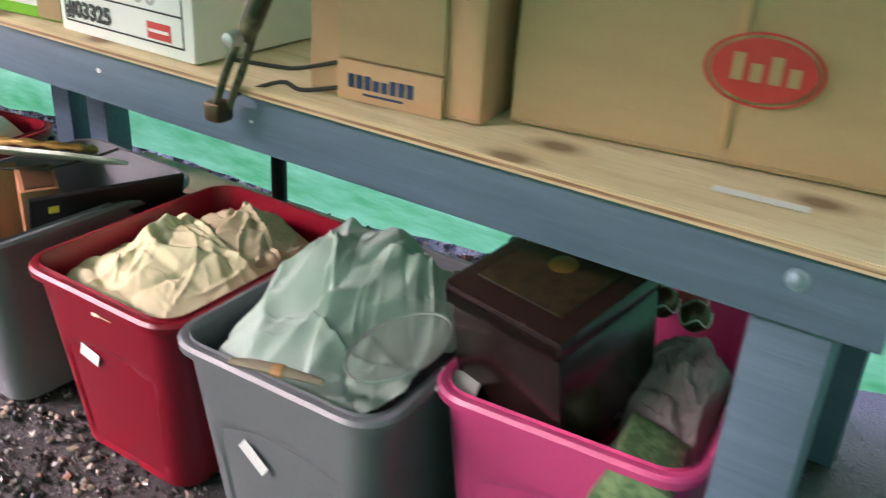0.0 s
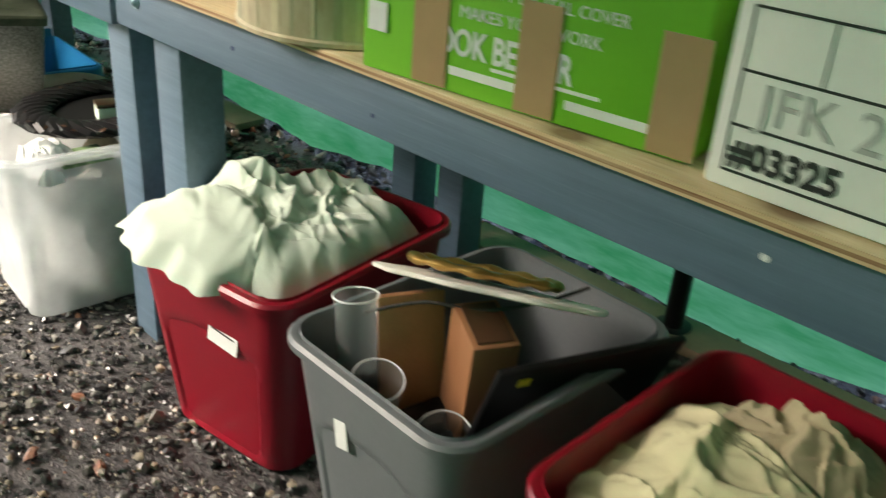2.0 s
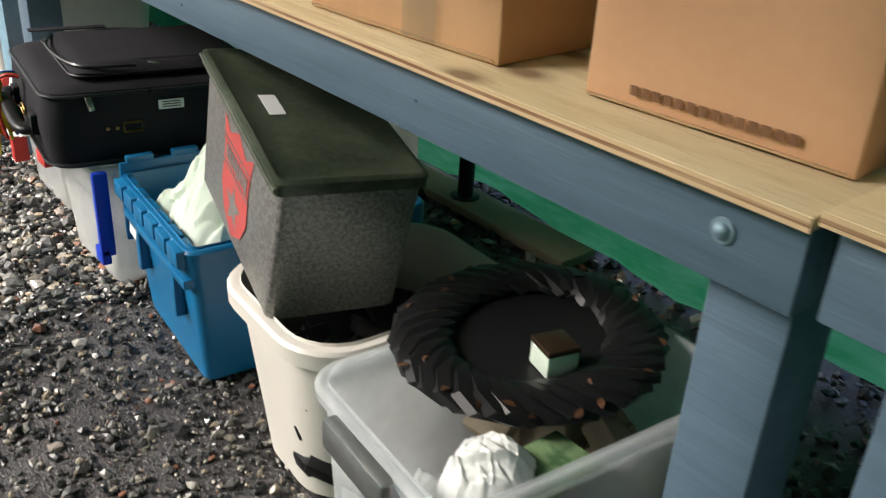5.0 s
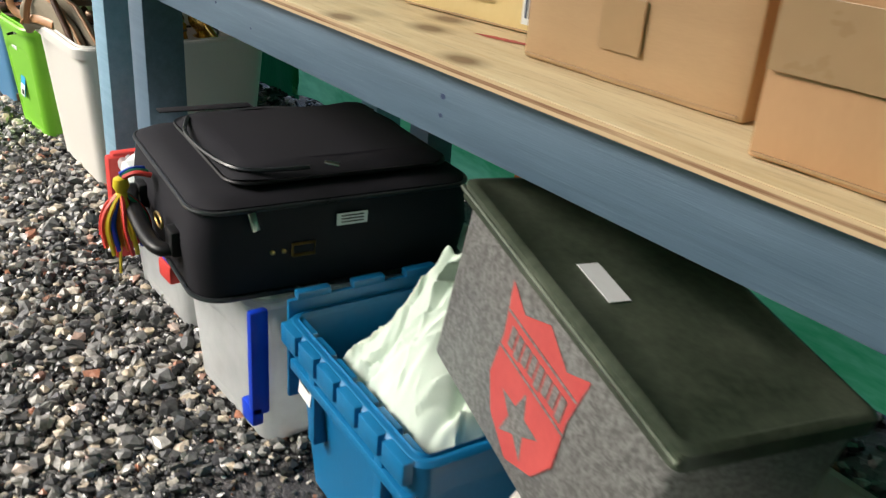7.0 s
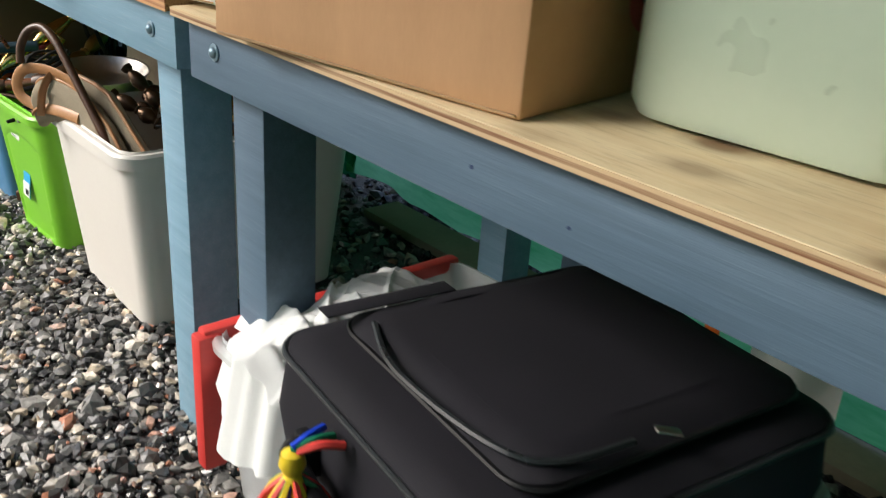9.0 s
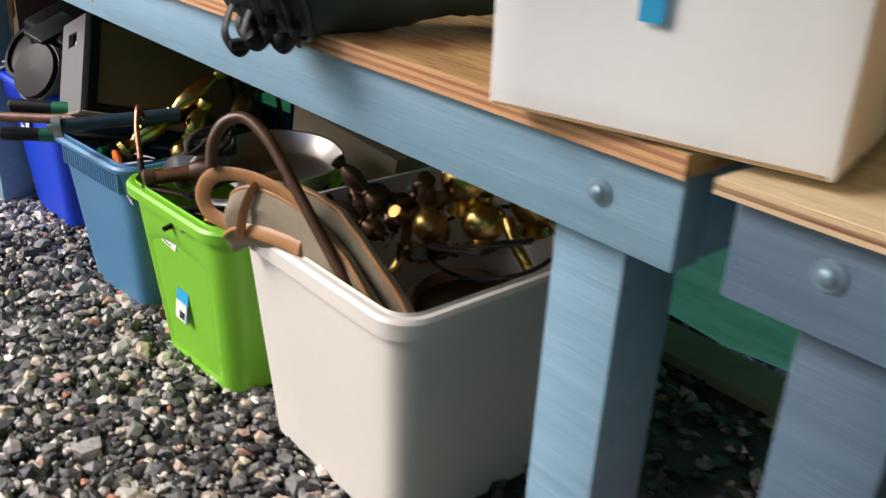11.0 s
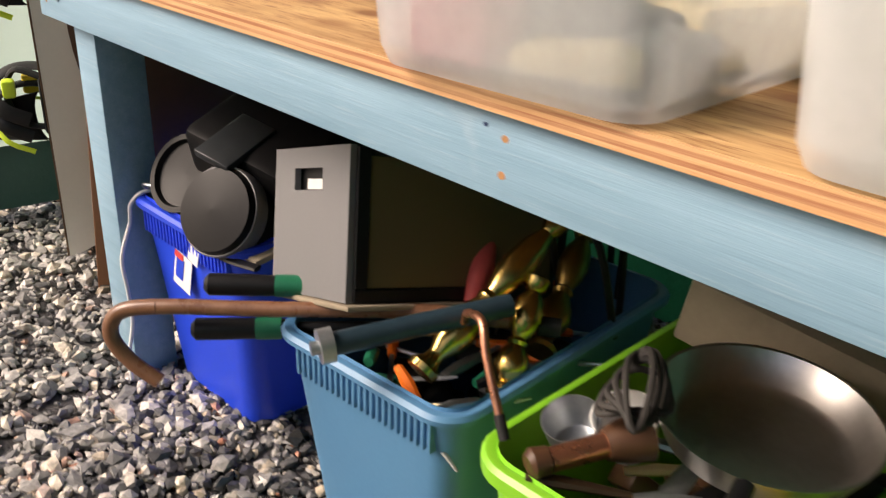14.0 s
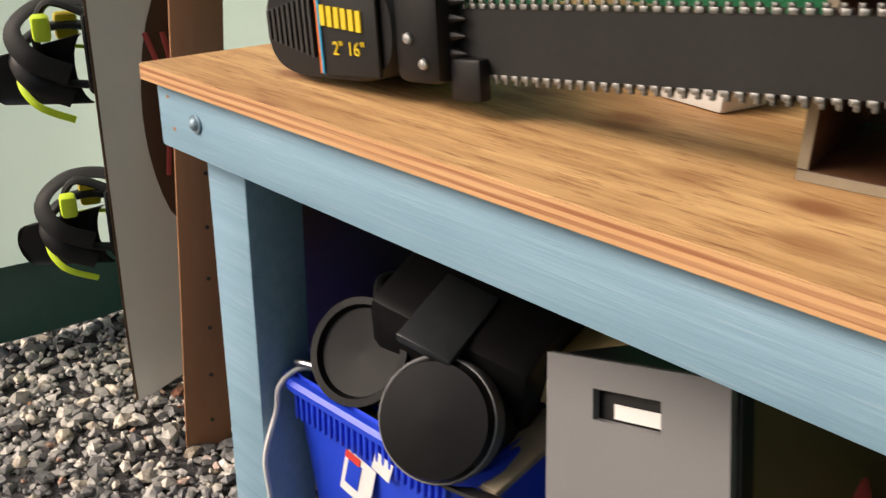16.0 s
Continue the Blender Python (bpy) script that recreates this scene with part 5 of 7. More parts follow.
tagged(milk, "galvanised metal milk box with a worn red shield", "metal box")
part("box_body", loft([[(x, y, z) for x, y, z in rrect(0.118 + 0.003, 0.218, 0.112 - i, 0.213 - i, 0.012, z, 4, 3)] for i, z in ((0.006, -0.262), (0.002, -0.255), (0.0, -0.012))], True, True), M_GALV, milk)
lid = part("lid", loft([rrect(0.118, 0.218, 0.121 - i, 0.222 - i, 0.012, z, 4, 3) for i, z in ((0.0, -0.022), (0.0, -0.003), (0.004, 0.0), (0.009, 0.001), (0.013, -0.0015), (0.05, 0.002))], False, True), M_OLIVE, milk, "dark green lid with a rolled edge")
part("lid_rim", tube([(-0.002, -0.002, -0.012), (-0.002, 0.438, -0.012)], 0.004, 8), M_OLIVE, lid)
part("lid_sticker", box((0.045, 0.19, 0.0025), (0.072, 0.255, 0.0034), 0, pose(0, 0, 0)), M_PAPER, lid, "small white price sticker", smooth=False)


def shield(bm, s_, x):
    pts = [(-0.082, 0.085), (-0.045, 0.065), (0, 0.088), (0.045, 0.065), (0.082, 0.085), (0.070, 0.02), (0.074, -0.04), (0.05, -0.08), (0.0, -0.105), (-0.05, -0.08), (-0.074, -0.04), (-0.070, 0.02)]
    c = [(0.218 - a * s_, -0.135 + b * s_) for a, b in pts]
    return bm.faces.new([bm.verts.new((x, y, z)) for y, z in c])


bm = bmesh.new()
shield(bm, 1.02, 0.0083)
part("red_shield", bm, M_REDW, milk, "faded red painted shield", smooth=False)
bm = bmesh.new()
pts = []
for k in range(10):
    r_ = 0.044 if k % 2 == 0 else 0.018
    a = math.pi / 2 + k * math.pi / 5
    pts.append(bm.verts.new((0.0077, 0.218 - r_ * math.cos(a), -0.185 + r_ * math.sin(a))))
bm.faces.new(pts)
part("star", bm, M_GALV, milk, "bare metal five-pointed star", smooth=False)
for k, (w, z) in enumerate(((0.15, -0.085), (0.15, -0.132))):
    part("band_line", box((0.0074, 0.218 - w / 2, z), (0.0080, 0.218 + w / 2, z + 0.003)), M_GALV, milk, smooth=False)
for i in range(8):
    part("letter_shape", box((0.0074, 0.155 + 0.0158 * i, -0.124 + (0.004 if i % 3 else 0)), (0.0080, 0.1665 + 0.0158 * i, -0.094)), M_GALV, milk, smooth=False)

# black suitcase
suit = thing("suitcase", "black soft-sided suitcase lying on the clear totes", "suitcase", 1.06, 4.14, 0.296, -7, ry=1)
suit.scale = (0.98, 1.10, 0.93)
HX, HY = 0.262, 0.208
def pillow(z0, z1, i0, bulge, r=0.05, hx=HX, hy=HY):
    return [rrect(0, 0, hx - i, hy - i, r, z, 8, 9) for i, z in ((i0 + 0.022, z0), (i0 + 0.006, z0 + 0.008), (i0 - bulge, (z0 + z1) / 2), (i0 + 0.004, z1 - 0.012), (i0 + 0.018, z1 - 0.002), (i0 + 0.04, z1 + 0.002))]
part("main_body", loft(pillow(0, 0.20, 0, 0.004), True, True), M_NYLON, suit)
lp = pillow(0.20, 0.232, 0.03, 0.002, 0.04, HX - 0.025, HY - 0.01)
bm = loft([[(x + 0.02, y, z + 0.006 * fbm(x, y, 1, 9.0)) for x, y, z in q] for q in lp], True, True)
part("front_pocket", bm, M_NYLON, suit, "bulging outer pocket")
for zz, ii in ((0.182, 0.001), (0.018, 0.0)):
    part("piping", tube([Vector(p) for p in rrect(0, 0, HX - ii, HY - ii, 0.05, zz, 8, 9)] + [Vector(rrect(0, 0, HX - ii, HY - ii, 0.05, zz, 8, 9)[0])], 0.0042, 8), M_PIPING, suit, "glossy black piping")
part("zip_line", tube([(p[0] + 0.02, p[1], 0.214) for p in rrect(0, 0, HX - 0.052, HY - 0.037, 0.04, 0.214, 8, 9)], 0.0035, 6), M_BLACK, suit, "zip line")
part("zip_line", tube(smooth_path([(-0.17, 0.12, 0.234), (-0.2, 0.02, 0.232), (-0.17, -0.14, 0.232), (-0.05, -0.165, 0.231)], 8), 0.004, 6), M_PIPING, suit, "zip line")
part("zip_pull", box((-0.008, -0.030, -0.002), (0.008, 0.002, 0.002), 0.002, Matrix.Translation((-0.17, -0.212, 0.178)) @ pose(0, 0, 0, 70, 0, 25)), M_ALU, suit, "metal zip pull")
part("zip_pull", box((-0.006, -0.022, -0.002), (0.006, 0.004, 0.002), 0.002, Matrix.Translation((-0.02, -0.168, 0.238)) @ pose(0, 0, 0, 5, 0, 60)), M_ALU, suit, "metal zip pull")
part("price_label", box((-0.02, -0.2135, 0.135), (0.038, -0.2115, 0.158), 0.0005), M_PAPER, suit, "small white price label", smooth=False)
for i in range(3):
    part("print_line", box((-0.012, -0.2142, 0.14 + 0.006 * i), (0.03, -0.2137, 0.1425 + 0.006 * i)), M_INK, suit, smooth=False)
part("buckle", tube([Vector((-0.08, -0.214, 0.10)) + Vector((0.02 * c, 0, 0.011 * s_)) for c, s_ in ((-1, -1), (1, -1), (1, 1), (-1, 1), (-1, -1))], 0.0028, 6), M_BRASSD, suit, "dull metal buckle")
for xx in (-0.135, -0.115):
    part("rivet", lathe([(0.001, 0.003), (0.004, 0.002), (0.005, 0)], 12, Matrix.Translation((xx, -0.213, 0.1)) @ pose(0, 0, 0, 90)), M_BRASSD, suit)
h_ = part("carry_handle", tube(smooth_path([(-HX, 0.09, 0.10), (-HX - 0.03, 0.085, 0.105), (-HX - 0.040, 0.03, 0.10), (-HX - 0.040, -0.06, 0.085), (-HX - 0.03, -0.11, 0.08), (-HX, -0.115, 0.08)], 6), 0.0155, 12, 0.8), M_BLACK, suit, "black moulded handle")
for yy in (0.09, -0.115):
    part("handle_mount", box((-HX - 0.018, yy - 0.02, 0.07), (-HX + 0.006, yy + 0.02, 0.12), 0.006), M_BLACK, h_)
part("d_ring", tube([(-HX - 0.02, -0.07 + 0.022 * math.cos(a), 0.115 + 0.012 * math.sin(a)) for a in [2 * math.pi * k / 20 for k in range(21)]], 0.0025, 6), M_BRASSD, suit, "dull metal ring")
part("top_strap", box((-0.215, 0.150, 0.2335), (-0.03, 0.176, 0.2365), 0.001), M_NYLON, suit, "flat top strap")
for i, (yy, zz) in enumerate(((0.14, 0.035), (-0.14, 0.035))):
    part("wheel", lathe([(0.001, -0.012), (0.02, -0.012), (0.022, 0), (0.02, 0.012), (0.001, 0.012)], 18, Matrix.Translation((HX - 0.01, yy, zz)) @ pose(0, 0, 0, 90)), M_BLACK, suit)
tas = thing("tassel", "multicoloured yarn tassel tied to the suitcase handle", "tassel", 0.757, 4.215, 0.424)
part("knot", lathe([(0.001, 0.028), (0.012, 0.022), (0.015, 0.008), (0.009, -0.004), (0.013, -0.012)], 14), M_YELLOW, tas)
M_YARN = [M_YELLOW, M_REDP, M_GRNHAND, M_LATCH, M_YELLOW, M_ORANGEP]
rng = random.Random(12)
for i in range(60):
    a, r_ = rng.uniform(0, 6.283), rng.uniform(0.012, 0.046)
    ln = rng.uniform(0.085, 0.115)
    part("yarn_strand", tube(smooth_path([(0.006 * math.cos(a), 0.006 * math.sin(a), -0.008), (0.7 * r_ * math.cos(a), 0.7 * r_ * math.sin(a), -0.03), (r_ * math.cos(a), r_ * math.sin(a), -0.06), (r_ * math.cos(a + 0.2), r_ * math.sin(a + 0.2), -ln)], 3), 0.0042, 5), M_YARN[i % 6], tas)
part("yarn_strand", tube(smooth_path([(0, 0, -0.05), (-0.012, -0.008, -0.1), (-0.02, -0.02, -0.15)], 4), 0.003, 5), M_YELLOW, tas, "long yellow strand")
for k in range(3):
    part("yarn_tie", tube(smooth_path([(0.0, 0.0, 0.02 + 0.004 * k), (0.02, -0.02 + 0.01 * k, 0.035), (0.045, -0.03 + 0.02 * k, 0.03)], 5), 0.005, 6), M_YARN[k + 1], tas)

# crate and clear-tote fittings
for i in range(6):
    y0 = -0.20 + 0.068 * i
    part("lid_hinge", box((-0.276, y0, 0.276), (-0.235, y0 + 0.058, 0.312), 0.004), M_CRATE, crate, "interlocking lid hinge")
for yy in (-0.11, 0.11):
    part("side_rib", box((-0.262, yy - 0.012, 0.13), (-0.235, yy + 0.012, 0.27), 0.004), M_CRATE, crate)
part("front_band", box((-0.264, -0.19, 0.225), (-0.238, 0.19, 0.245), 0.004), M_CRATE, crate)
part("open_lid", box((-0.255, 0.214, 0.15), (0.25, 0.224, 0.335), 0.004), M_CRATE, crate, "folded back lid half")
for i in range(5):
    part("lid_tooth", box((-0.24 + 0.1 * i, 0.21, 0.334), (-0.18 + 0.1 * i, 0.228, 0.348), 0.003), M_CRATE, crate)
sticker(crate, -0.262, 0.13, 0.215, 0.045, 0.03, None, -5, 1)
part("blue_latch", box((-0.284, -0.195, 0.10), (-0.25, -0.178, 0.305), 0.005), M_LATCH, clear_b, "bright blue latch")
part("blue_latch", box((-0.284, -0.195, 0.08), (-0.262, -0.15, 0.12), 0.005), M_LATCH, clear_b, "bright blue latch")
part("blue_clip", box((-0.29, 0.13, 0.245), (-0.262, 0.185, 0.305), 0.005), M_LATCH, clear_b, "blue clip")
part("red_clip", box((-0.292, 0.14, 0.205), (-0.262, 0.20, 0.243), 0.005), M_REDP, clear_b, "red clip")
part("red_latch", box((-0.288, 0.158, 0.05), (-0.245, 0.19, 0.305), 0.006), M_REDP, clear_c, "red side latch")
part("red_rim", box((-0.275, 0.165, 0.285), (0.26, 0.192, 0.312), 0.006), M_REDP, clear_c, "red lid rail")
part("red_rim", box((-0.20, -0.192, 0.29), (0.26, -0.17, 0.31), 0.006), M_REDP, clear_c, "red lid rail")
pp = thing("note_paper", "white printed note beside white cloth", "paper", 0.965, 4.655, 0.325, 10, ry=-50)
part("note_sheet", box((-0.02, -0.05, 0), (0.02, 0.05, 0.0015)), M_PAPER, pp, smooth=False)

# camouflage stand leg hanging over the first table, with cords
leg = thing("folded_stand", "camouflage painted folding metal stand leaning over the edge", "folding stand", 0.872, 0.764, 0.772)
for k, dx in enumerate((0.0, 0.016)):
    part("stand_leg", tube(smooth_path([(dx, -0.004 - 0.010 * k, 0.0), (dx, -0.040 - 0.012 * k, 0.075), (dx + 0.004, -0.062 - 0.004 * k, 0.115)], 5), 0.0055, 10), M_CAMO, leg)
part("stand_tube", tube([(0.010, -0.056, 0.105), (0.014, -0.066, 0.125), (0.024, -0.17, 0.33)], [0.0095, 0.0145, 0.0145], 14), M_CAMO, leg, "camouflage painted tube")
part("rubber_foot", box((-0.008, -0.020, -0.016), (0.024, 0.010, 0.014), 0.007), M_BRONZE, leg, "worn dark rubber foot")
part("pivot_bolt", lathe([(0.001, 0.02), (0.009, 0.018), (0.011, 0.0)], 12, Matrix.Translation((-0.002, -0.058, 0.108)) @ FRONT), M_STEEL, leg)
for k in range(2):
    part("cord_line", tube(smooth_path([(0.02, -0.02, 0.02 + 0.05 * k), (0.05, -0.08, 0.045 + 0.02 * k), (0.06, -0.11, 0.038 + 0.03 * k), (0.09, -0.17, 0.05 + 0.035 * k)], 6), 0.003, 6), M_ROPE, leg, "black cord")


# ---- brass, tools and kitchenware under the end table ----
def turned(name, label, category, material, profile, base, top, group="", label_part=""):
    """A turned piece whose axis runs from base to top."""
    b, t_ = Vector(base), Vector(top)
    e = new(name)
    e.matrix_world = Matrix.Translation(b) @ (t_ - b).to_track_quat("Z", "Y").to_matrix().to_4x4()
    tagged(e, label, category, group)
    ln = (t_ - b).length
    part("turned_stem", lathe([(r, z * ln) for r, z in profile], 26), material, e, label_part)
    return e


STICK = [(0.001, 0.0), (0.022, 0.0), (0.024, 0.03), (0.014, 0.07), (0.012, 0.11), (0.02, 0.16), (0.026, 0.24), (0.024, 0.32), (0.013, 0.42), (0.016, 0.45), (0.011, 0.48), (0.019, 0.55), (0.024, 0.66), (0.02, 0.78), (0.011, 0.87), (0.017, 0.91), (0.019, 0.98), (0.013, 1.0), (0.001, 1.0)]
turned("brass_candlestick", "polished turned brass candlestick leaning out of a tote", "candlestick", M_BRASS, STICK, (1.03, 6.31, 0.365), (1.29, 6.30, 0.53), "brass candlesticks")
turned("brass_candlestick", "shorter polished brass candlestick in the blue tote", "candlestick", M_BRASS, STICK, (1.11, 6.235, 0.33), (1.22, 6.28, 0.46), "brass candlesticks")
turned("brass_candlestick", "brass lamp stem lying in the blue tote", "candlestick", M_BRASSD, STICK, (1.20, 6.25, 0.36), (1.40, 6.34, 0.47), "brass candlesticks")
turned("red_screwdriver", "red handled screwdriver lying in the tote", "screwdriver", M_REDW, [(0.001, 0), (0.012, 0), (0.016, 0.3), (0.02, 0.6), (0.014, 0.95), (0.001, 1)], (1.17, 6.36, 0.40), (1.25, 6.41, 0.46))


def hook_cane(name, label, pts, r, material=None):
    t = thing(name, label, "walking cane", 0, 0, 0)
    line = smooth_path(pts, 8)
    mid = int(len(line) * 0.55)
    part("crook", tube(line[:mid + 1], r * 1.04, 12), material or M_CANE, t)
    part("shaft", tube(line[mid:], r, 12), material or M_CANE, t)
    part("ferrule", tube([line[-1], line[-1] + (line[-1] - line[-2]).normalized() * 0.03], r * 1.25, 10), M_RUBBER, t, "dark rubber tip")
    return t


hook_cane("walking_cane", "brown wooden walking cane with a crook, lying across totes", [(0.815, 6.648, 0.270), (0.788, 6.685, 0.300), (0.773, 6.705, 0.340), (0.788, 6.695, 0.377), (0.835, 6.643, 0.391), (0.93, 6.54, 0.398), (1.085, 6.372, 0.412), (1.2, 6.255, 0.40)], 0.0115)
hook_cane("walking_cane", "dark brown crook cane standing in the cream tote", [(0.938, 5.682, 0.535), (0.945, 5.684, 0.575), (0.962, 5.673, 0.607), (0.982, 5.645, 0.617), (0.993, 5.602, 0.597), (1.0, 5.56, 0.557), (1.014, 5.49, 0.475), (1.035, 5.40, 0.365), (1.06, 5.345, 0.28)], 0.0092, M_DKWOOD)
hook_cane("copper_ladle", "thin copper rod hooked over the totes", [(1.07, 6.27, 0.445), (1.05, 6.245, 0.475), (1.03, 6.20, 0.49), (1.015, 6.175, 0.46), (1.0, 6.135, 0.405)], 0.0055, M_COPPER)["category"] = "ladle"

grip = thing("lopping_shears", "long-handled loppers with black and green grips", "loppers", 0, 0, 0)
for a, b in (((0.894, 6.637, 0.411), (1.16, 6.42, 0.404)), ((0.865, 6.632, 0.348), (1.11, 6.44, 0.350))):
    A, B = Vector(a), Vector(b)
    part("grip", tube([A, A.lerp(B, 0.02), A.lerp(B, 0.2), A.lerp(B, 0.46)], [0.010, 0.0165, 0.0165, 0.0135], 12), M_BLACK, grip, "black rubber grip")
    part("grip_band", tube([A.lerp(B, 0.3), A.lerp(B, 0.42)], 0.0168, 12), M_GRNHAND, grip, "green band")
    part("steel_arm", tube([A.lerp(B, 0.45), B], 0.009, 10), M_BLACK, grip)
pump = thing("hand_pump", "blue-grey metal hand pump with a round end cap", "hand pump", 0, 0, 0)
part("barrel", tube([(0.915, 6.357, 0.428), (1.15, 6.265, 0.445)], 0.0155, 18), M_PUMP, pump)
part("end_cap", tube([(0.905, 6.361, 0.427), (0.914, 6.3575, 0.4278), (0.922, 6.354, 0.4285)], 0.023, 20), M_STEEL, pump, "round metal end cap")
part("nozzle", tube([(0.895, 6.365, 0.4262), (0.907, 6.360, 0.427)], 0.009, 12), M_STEEL, pump)
rng = random.Random(21)
for i in range(16):
    x, y = rng.uniform(1.0, 1.44), rng.uniform(6.25, 6.5)
    t = thing("hand_tool", "small steel hand tool with a coloured grip", "hand tool", x, y, 0.315, rng.uniform(0, 360), "hand tools in the blue tote", ry=rng.uniform(-25, 25))
    mt = (M_ORANGEP, M_BLACK, M_GRNHAND, M_ORANGEP, M_STEEL)[i % 5]
    part("tool_grip", tube([(-0.09, 0, 0), (-0.06, 0, 0.002), (-0.01, 0, 0)], [0.007, 0.01, 0.007], 8), mt, t)
    part("tool_shank", tube([(-0.01, 0, 0), (0.05, 0, 0.0), (0.08, 0.004, 0)], [0.004, 0.004, 0.002], 7), M_STEEL, t)
for i in range(4):
    t = thing("wire_stand", "dark metal wire stand sticking up in the tote", "wire stand", 1.36 + 0.035 * i, 6.29 + 0.03 * i, 0.33, 25 * i, "metal frames in the blue tote", ry=-18 + 9 * i)
    part("rod", tube(smooth_path([(0, -0.05, 0), (0, -0.045, 0.17), (0, 0.0, 0.21), (0, 0.045, 0.17), (0, 0.05, 0)], 5), 0.006, 8), M_BLACK, t)
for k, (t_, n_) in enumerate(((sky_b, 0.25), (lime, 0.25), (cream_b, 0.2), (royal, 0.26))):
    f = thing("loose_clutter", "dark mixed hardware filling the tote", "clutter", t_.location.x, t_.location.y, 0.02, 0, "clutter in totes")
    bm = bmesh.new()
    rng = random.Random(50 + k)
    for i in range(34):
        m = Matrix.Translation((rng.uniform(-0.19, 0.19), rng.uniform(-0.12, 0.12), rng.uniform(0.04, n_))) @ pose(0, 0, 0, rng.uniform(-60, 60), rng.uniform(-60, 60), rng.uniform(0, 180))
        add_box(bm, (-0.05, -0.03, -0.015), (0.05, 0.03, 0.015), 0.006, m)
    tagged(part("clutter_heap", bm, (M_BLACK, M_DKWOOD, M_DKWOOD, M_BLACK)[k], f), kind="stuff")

# radio-like silver box
spk = new("silver_box")
sx_ = Vector((0.962, -0.152, -0.225)).normalized()
sy_ = Vector((0.08, 0.95, -0.30))
sy_ = (sy_ - sx_ * sy_.dot(sx_)).normalized()
spk.matrix_world = Matrix.Translation((1.066, 6.684, 0.570)) @ Matrix((sx_, sy_, sx_.cross(sy_))).transposed().to_4x4()
tagged(spk, "silver fronted cabinet with a square cut-out and olive cloth side", "speaker box")
W_, H_, D_ = 0.228, 0.214, 0.37
part("cabinet", box((0.004, -W_ + 0.003, -H_), (D_, -0.003, -0.002), 0.002), M_BLACK, spk, smooth=False)
outer, hole = [(-W_, -H_), (0, -H_), (0, 0), (-W_, 0)], [(-0.152, -0.062), (-0.066, -0.062), (-0.066, -0.03), (-0.152, -0.03)]
part("front_panel", loft([[(x, y, z) for y, z in q] for x, q in ((0.0, hole), (-0.010, hole), (-0.010, outer), (0.0, outer), (0.0, hole))]), M_SILVER, spk, "silver painted front board", smooth=False)
part("cut_out_glimpse", box((0.0015, -0.145, -0.06), (0.0035, -0.085, -0.045)), M_WHITEP, spk, "pale thing behind the cut-out", smooth=False)
part("cloth_panel", box((0.024, -W_ + 0.0005, -H_ + 0.02), (D_ - 0.012, -W_ + 0.0025, -0.014)), M_GOLDB, spk, "olive woven cloth panel", smooth=False)
part("panel_frame", box((0.001, -W_ - 0.004, -H_), (D_, -W_ + 0.0025, -H_ + 0.0185), 0.002), M_BLACK, spk, smooth=False)
part("panel_frame", box((0.001, -W_ - 0.004, -H_ + 0.019), (0.022, -W_ + 0.0025, -0.002), 0.002), M_BLACK, spk, smooth=False)
part("panel_frame", box((0.0225, -W_ - 0.004, -0.013), (D_, -W_ + 0.0025, -0.002), 0.002), M_BLACK, spk, smooth=False)
bs = new("base_tray")
bs.matrix_world = spk.matrix_world @ Matrix.Translation((0, 0, -H_ - 0.0095))
tagged(bs, "thin pale tray under the silver box", "tray")
part("tray_sheet", box((-0.018, -W_ - 0.02, 0), (D_, 0.01, 0.008), 0.003), M_PARTICLE, bs)

# black appliances in the royal blue tote
app = thing("coffee_grinder", "black round appliance with a glossy dark lid, in the tote", "appliance", 1.06, 6.83, 0.415, 20, "black appliances", ry=-62)
part("drum", lathe([(0.001, -0.07), (0.07, -0.07), (0.076, -0.06), (0.076, 0.05), (0.07, 0.064), (0.001, 0.07)], 40), M_DULLBLACK, app)
part("grey_collar", lathe([(0.0772, 0.02), (0.0785, 0.024), (0.0785, 0.048), (0.0772, 0.052)], 40), M_SILVER, app, "satin grey collar")
app2 = thing("coffee_jug", "black round jug lid beside a grinder, in the tote", "appliance", 1.075, 6.995, 0.43, 15, "black appliances", ry=-58)
part("drum", lathe([(0.001, -0.05), (0.06, -0.05), (0.068, -0.03), (0.07, 0.03), (0.074, 0.034), (0.074, 0.046), (0.064, 0.046), (0.06, 0.036), (0.001, 0.032)], 40), M_DULLBLACK, app2)
part("jug_handle", tube(smooth_path([(0.07, 0.0, 0.03), (0.10, 0.01, 0.02), (0.11, 0.01, -0.02), (0.075, 0.0, -0.05)], 6), 0.008, 8), M_BLACK, app2)
app3 = thing("coffee_maker", "black boxy coffee maker lying behind the jugs", "appliance", 1.17, 6.90, 0.40, 10, "black appliances", ry=-20, rx=12)
part("housing", box((-0.07, -0.12, 0.0), (0.25, 0.12, 0.16), 0.02), M_DULLBLACK, app3)
part("clear_spout", box((-0.10, -0.03, 0.15), (0.02, 0.05, 0.166), 0.004), M_PIPING, app3)
blk2 = thing("foam_block", "pale yellowed foam block behind the silver box", "foam block", 1.215, 6.75, 0.462, 12, rx=-8)
part("block", box((-0.055, -0.085, -0.035), (0.06, 0.075, 0.03), 0.006), M_YELLOWB, blk2)
app4 = thing("grey_tray", "grey and tan plastic tray at the tote rim", "tray", 1.085, 6.80, 0.372, 0, ry=-10)
part("tray_plate", box((-0.055, -0.075, 0), (0.10, 0.075, 0.012), 0.004), M_PARTICLE, app4)
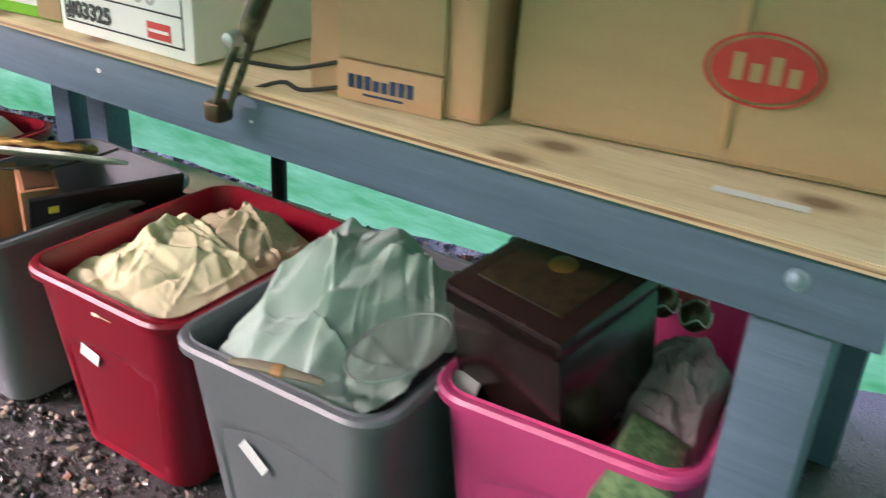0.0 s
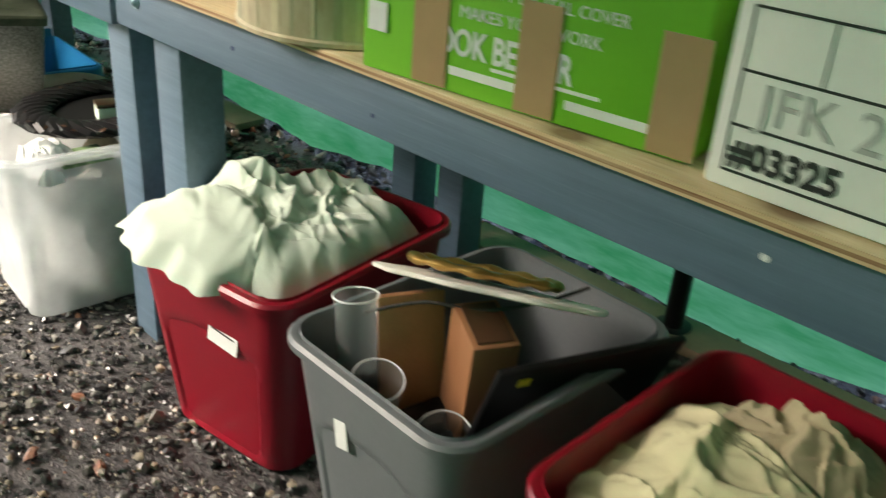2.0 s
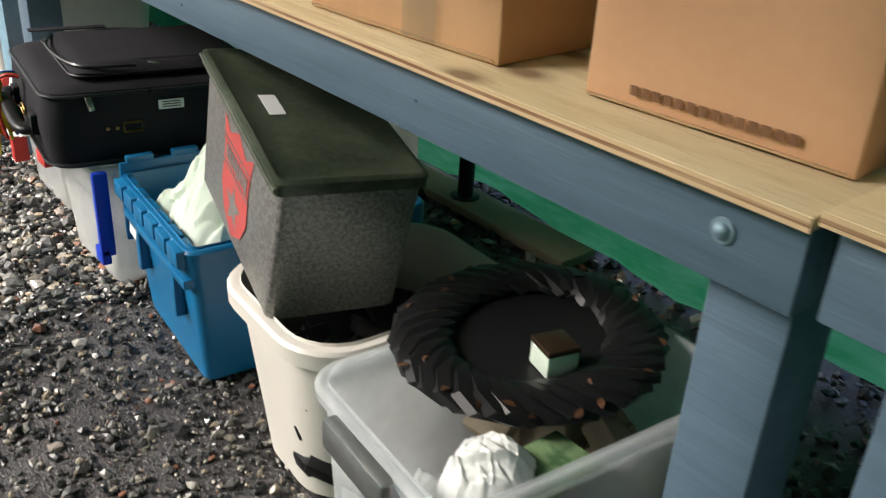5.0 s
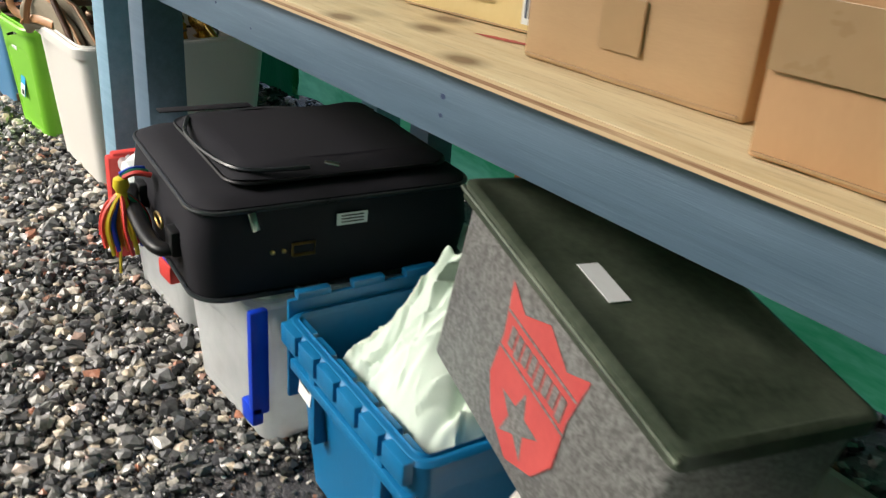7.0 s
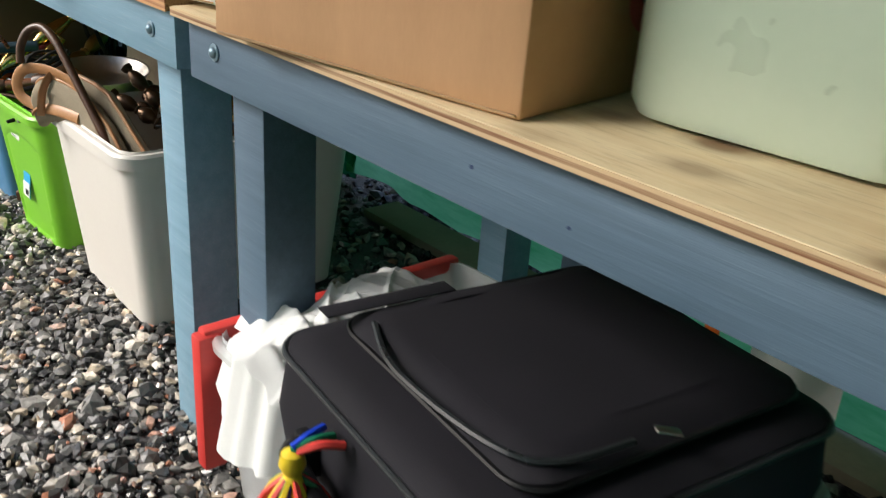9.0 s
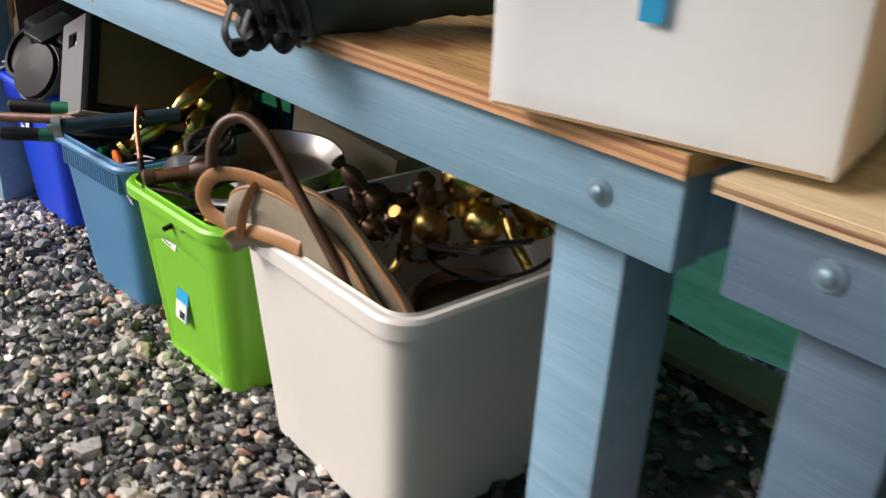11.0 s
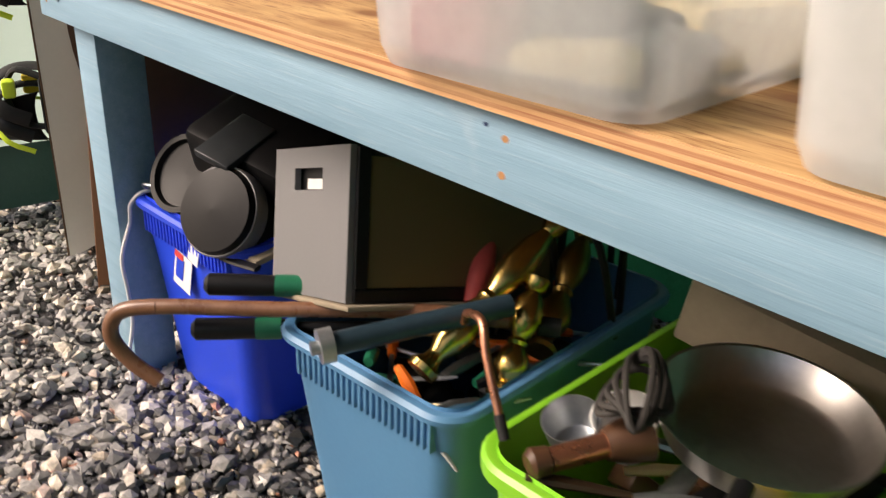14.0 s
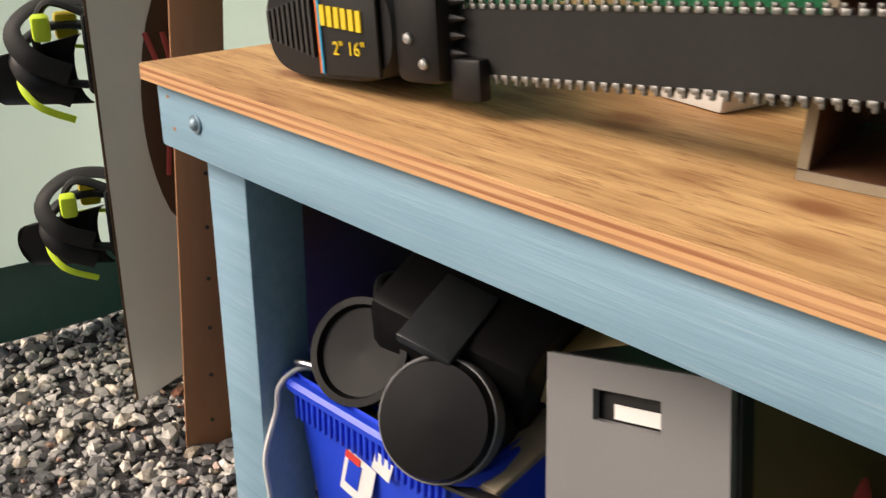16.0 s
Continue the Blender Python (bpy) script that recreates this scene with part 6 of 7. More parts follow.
part("tray_band", tube(smooth_path([(-0.05, 0.18, 0.02), (-0.07, 0.1, 0.012), (-0.075, 0.0, 0.004), (-0.06, -0.09, 0.008)], 6), 0.009, 8, 0.5), M_BLACK, app4, "black rubber band")
cordp = thing("power_cord", "pale grey power cord hanging out of the tote", "power cord", 0, 0, 0)
part("cord_line", tube(smooth_path([(1.05, 7.06, 0.385), (1.01, 7.08, 0.397), (0.982, 7.092, 0.375), (0.976, 7.095, 0.335), (0.953, 7.096, 0.268), (0.956, 7.096, 0.20), (0.957, 7.095, 0.128), (0.94, 7.09, 0.06), (0.935, 7.08, 0.01)], 8), 0.004, 7), M_WHITEP, cordp)
wire = thing("wire_loop", "bent grey wire loops at the tote rim", "wire", 1.035, 7.07, 0.385)
part("loop", tube(smooth_path([(0, 0, 0), (-0.03, 0.01, 0.025), (-0.02, -0.035, 0.03), (0.01, -0.06, 0.01), (-0.02, -0.08, 0.0)], 6), 0.004, 7), M_STEEL, wire)

# pan, cups and tools in the lime tote
pan = thing("frying_pan", "worn aluminium frying pan resting in the lime tote", "frying pan", 1.195, 5.915, 0.398, 30, ry=-4, rx=3)
pan.scale = (0.97, 0.97, 0.95)
part("pan_body", lathe([(0.001, 0.004), (0.092, 0.004), (0.108, 0.012), (0.128, 0.05), (0.132, 0.051), (0.130, 0.046), (0.112, 0.008), (0.095, 0.0), (0.001, 0.0)], 48), M_ALU, pan)
part("pan_handle", tube(smooth_path([(-0.13, 0.02, 0.045), (-0.17, 0.03, 0.05), (-0.25, 0.05, 0.048)], 5), 0.011, 10, 0.6), M_BLACK, pan)
lamp_ = thing("copper_mallet", "copper and black handled utensil across the rim", "utensil", 0, 0, 0)
part("copper_sleeve", tube([(0.995, 6.05, 0.393), (1.055, 6.022, 0.40)], 0.0145, 14), M_COPPER, lamp_, "worn copper sleeve")
part("dark_knob", tube([(0.972, 6.062, 0.39), (0.978, 6.06, 0.391), (0.994, 6.051, 0.393)], [0.012, 0.018, 0.016], 14), M_DKWOOD, lamp_)
part("cup_end", tube([(1.055, 6.022, 0.40), (1.075, 6.012, 0.402), (1.10, 6.0, 0.405)], [0.018, 0.026, 0.03], 18), M_DKWOOD, lamp_)
for i, (x, y, z, r_, mt) in enumerate(((1.075, 6.075, 0.36, 0.036, M_STEEL), (1.115, 6.03, 0.37, 0.04, M_WHITEP))):
    t = thing("cup", "small round metal cup in the lime tote", "cup", x, y, z, 0, "cups in the lime tote", ry=-20)
    part("cup_body", lathe([(0.001, 0.0), (r_ * 0.8, 0.0), (r_, 0.05), (r_ * 0.96, 0.05), (r_ * 0.75, 0.005), (0.001, 0.005)], 26), mt, t)
coil = thing("cable_coil", "black cable coil lying on the pan", "cable", 1.10, 6.02, 0.445)
for k in range(5):
    part("loop", tube([(0.05 * math.cos(a) * (1 + 0.1 * k), 0.036 * math.sin(a + 0.3 * k) * (1 + 0.08 * k), 0.006 * k + 0.012 * math.sin(2 * a + k)) for a in [2 * math.pi * j / 30 for j in range(31)]], 0.0042, 7), M_ROPE, coil)
rng = random.Random(77)
for i in range(16):
    x, y = rng.uniform(1.03, 1.36), rng.uniform(5.81, 6.0)
    t = thing("kitchen_utensil", "loose kitchen utensil in the lime tote", "utensil", x, y, 0.325 + 0.012 * (i % 4), rng.uniform(-70, 70), "utensils in the lime tote", ry=rng.uniform(-12, 12))
    mt = (M_YELLOW, M_STEEL, M_BLACK, M_BRONZE, M_YELLOWB, M_BLACK)[i % 6]
    part("utensil_handle", tube([(-0.10, 0, 0), (-0.06, 0, 0.002), (0.02, 0, 0)], [0.006, 0.0095, 0.005], 8, 0.7), mt, t)
    part("utensil_head", tube([(0.02, 0, 0), (0.05, 0, 0), (0.10, 0, 0.004)], [0.004, 0.015, 0.013], 10, 0.35), M_STEEL if i % 2 else M_BLACK, t)
tray2 = thing("wooden_tray", "grey wooden tray edge at the back of the tote", "tray", 1.42, 5.98, 0.35, 10, rx=10)
part("tray_board", box((-0.04, -0.15, 0), (0.06, 0.17, 0.10), 0.006), M_PARTICLE, tray2)

# canvas bag, bronze and brass in the cream tote
bag = thing("canvas_bag", "slumped khaki canvas bag with tan leather piping and strap", "bag", 1.0, 5.54, 0.435)
for k, (dx, dz, name) in enumerate(((0.0, 0.0, "bag_body"), (0.040, 0.008, "folded_side"))):
    line = smooth_path([(dx - 0.032, 0.135, -0.02 + dz), (dx - 0.026, 0.11, 0.015 + dz), (dx - 0.004, 0.06, 0.022 + dz), (dx + 0.024, -0.02, 0.0 + dz), (dx + 0.042, -0.11, -0.062 + dz), (dx + 0.054, -0.18, -0.125 + dz)], 9)
    n_ = len(line) - 1
    rings, top, low = [], [], []
    for i, p in enumerate(line):
        w = min(1, 0.25 + 6.0 * i / n_)
        h_b, t_b = 0.052 * w, 0.021 * w
        fold = 0.006 * fbm(p.y * 2, k + 3.0, 1.0, 9.0)
        rings.append([(p.x + fold + t_b * math.copysign(abs(math.cos(a)) ** 0.8, math.cos(a)) * (1 + 0.25 * fbm(p.y * 1.3, math.sin(a), k + 1.0, 8.0)), p.y, p.z + h_b * math.sin(a)) for a in [2 * math.pi * q / 28 for q in range(28)]])
        top.append(Vector((p.x + fold - 0.25 * t_b, p.y, p.z + h_b * 0.985)))
        low.append(Vector((p.x + fold - 1.02 * t_b, p.y, p.z - 0.3 * h_b)))
    b_ = part(name, loft(rings, True, True), M_CANVAS, bag)
    part("piping", tube(top, 0.0042, 8), M_LEATHER, b_, "tan leather piping")
    if k == 0:
        part("piping", tube(low[4:30], 0.0038, 8), M_LEATHER, b_, "tan leather piping")
part("leather_patch", tube(smooth_path([(-0.048, 0.085, -0.01), (-0.040, 0.08, 0.045), (-0.018, 0.075, 0.083), (0.02, 0.07, 0.092), (0.045, 0.06, 0.07)], 6), 0.009, 10, 0.3, (0, 1, 0)), M_LEATHER, bag, "tan leather band")
part("carry_strap", tube(smooth_path([(0.012, 0.0, 0.062), (-0.005, 0.04, 0.085), (-0.03, 0.10, 0.092), (-0.056, 0.148, 0.082), (-0.07, 0.162, 0.05), (-0.064, 0.15, 0.018), (-0.042, 0.11, 0.004), (-0.024, 0.05, 0.008), (0.0, -0.02, 0.004)], 7), 0.0125, 10, 0.26, (1, 0, 0)), M_LEATHER, bag, "curved tan leather strap")
part("zip", tube(smooth_path([(0.012, 0.07, 0.072), (0.016, 0.0, 0.052), (0.036, -0.09, -0.012), (0.05, -0.15, -0.066)], 6), 0.004, 6), M_BLACK, bag, "dark zip")
rng = random.Random(91)
for i in range(10):
    x, y = rng.uniform(1.18, 1.36), rng.uniform(5.52, 5.66)
    b = (x, y, 0.36 + rng.uniform(0, 0.05))
    tdir = Vector((rng.uniform(-1, 1), rng.uniform(-1, 1), rng.uniform(-0.2, 0.7))).normalized() * rng.uniform(0.10, 0.15)
    turned("bronze_finial", "dark bronze turned finial in the cream tote", "finial", M_BRONZE, [(r_ * 0.75, z) for r_, z in STICK], b, tuple(Vector(b) + tdir), "bronze finials")
for x, y, z, r_, mt in ((1.345, 5.52, 0.485, 0.05, M_BRASS), (1.43, 5.435, 0.452, 0.047, M_BRASS), (1.345, 5.475, 0.42, 0.04, M_BRASS), (1.27, 5.535, 0.41, 0.03, M_BRASSD)):
    t = thing("brass_ball", "polished brass ball finial in the cream tote", "brass ornament", x, y, z, 0, "brass ornaments")
    part("ball", lathe([(0.001, -r_)] + [(r_ * math.cos(a), r_ * math.sin(a)) for a in [radians(-80 + 10 * k) for k in range(17)]] + [(r_ * 0.35, r_ * 1.02), (r_ * 0.4, r_ * 1.25), (0.001, r_ * 1.3)], 28), mt, t)
    part("collar", lathe([(r_ * 0.5, -r_ * 1.35), (r_ * 0.75, -r_ * 1.2), (r_ * 0.45, -r_ * 1.05), (r_ * 0.6, -r_ * 0.8)], 24), mt, t)
for k, (x, y) in enumerate(((1.36, 5.43), (1.42, 5.385), (1.30, 5.60), (1.22, 5.57))):
    t = thing("brass_bracket", "curved brass lamp arm in the cream tote", "brass ornament", x, y, 0.36, 40 * k, "brass ornaments")
    part("arm", tube(smooth_path([(0, 0, 0.075), (-0.01, -0.03, 0.045), (0.0, -0.06, 0.0), (0.01, -0.045, -0.05), (0.03, -0.02, -0.07)], 7), [0.012 - 0.00015 * j for j in range(29)], 12), M_BRASSD if k > 1 else M_BRASS, t)
drum_ = thing("brass_drum", "dull brass cylinder with a price sticker, in the tote", "brass vessel", 1.30, 5.46, 0.05, 20, ry=-8, rx=6)
part("vessel", lathe([(0.001, 0.0), (0.11, 0.0), (0.115, 0.01), (0.105, 0.24), (0.112, 0.25), (0.102, 0.255), (0.095, 0.235), (0.001, 0.23)], 40), M_BRONZE, drum_)
sticker(drum_, -0.04, -0.03, 0.258, 0.05, 0.025, None, 10, 2, 85)
for k in range(3):
    t = thing("dark_strap", "black flat metal strap in the cream tote", "metal strap", 1.20 + 0.04 * k, 5.47 - 0.02 * k, 0.40, 50 + 35 * k, "metal straps", ry=18)
    part("strap", box((-0.11, -0.012, 0), (0.11, 0.012, 0.006), 0.002), M_BLACK, t)
hoop = thing("black_hoop", "thin black hoop inside the cream tote", "hoop", 1.36, 5.46, 0.385, 0, ry=-12)
part("ring", tube([(0.12 * math.cos(a), 0.12 * math.sin(a), 0) for a in [2 * math.pi * j / 40 for j in range(41)]], 0.004, 8), M_BLACK, hoop)


# ---- things on the end table ----
def drawer_bin(x, y, w, d, h, label, mt, rz=0):
    t = thing("clear_bin", label, "storage bin", x, y, 0.8175, rz, "clear bins on the table")
    loops_o = [rrect(0, 0, d / 2 - i, w / 2 - i, 0.035, z, 6, 5) for i, z in ((0.03, 0.0), (0.018, 0.003), (0.012, 0.02), (0.0, h))]
    loops_i = [rrect(0, 0, d / 2 - i - 0.004, w / 2 - i - 0.004, 0.033, z, 6, 5) for i, z in ((0.0, h), (0.012, 0.022), (0.03, 0.006))]
    part("shell", loft(loops_o + loops_i, True, True), mt, t)
    part("rim", loft([rrect(0, 0, d / 2 + a, w / 2 + a, 0.037, h + b, 6, 5) for a, b in ((-0.002, -0.012), (0.008, -0.012), (0.009, 0.0), (0.0, 0.004), (-0.004, 0.0))]), mt, t)
    return t


d1 = drawer_bin(1.06, 5.655, 0.335, 0.36, 0.19, "frosted plastic bin with a cream round object inside", M_CLEAR2)
t = thing("round_dish", "cream round dish inside the frosted bin", "dish", 0.898, 5.625, 0.885, 0, ry=92)
part("dish", lathe([(0.001, 0.0), (0.05, 0.0), (0.066, 0.012), (0.064, 0.016), (0.048, 0.006), (0.001, 0.006)], 32), M_YELLOWB, t)
part("dark_emblem", box((-0.022, -0.03, -0.003), (0.022, 0.03, -0.0005), 0.001), M_BRONZE, t, "dark emblem")
for yy in (-0.11, 0.02):
    part("vertical_rib", box((-0.183, yy - 0.004, 0.02), (-0.172, yy + 0.004, 0.18), 0.003), M_CLEAR2, d1)
d2 = drawer_bin(1.05, 6.07, 0.33, 0.37, 0.165, "clear plastic bin of wooden blocks and a pink box", M_CLEAR, 3)
for i, (x, y, z, sx, sy, sz, mt) in enumerate(((0.94, 6.15, 0.825, 0.03, 0.05, 0.06, M_REDW), (0.95, 6.05, 0.83, 0.03, 0.03, 0.025, M_YELLOWB), (0.945, 5.985, 0.835, 0.03, 0.025, 0.03, M_YELLOWB), (1.04, 6.08, 0.825, 0.05, 0.07, 0.05, M_BLACK), (1.13, 6.0, 0.825, 0.05, 0.06, 0.06, M_YELLOWB), (0.98, 5.955, 0.825, 0.03, 0.03, 0.05, M_SILVER))):
    t = thing("wooden_block", "small block lying inside the clear bin", "block", x, y, z, 17 * i, "blocks in the clear bin")
    part("block", box((-sx, -sy, 0), (sx, sy, sz), 0.006), mt, t)
# Dark boards paint the cubby's inner shade; pale strips paint its lit front.
cub = thing("wooden_cubby", "small wooden cubby shelf standing on plywood, shade put into its dark boards", "shelf box", 1.089, 6.467, 0.8175, 8)
for lo, hi in (((0, -0.275, 0), (0.2, 0.0, 0.010)), ((0, -0.010, 0.0105), (0.2, 0.0, 0.235)), ((0, -0.100, 0.0105), (0.2, -0.090, 0.235)), ((0, -0.188, 0.0105), (0.2, -0.178, 0.235)), ((0, -0.275, 0.0105), (0.2, -0.265, 0.235)), ((0, -0.275, 0.2355), (0.2, 0.0, 0.246))):
    bd = part("board", box(lo, hi, 0.001), M_DKWOOD, cub)
    part("lit_edge", box((-0.0016, lo[1] + 0.0006, lo[2] + 0.0006), (-0.0002, hi[1] - 0.0006, hi[2] - 0.0006)), M_PARTICLE, bd, "front edge, kept pale as the side that catches light", smooth=False)
part("back_board", box((0.1905, -0.2645, 0.0105), (0.199, -0.0105, 0.2345)), M_DKWOOD, cub)
cam_ = thing("white_gadget", "white plastic box with a round lens on the table", "gadget", 1.27, 6.66, 0.8175, -12)
part("housing", box((-0.03, -0.055, 0), (0.05, 0.045, 0.065), 0.008), M_WHITEP, cam_)
part("lens", disc(0.017, 0, 0.008, 24, Matrix.Translation((-0.03, 0.005, 0.035)) @ FRONT), M_BLACK, cam_)
blk = thing("dark_case_box", "black plastic case lying at the back of the table", "case", 1.42, 6.75, 0.8175, 8)
part("case_shell", box((-0.10, -0.16, 0), (0.10, 0.16, 0.055), 0.012), M_BLACK, blk)
tp = thing("white_tray", "low white tray at the back of the table", "tray", 1.45, 6.33, 0.8175, 0)
part("tray_shell", box((-0.12, -0.09, 0), (0.12, 0.10, 0.05), 0.01), M_WHITEP, tp)

# black and green bag drooping over the edge
gb = thing("sports_bag", "black and dark green golf bag drooping over the table edge", "sports bag", 0.815, 5.40, 0.893, -36, ry=-5)
gb.scale = (0.9, 0.82, 0.82)
# Grey streaks in the black put silvery reflections into the colour.
M_VINYL = surface("creased_vinyl_painted_sheen", (0.006, 0.006, 0.007), (0.10, 0.105, 0.11), 0.3, 0, 16, 90, 0.5, 0.004, (1, 1, 0.3), spread=0.16)


def sack(f0, f1, n, grow, wrinkle, seed):
    """A stretch of the bag's skin: a domed end that opens into a soft tube."""
    loops = []
    for i in range(n):
        f = f0 + (f1 - f0) * i / (n - 1)
        k = math.sqrt(max(0.02, 1 - (1 - min(1, f / 0.22)) ** 2)) * grow
        ring = []
        for q in range(40):
            a = 2 * math.pi * q / 40
            w = 1 + wrinkle * fbm(math.cos(a) * 1.4, math.sin(a) * 1.4, 5 * f + seed, 4.2) + 0.25 * wrinkle * math.sin(26 * f + 3 * a)
            ring.append((0.44 * f, 0.086 * k * w * math.cos(a), 0.097 * k * w * math.sin(a) - 0.02 * math.sin(math.pi * min(1, f * 1.5)) * (math.sin(a) < 0)))
        loops.append(ring)
    return loft(loops, True, True)


part("bag_body", sack(0.08, 1.0, 24, 1.0, 0.06, 2), M_DKGRN, gb)
part("bag_end", sack(0.0, 0.24, 24, 1.06, 0.16, 7), M_VINYL, gb, "creased black vinyl end, silvery sheen put into its colour")
for k, f in enumerate((0.12, 0.19, 0.25)):
    q_ = 0.105 + 0.002 * k
    part("piping", tube([(0.44 * f + 0.012 * math.sin(2 * a), q_ * 0.88 * math.cos(a), q_ * math.sin(a) - 0.012) for a in [2 * math.pi * j / 40 for j in range(41)]], 0.0042, 8), M_PIPING, gb, "glossy black piping")
for k, (dx, dy, ln) in enumerate(((0.03, -0.045, 0.022), (0.055, -0.06, 0.012), (0.085, -0.05, 0.02), (0.04, 0.01, 0.018))):
    part("strap", tube(smooth_path([(dx, dy, -0.06), (dx - 0.012, dy - 0.02, -0.095), (dx + 0.004, dy - 0.028, -0.10 - ln), (dx + 0.022, dy - 0.012, -0.085 - ln * 0.6), (dx + 0.02, dy, -0.075)], 6), 0.006, 8, 0.3), M_BLACK, gb, "black webbing strap")
    part("buckle", box((-0.011, -0.013, -0.006), (0.011, 0.013, 0.006), 0.003, Matrix.Translation((dx + 0.002, dy - 0.026, -0.092 - ln * 0.8)) @ pose(0, 0, 0, 20 * k, 50 * k, 20)), M_BLACK, gb)
part("side_emblem", tube([(0.225 + 0.024 * math.cos(a), -0.0895 + 0.004 * abs(math.cos(a)), 0.02 + 0.022 * math.sin(a)) for a in [2 * math.pi * k / 30 for k in range(31)]], 0.0024, 6), M_SILVER, gb, "faded pale emblem")
for k in range(5):
    part("pale_letter_shape", box((0.262 + 0.026 * k, -0.0915, 0.004), (0.279 + 0.026 * k, -0.088, 0.034), 0.001), M_PUMP, gb)

# chainsaw
saw = thing("chainsaw", "black electric chainsaw with a yellow printed label", "chainsaw", 1.041, 6.925, 0.829, 2, rx=-6)
prof = []
for i in range(40):
    a = 2 * math.pi * i / 40
    c, s_ = math.cos(a), math.sin(a)
    prof.append((0.112 * math.copysign(abs(c) ** 0.55, c), 0.058 * math.copysign(abs(s_) ** 0.7, s_)))
def slab(x0, x1, sc0, shift=0.0):
    return loft([[(x, yy * sc + 0.045, zz * sc + 0.062) for yy, zz in prof] for x, sc in ((x0, sc0 - 0.06), (x0 + 0.008, sc0), (x1 - 0.008, sc0), (x1, sc0 - 0.06))], True, True)
part("motor_housing", slab(-0.045, 0.10, 1.0), M_BLACK, saw)
part("side_plate", box((-0.052, -0.045, 0.012), (-0.046, 0.05, 0.112), 0.003), M_RUBBER, saw, "matt black side plate")
for i in range(9):
    part("vent_slot", box((-0.051, 0.062 + 0.0095 * i, 0.03 + 0.0022 * i), (-0.0455, 0.0665 + 0.0095 * i, 0.098 - 0.0022 * i)), M_INK, saw)
part("orange_stripe", box((-0.0545, 0.046, 0.014), (-0.0525, 0.0485, 0.11)), M_ORANGEP, saw, smooth=False)
part("cyan_stripe", box((-0.0545, 0.0425, 0.014), (-0.0525, 0.0455, 0.11)), M_CYAN, saw, smooth=False)
for i in range(6):
    part("yellow_letter_shape", box((-0.0545, 0.034 - 0.0115 * i, 0.066 - 0.0012 * i), (-0.0525, 0.0425 - 0.0115 * i - 0.001, 0.088 - 0.0012 * i)), M_YELLOW, saw, smooth=False)
words("print", '2" 16"', 0.021, M_YELLOW, saw, Matrix.Translation((-0.053, 0.026, 0.035)) @ FRONT)
part("handle", tube(smooth_path([(0.02, 0.11, 0.09), (0.03, 0.10, 0.16), (0.03, 0.02, 0.19), (0.03, -0.06, 0.17), (0.03, -0.075, 0.10)], 6), 0.014, 12), M_BLACK, saw, "black loop handle")
part("gear_cover", box((-0.045, -0.125, 0.008), (0.03, -0.06, 0.122), 0.012), M_BLACK, saw)
for yy, zz in ((-0.075, 0.10), (-0.105, 0.03), (-0.085, 0.055)):
    part("screw", lathe([(0.001, 0.004), (0.005, 0.003), (0.006, 0)], 12, Matrix.Translation((-0.046, yy, zz)) @ FRONT), M_STEEL, saw)
part("bumper_spike", box((-0.03, -0.165, -0.008), (-0.012, -0.125, 0.035), 0.004, pose(0, 0, 0, 0, 0, 0)), M_BLACK, saw)
for i in range(6):
    part("spike_tooth", lathe([(0.007, 0), (0.001, 0.018)], 8, Matrix.Translation((-0.022, -0.124, 0.022 + 0.017 * i)) @ pose(0, 0, 0, 90)), M_BLACK, saw)
bar = [(-0.12, 0.018), (-0.12, 0.082), (-0.54, 0.080), (-0.57, 0.072), (-0.582, 0.050), (-0.57, 0.028), (-0.54, 0.020)]
bm = loft([[(x, y, z) for y, z in bar] for x in (-0.014, -0.008)], True, True)
gb_ = part("guide_bar", bm, M_SILVER, saw, "dark grey guide bar", smooth=False)
gb_.data.materials[0] = M_RUBBER
def along(pts, step):
    out = []
    for a, b in zip(pts, pts[1:]):
        a, b = Vector(a), Vector(b)
        n_ = max(1, int((b - a).length / step))
        out += [(a.lerp(b, k / n_), (b - a).normalized()) for k in range(n_)]
    return out
chain_pts = [(0, y, z) for y, z in [(-0.12, 0.0845), (-0.54, 0.0825), (-0.572, 0.074), (-0.585, 0.050), (-0.572, 0.026), (-0.54, 0.0175), (-0.12, 0.0155)]]
link = bmesh.new()
add_box(link, (-0.0045, -0.0044, -0.003), (0.0045, 0.0034, 0.0024), 0.001)
add_box(link, (-0.0042, -0.0008, 0.0014), (0.0012, 0.0036, 0.0062), 0.0006)
first = part("chain_link", link, M_CHAIN, saw)
lm = first.data
for i, (p, dvec) in enumerate(along(chain_pts, 0.0125)):
    q = first if i == 0 else new("chain_link", lm)
    q.parent = saw
    ang = math.degrees(math.atan2(dvec.z, dvec.y))
    q.matrix_local = Matrix.Translation((-0.011, p.y, p.z)) @ pose(0, 0, 0, ang + 180, 0, 0)

# snowboard leaning at the table end, with bindings
sn = thing("snowboard", "snowboard standing on edge beside the table, bindings on", "snowboard", 1.085, 7.80, 0.0, -20, rx=8)
out_l = []
for i in range(33):
    f = i / 32
    z = 1.5 * f
    w = 0.125 - 0.02 * math.sin(math.pi * f)
    if f < 0.26:
        w *= math.sqrt(max(0.0, 1 - (1 - f / 0.26) ** 2))
    if f > 0.91:
        w *= math.sqrt(max(0.0, 1 - (1 - (1 - f) / 0.09) ** 2))
    bend = 0.05 * max(0, (0.14 - f) / 0.14) ** 2 + 0.05 * max(0, (f - 0.86) / 0.14) ** 2
    out_l.append((max(w, 0.002), z, bend))
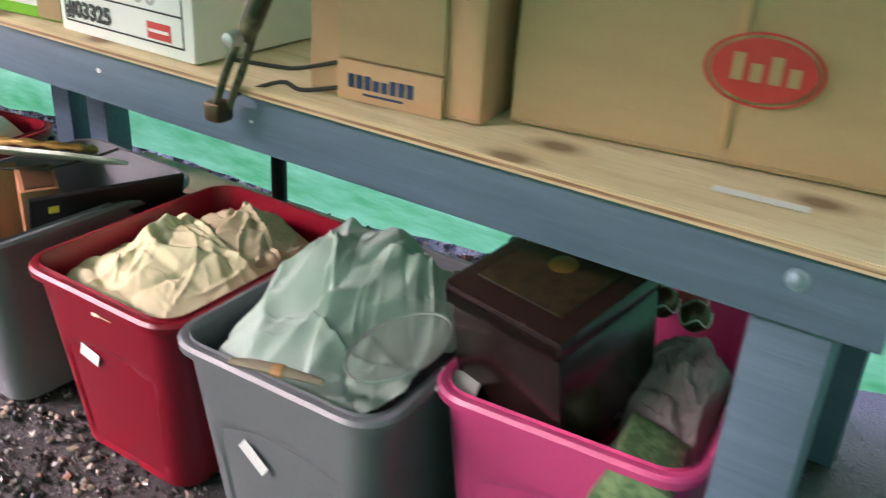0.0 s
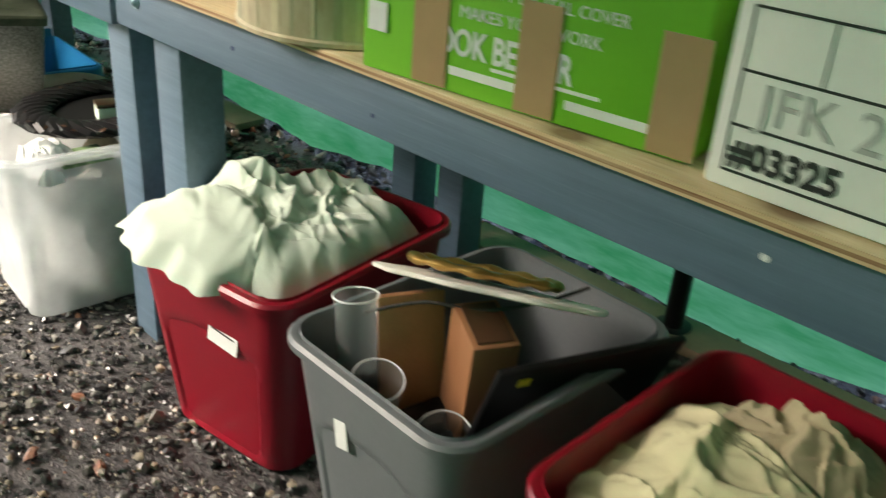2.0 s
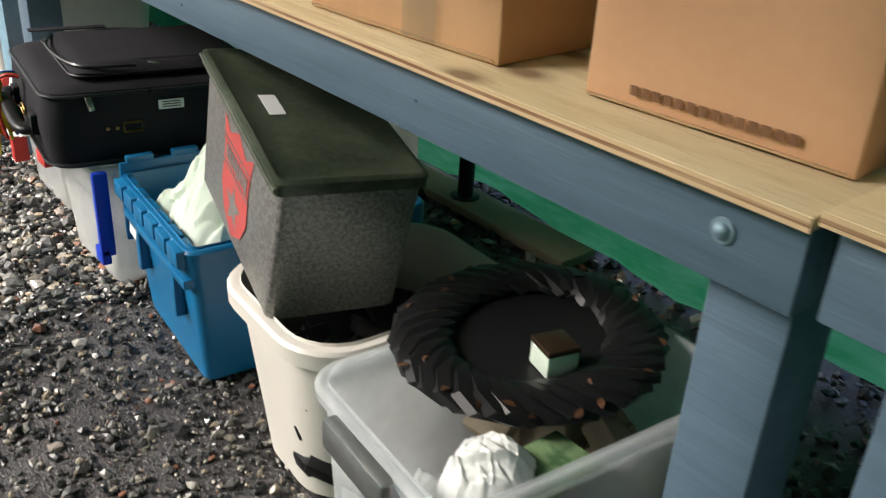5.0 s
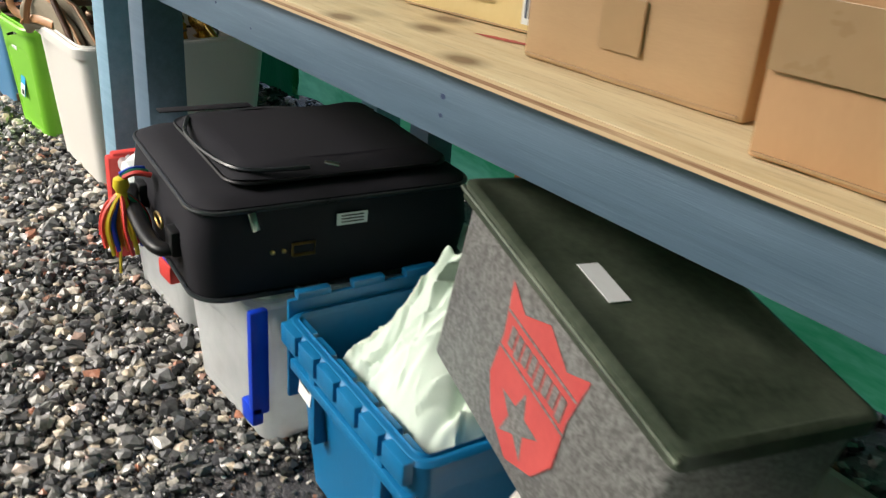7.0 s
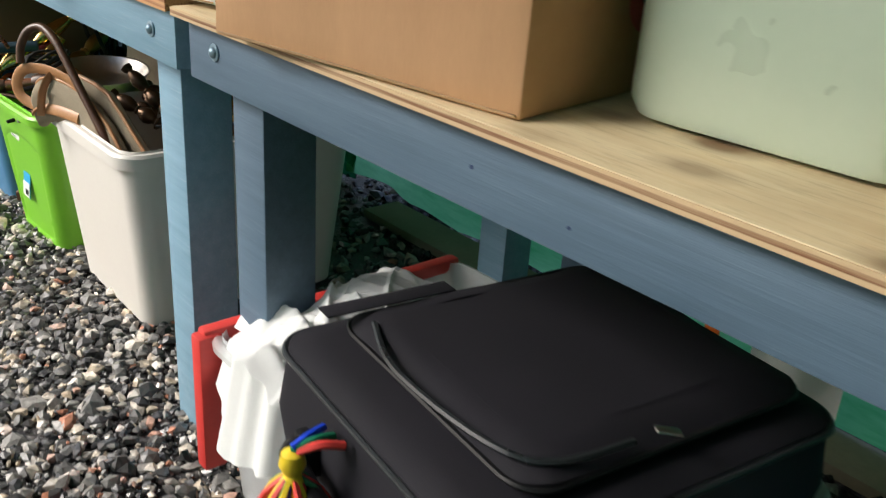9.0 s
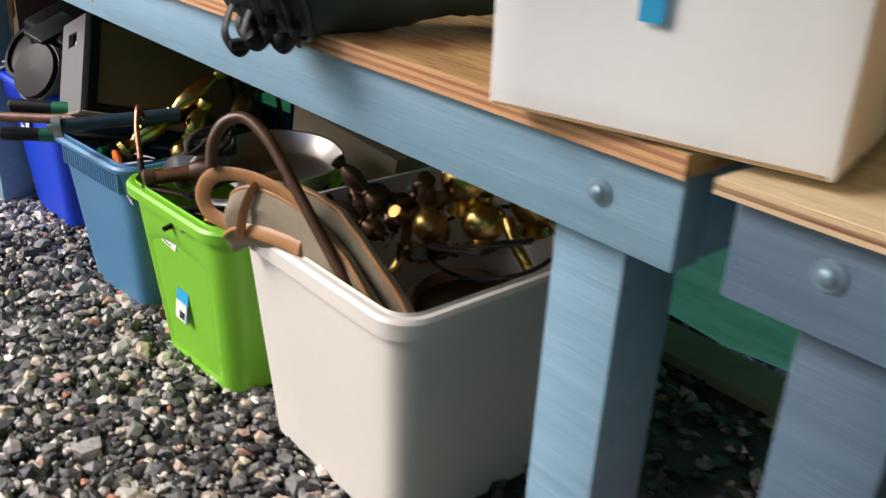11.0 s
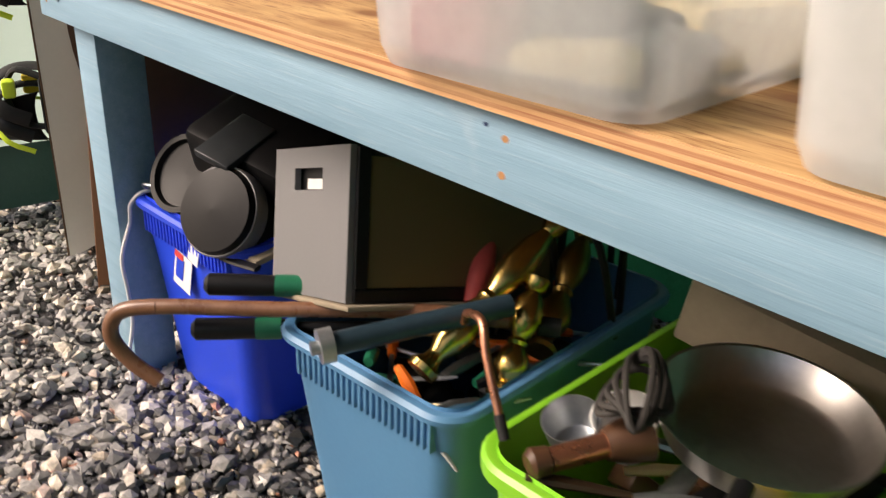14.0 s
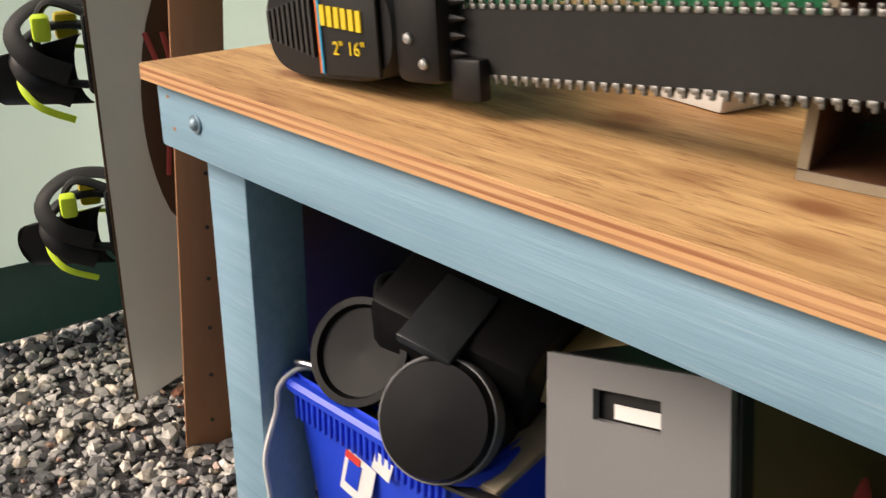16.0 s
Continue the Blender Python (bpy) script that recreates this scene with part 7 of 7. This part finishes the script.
rows = [[(2 * w, -b, z), (2 * w, 0.009 - b, z), (0.0, 0.009 - b, z), (0.0, -b, z)] for w, z, b in out_l]
part("board", loft(rows, True, True), M_BASE, sn)
part("edge_strip", tube([(0.0, 0.004 - b, z) for w, z, b in out_l], 0.0045, 6), M_BRONZE, sn, "dark metal edge")
bm = loft([[(0.135 + w * 0.62 * math.sin(math.pi * k / 12) ** 0.6, -0.0015, 0.38 + 0.5 * k / 12), (0.135 - w * 0.62 * math.sin(math.pi * k / 12) ** 0.6, -0.0015, 0.38 + 0.5 * k / 12)] for k in range(13) for w in (0.1,)], ring=False)
part("graphic_patch", bm, M_DKWOOD, sn, "dark oval graphic")
for k in range(3):
    part("graphic_stripe", tube(smooth_path([(0.09 + 0.03 * k, -0.003, 0.78), (0.12 + 0.02 * k, -0.003, 0.66), (0.11 + 0.025 * k, -0.003, 0.5)], 5), 0.005, 6, 0.3, (0, 1, 0)), M_REDW, sn, "faded red stripe")
for zb in (0.40, 0.74):
    b = part("binding", box((-0.01, 0.0095, zb - 0.075), (0.16, 0.035, zb + 0.075), 0.01), M_BLACK, sn, "black binding plate")
    rows = []
    for f in [k / 8 for k in range(9)]:
        rows.append([(-0.01 - 0.14 * f - 0.025 * math.sin(a), 0.03 + 0.05 * f + 0.02 * math.sin(a), zb - 0.03 + (0.065 - 0.02 * f) * math.cos(a) - 0.03 * f) for a in [math.pi * k / 10 for k in range(11)]])
    rows2 = [[(x + 0.008, y + 0.004, z) for x, y, z in r_] for r_ in rows]
    part("highback", loft([r_ + q_[::-1] for r_, q_ in zip(rows, rows2)], True, True), M_BLACK, b)
    for dz, r_, mt, nm in ((0.055, 0.02, M_RUBBER, "ankle strap"), (0.01, 0.017, M_BLACK, "toe strap"), (-0.03, 0.007, M_NEON, "neon yellow strap")):
        part("strap", tube(smooth_path([(0.06, 0.04, zb + dz), (0.0, 0.09, zb + dz + 0.02), (-0.07, 0.10, zb + dz + 0.015), (-0.12, 0.07, zb + dz - 0.02), (-0.10, 0.03, zb + dz - 0.06), (-0.04, 0.02, zb + dz - 0.09)], 6), r_, 8, 0.35), mt, b, nm)
    part("ratchet", box((-0.05, 0.10, zb + 0.0), (-0.01, 0.125, zb + 0.05), 0.008), M_YELLOW, b, "yellow ratchet")
    part("ratchet", box((-0.09, 0.0, zb + 0.03), (-0.06, 0.03, zb + 0.075), 0.008), M_NEON, b, "neon ratchet")
    part("heel_loop", tube(smooth_path([(0.0, 0.03, zb + 0.07), (-0.06, 0.05, zb + 0.085), (-0.085, 0.055, zb + 0.02), (-0.06, 0.05, zb - 0.05), (0.0, 0.03, zb - 0.06)], 6), 0.012, 8, 0.6), M_RUBBER, b)
wp = thing("wood_panel", "brown drilled wooden panel leaning at the table end", "wood panel", 1.052, 7.53, 0.0, -24, ry=3.5)
part("panel", box((0, 0, 0), (0.085, 0.018, 1.05), 0.002), M_BRNWOOD, wp)
for i in range(9):
    part("peg_hole", disc(0.004, 0, 0.001, 12, Matrix.Translation((0.05, -0.0008, 0.06 + 0.1 * i)) @ pose(0, 0, 0, 90)), M_INK, wp)
pb = thing("back_panel", "dark brown hardboard panel behind the end table's leg", "wood panel", 1.12, 7.30, 0.0, 0)
part("panel", box((0, 0, 0), (0.74, 0.012, 0.69), 0.002), M_DKWOOD, pb)

# planks and poles along the tarp
for k, (y0, y1) in enumerate(((0.6, 2.3), (3.4, 4.2), (4.95, 5.6))):
    t = thing("plank", "weathered plank holding down the tarp foot", "plank", 1.84, y0, 0.0, 0, "planks along the tarp")
    part("board", box((0, 0, 0), (0.13, y1 - y0, 0.028), 0.005), M_STONEP, t)
for y_ in (3.86, 1.62):
    t = thing("canopy_pole", "dark steel canopy pole with a foot plate", "pole", 1.90, y_, 0.028, 0, "canopy poles")
    part("pole", lathe([(0.001, 0.004), (0.024, 0.004), (0.024, 2.26), (0.001, 2.26)], 20), M_BLACK, t)
    part("foot_plate", disc(0.045, 0, 0.005, 20), M_BLACK, t)
rib = thing("orange_strap", "orange strap hanging against the tarp", "strap", 1.90, 4.42, 0.03)
part("webbing", box((0, -0.018, 0), (0.004, 0.018, 0.7), 0.001), M_ORANGEP, rib)
ws = thing("white_sheeting", "white plastic sheeting against the tarp", "plastic sheet", 1.93, 4.34, 0.02)
part("sheet", loft([[(0.015 * math.sin(9 * f + z), -0.2 * f, z) for f in [k / 16 for k in range(17)]] for z in (0.0, 0.12, 0.25, 0.4)], ring=False), M_WHITEC, ws)


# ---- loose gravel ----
pebbles("gravel", 24000, -0.2, 1.12, 0.9, 4.9, 0.003, 0.011, 1, "small dark wet gravel trodden into the aisle", M_WETSHADEGRAVEL)
pebbles("gravel", 700, -0.2, 1.1, 1.0, 4.6, 0.009, 0.019, 7, "scattered larger stones in the aisle", M_WETSHADEGRAVEL)
pebbles("gravel", 21000, 0.1, 1.10, 3.9, 7.0, 0.005, 0.018, 2, "grey crushed gravel beside the end table")
pebbles("gravel", 9500, 0.1, 1.35, 6.8, 8.7, 0.006, 0.019, 12, "pale dry gravel at the open end", M_DRYGRAVEL)
pebbles("gravel", 420, 0.15, 1.08, 4.2, 8.4, 0.014, 0.027, 13, "larger pale stones among the gravel", M_DRYGRAVEL)
# Shade beneath the tables is put into the stones' darker colour.
pebbles("gravel", 9000, 1.05, 2.1, 0.0, 8.7, 0.008, 0.024, 3, "gravel under the tables, its shade put into a darker colour", M_WETSHADEGRAVEL)
pebbles("gravel", 4000, -1.4, 0.15, 1.0, 8.7, 0.010, 0.024, 4, "scattered gravel along the aisle")
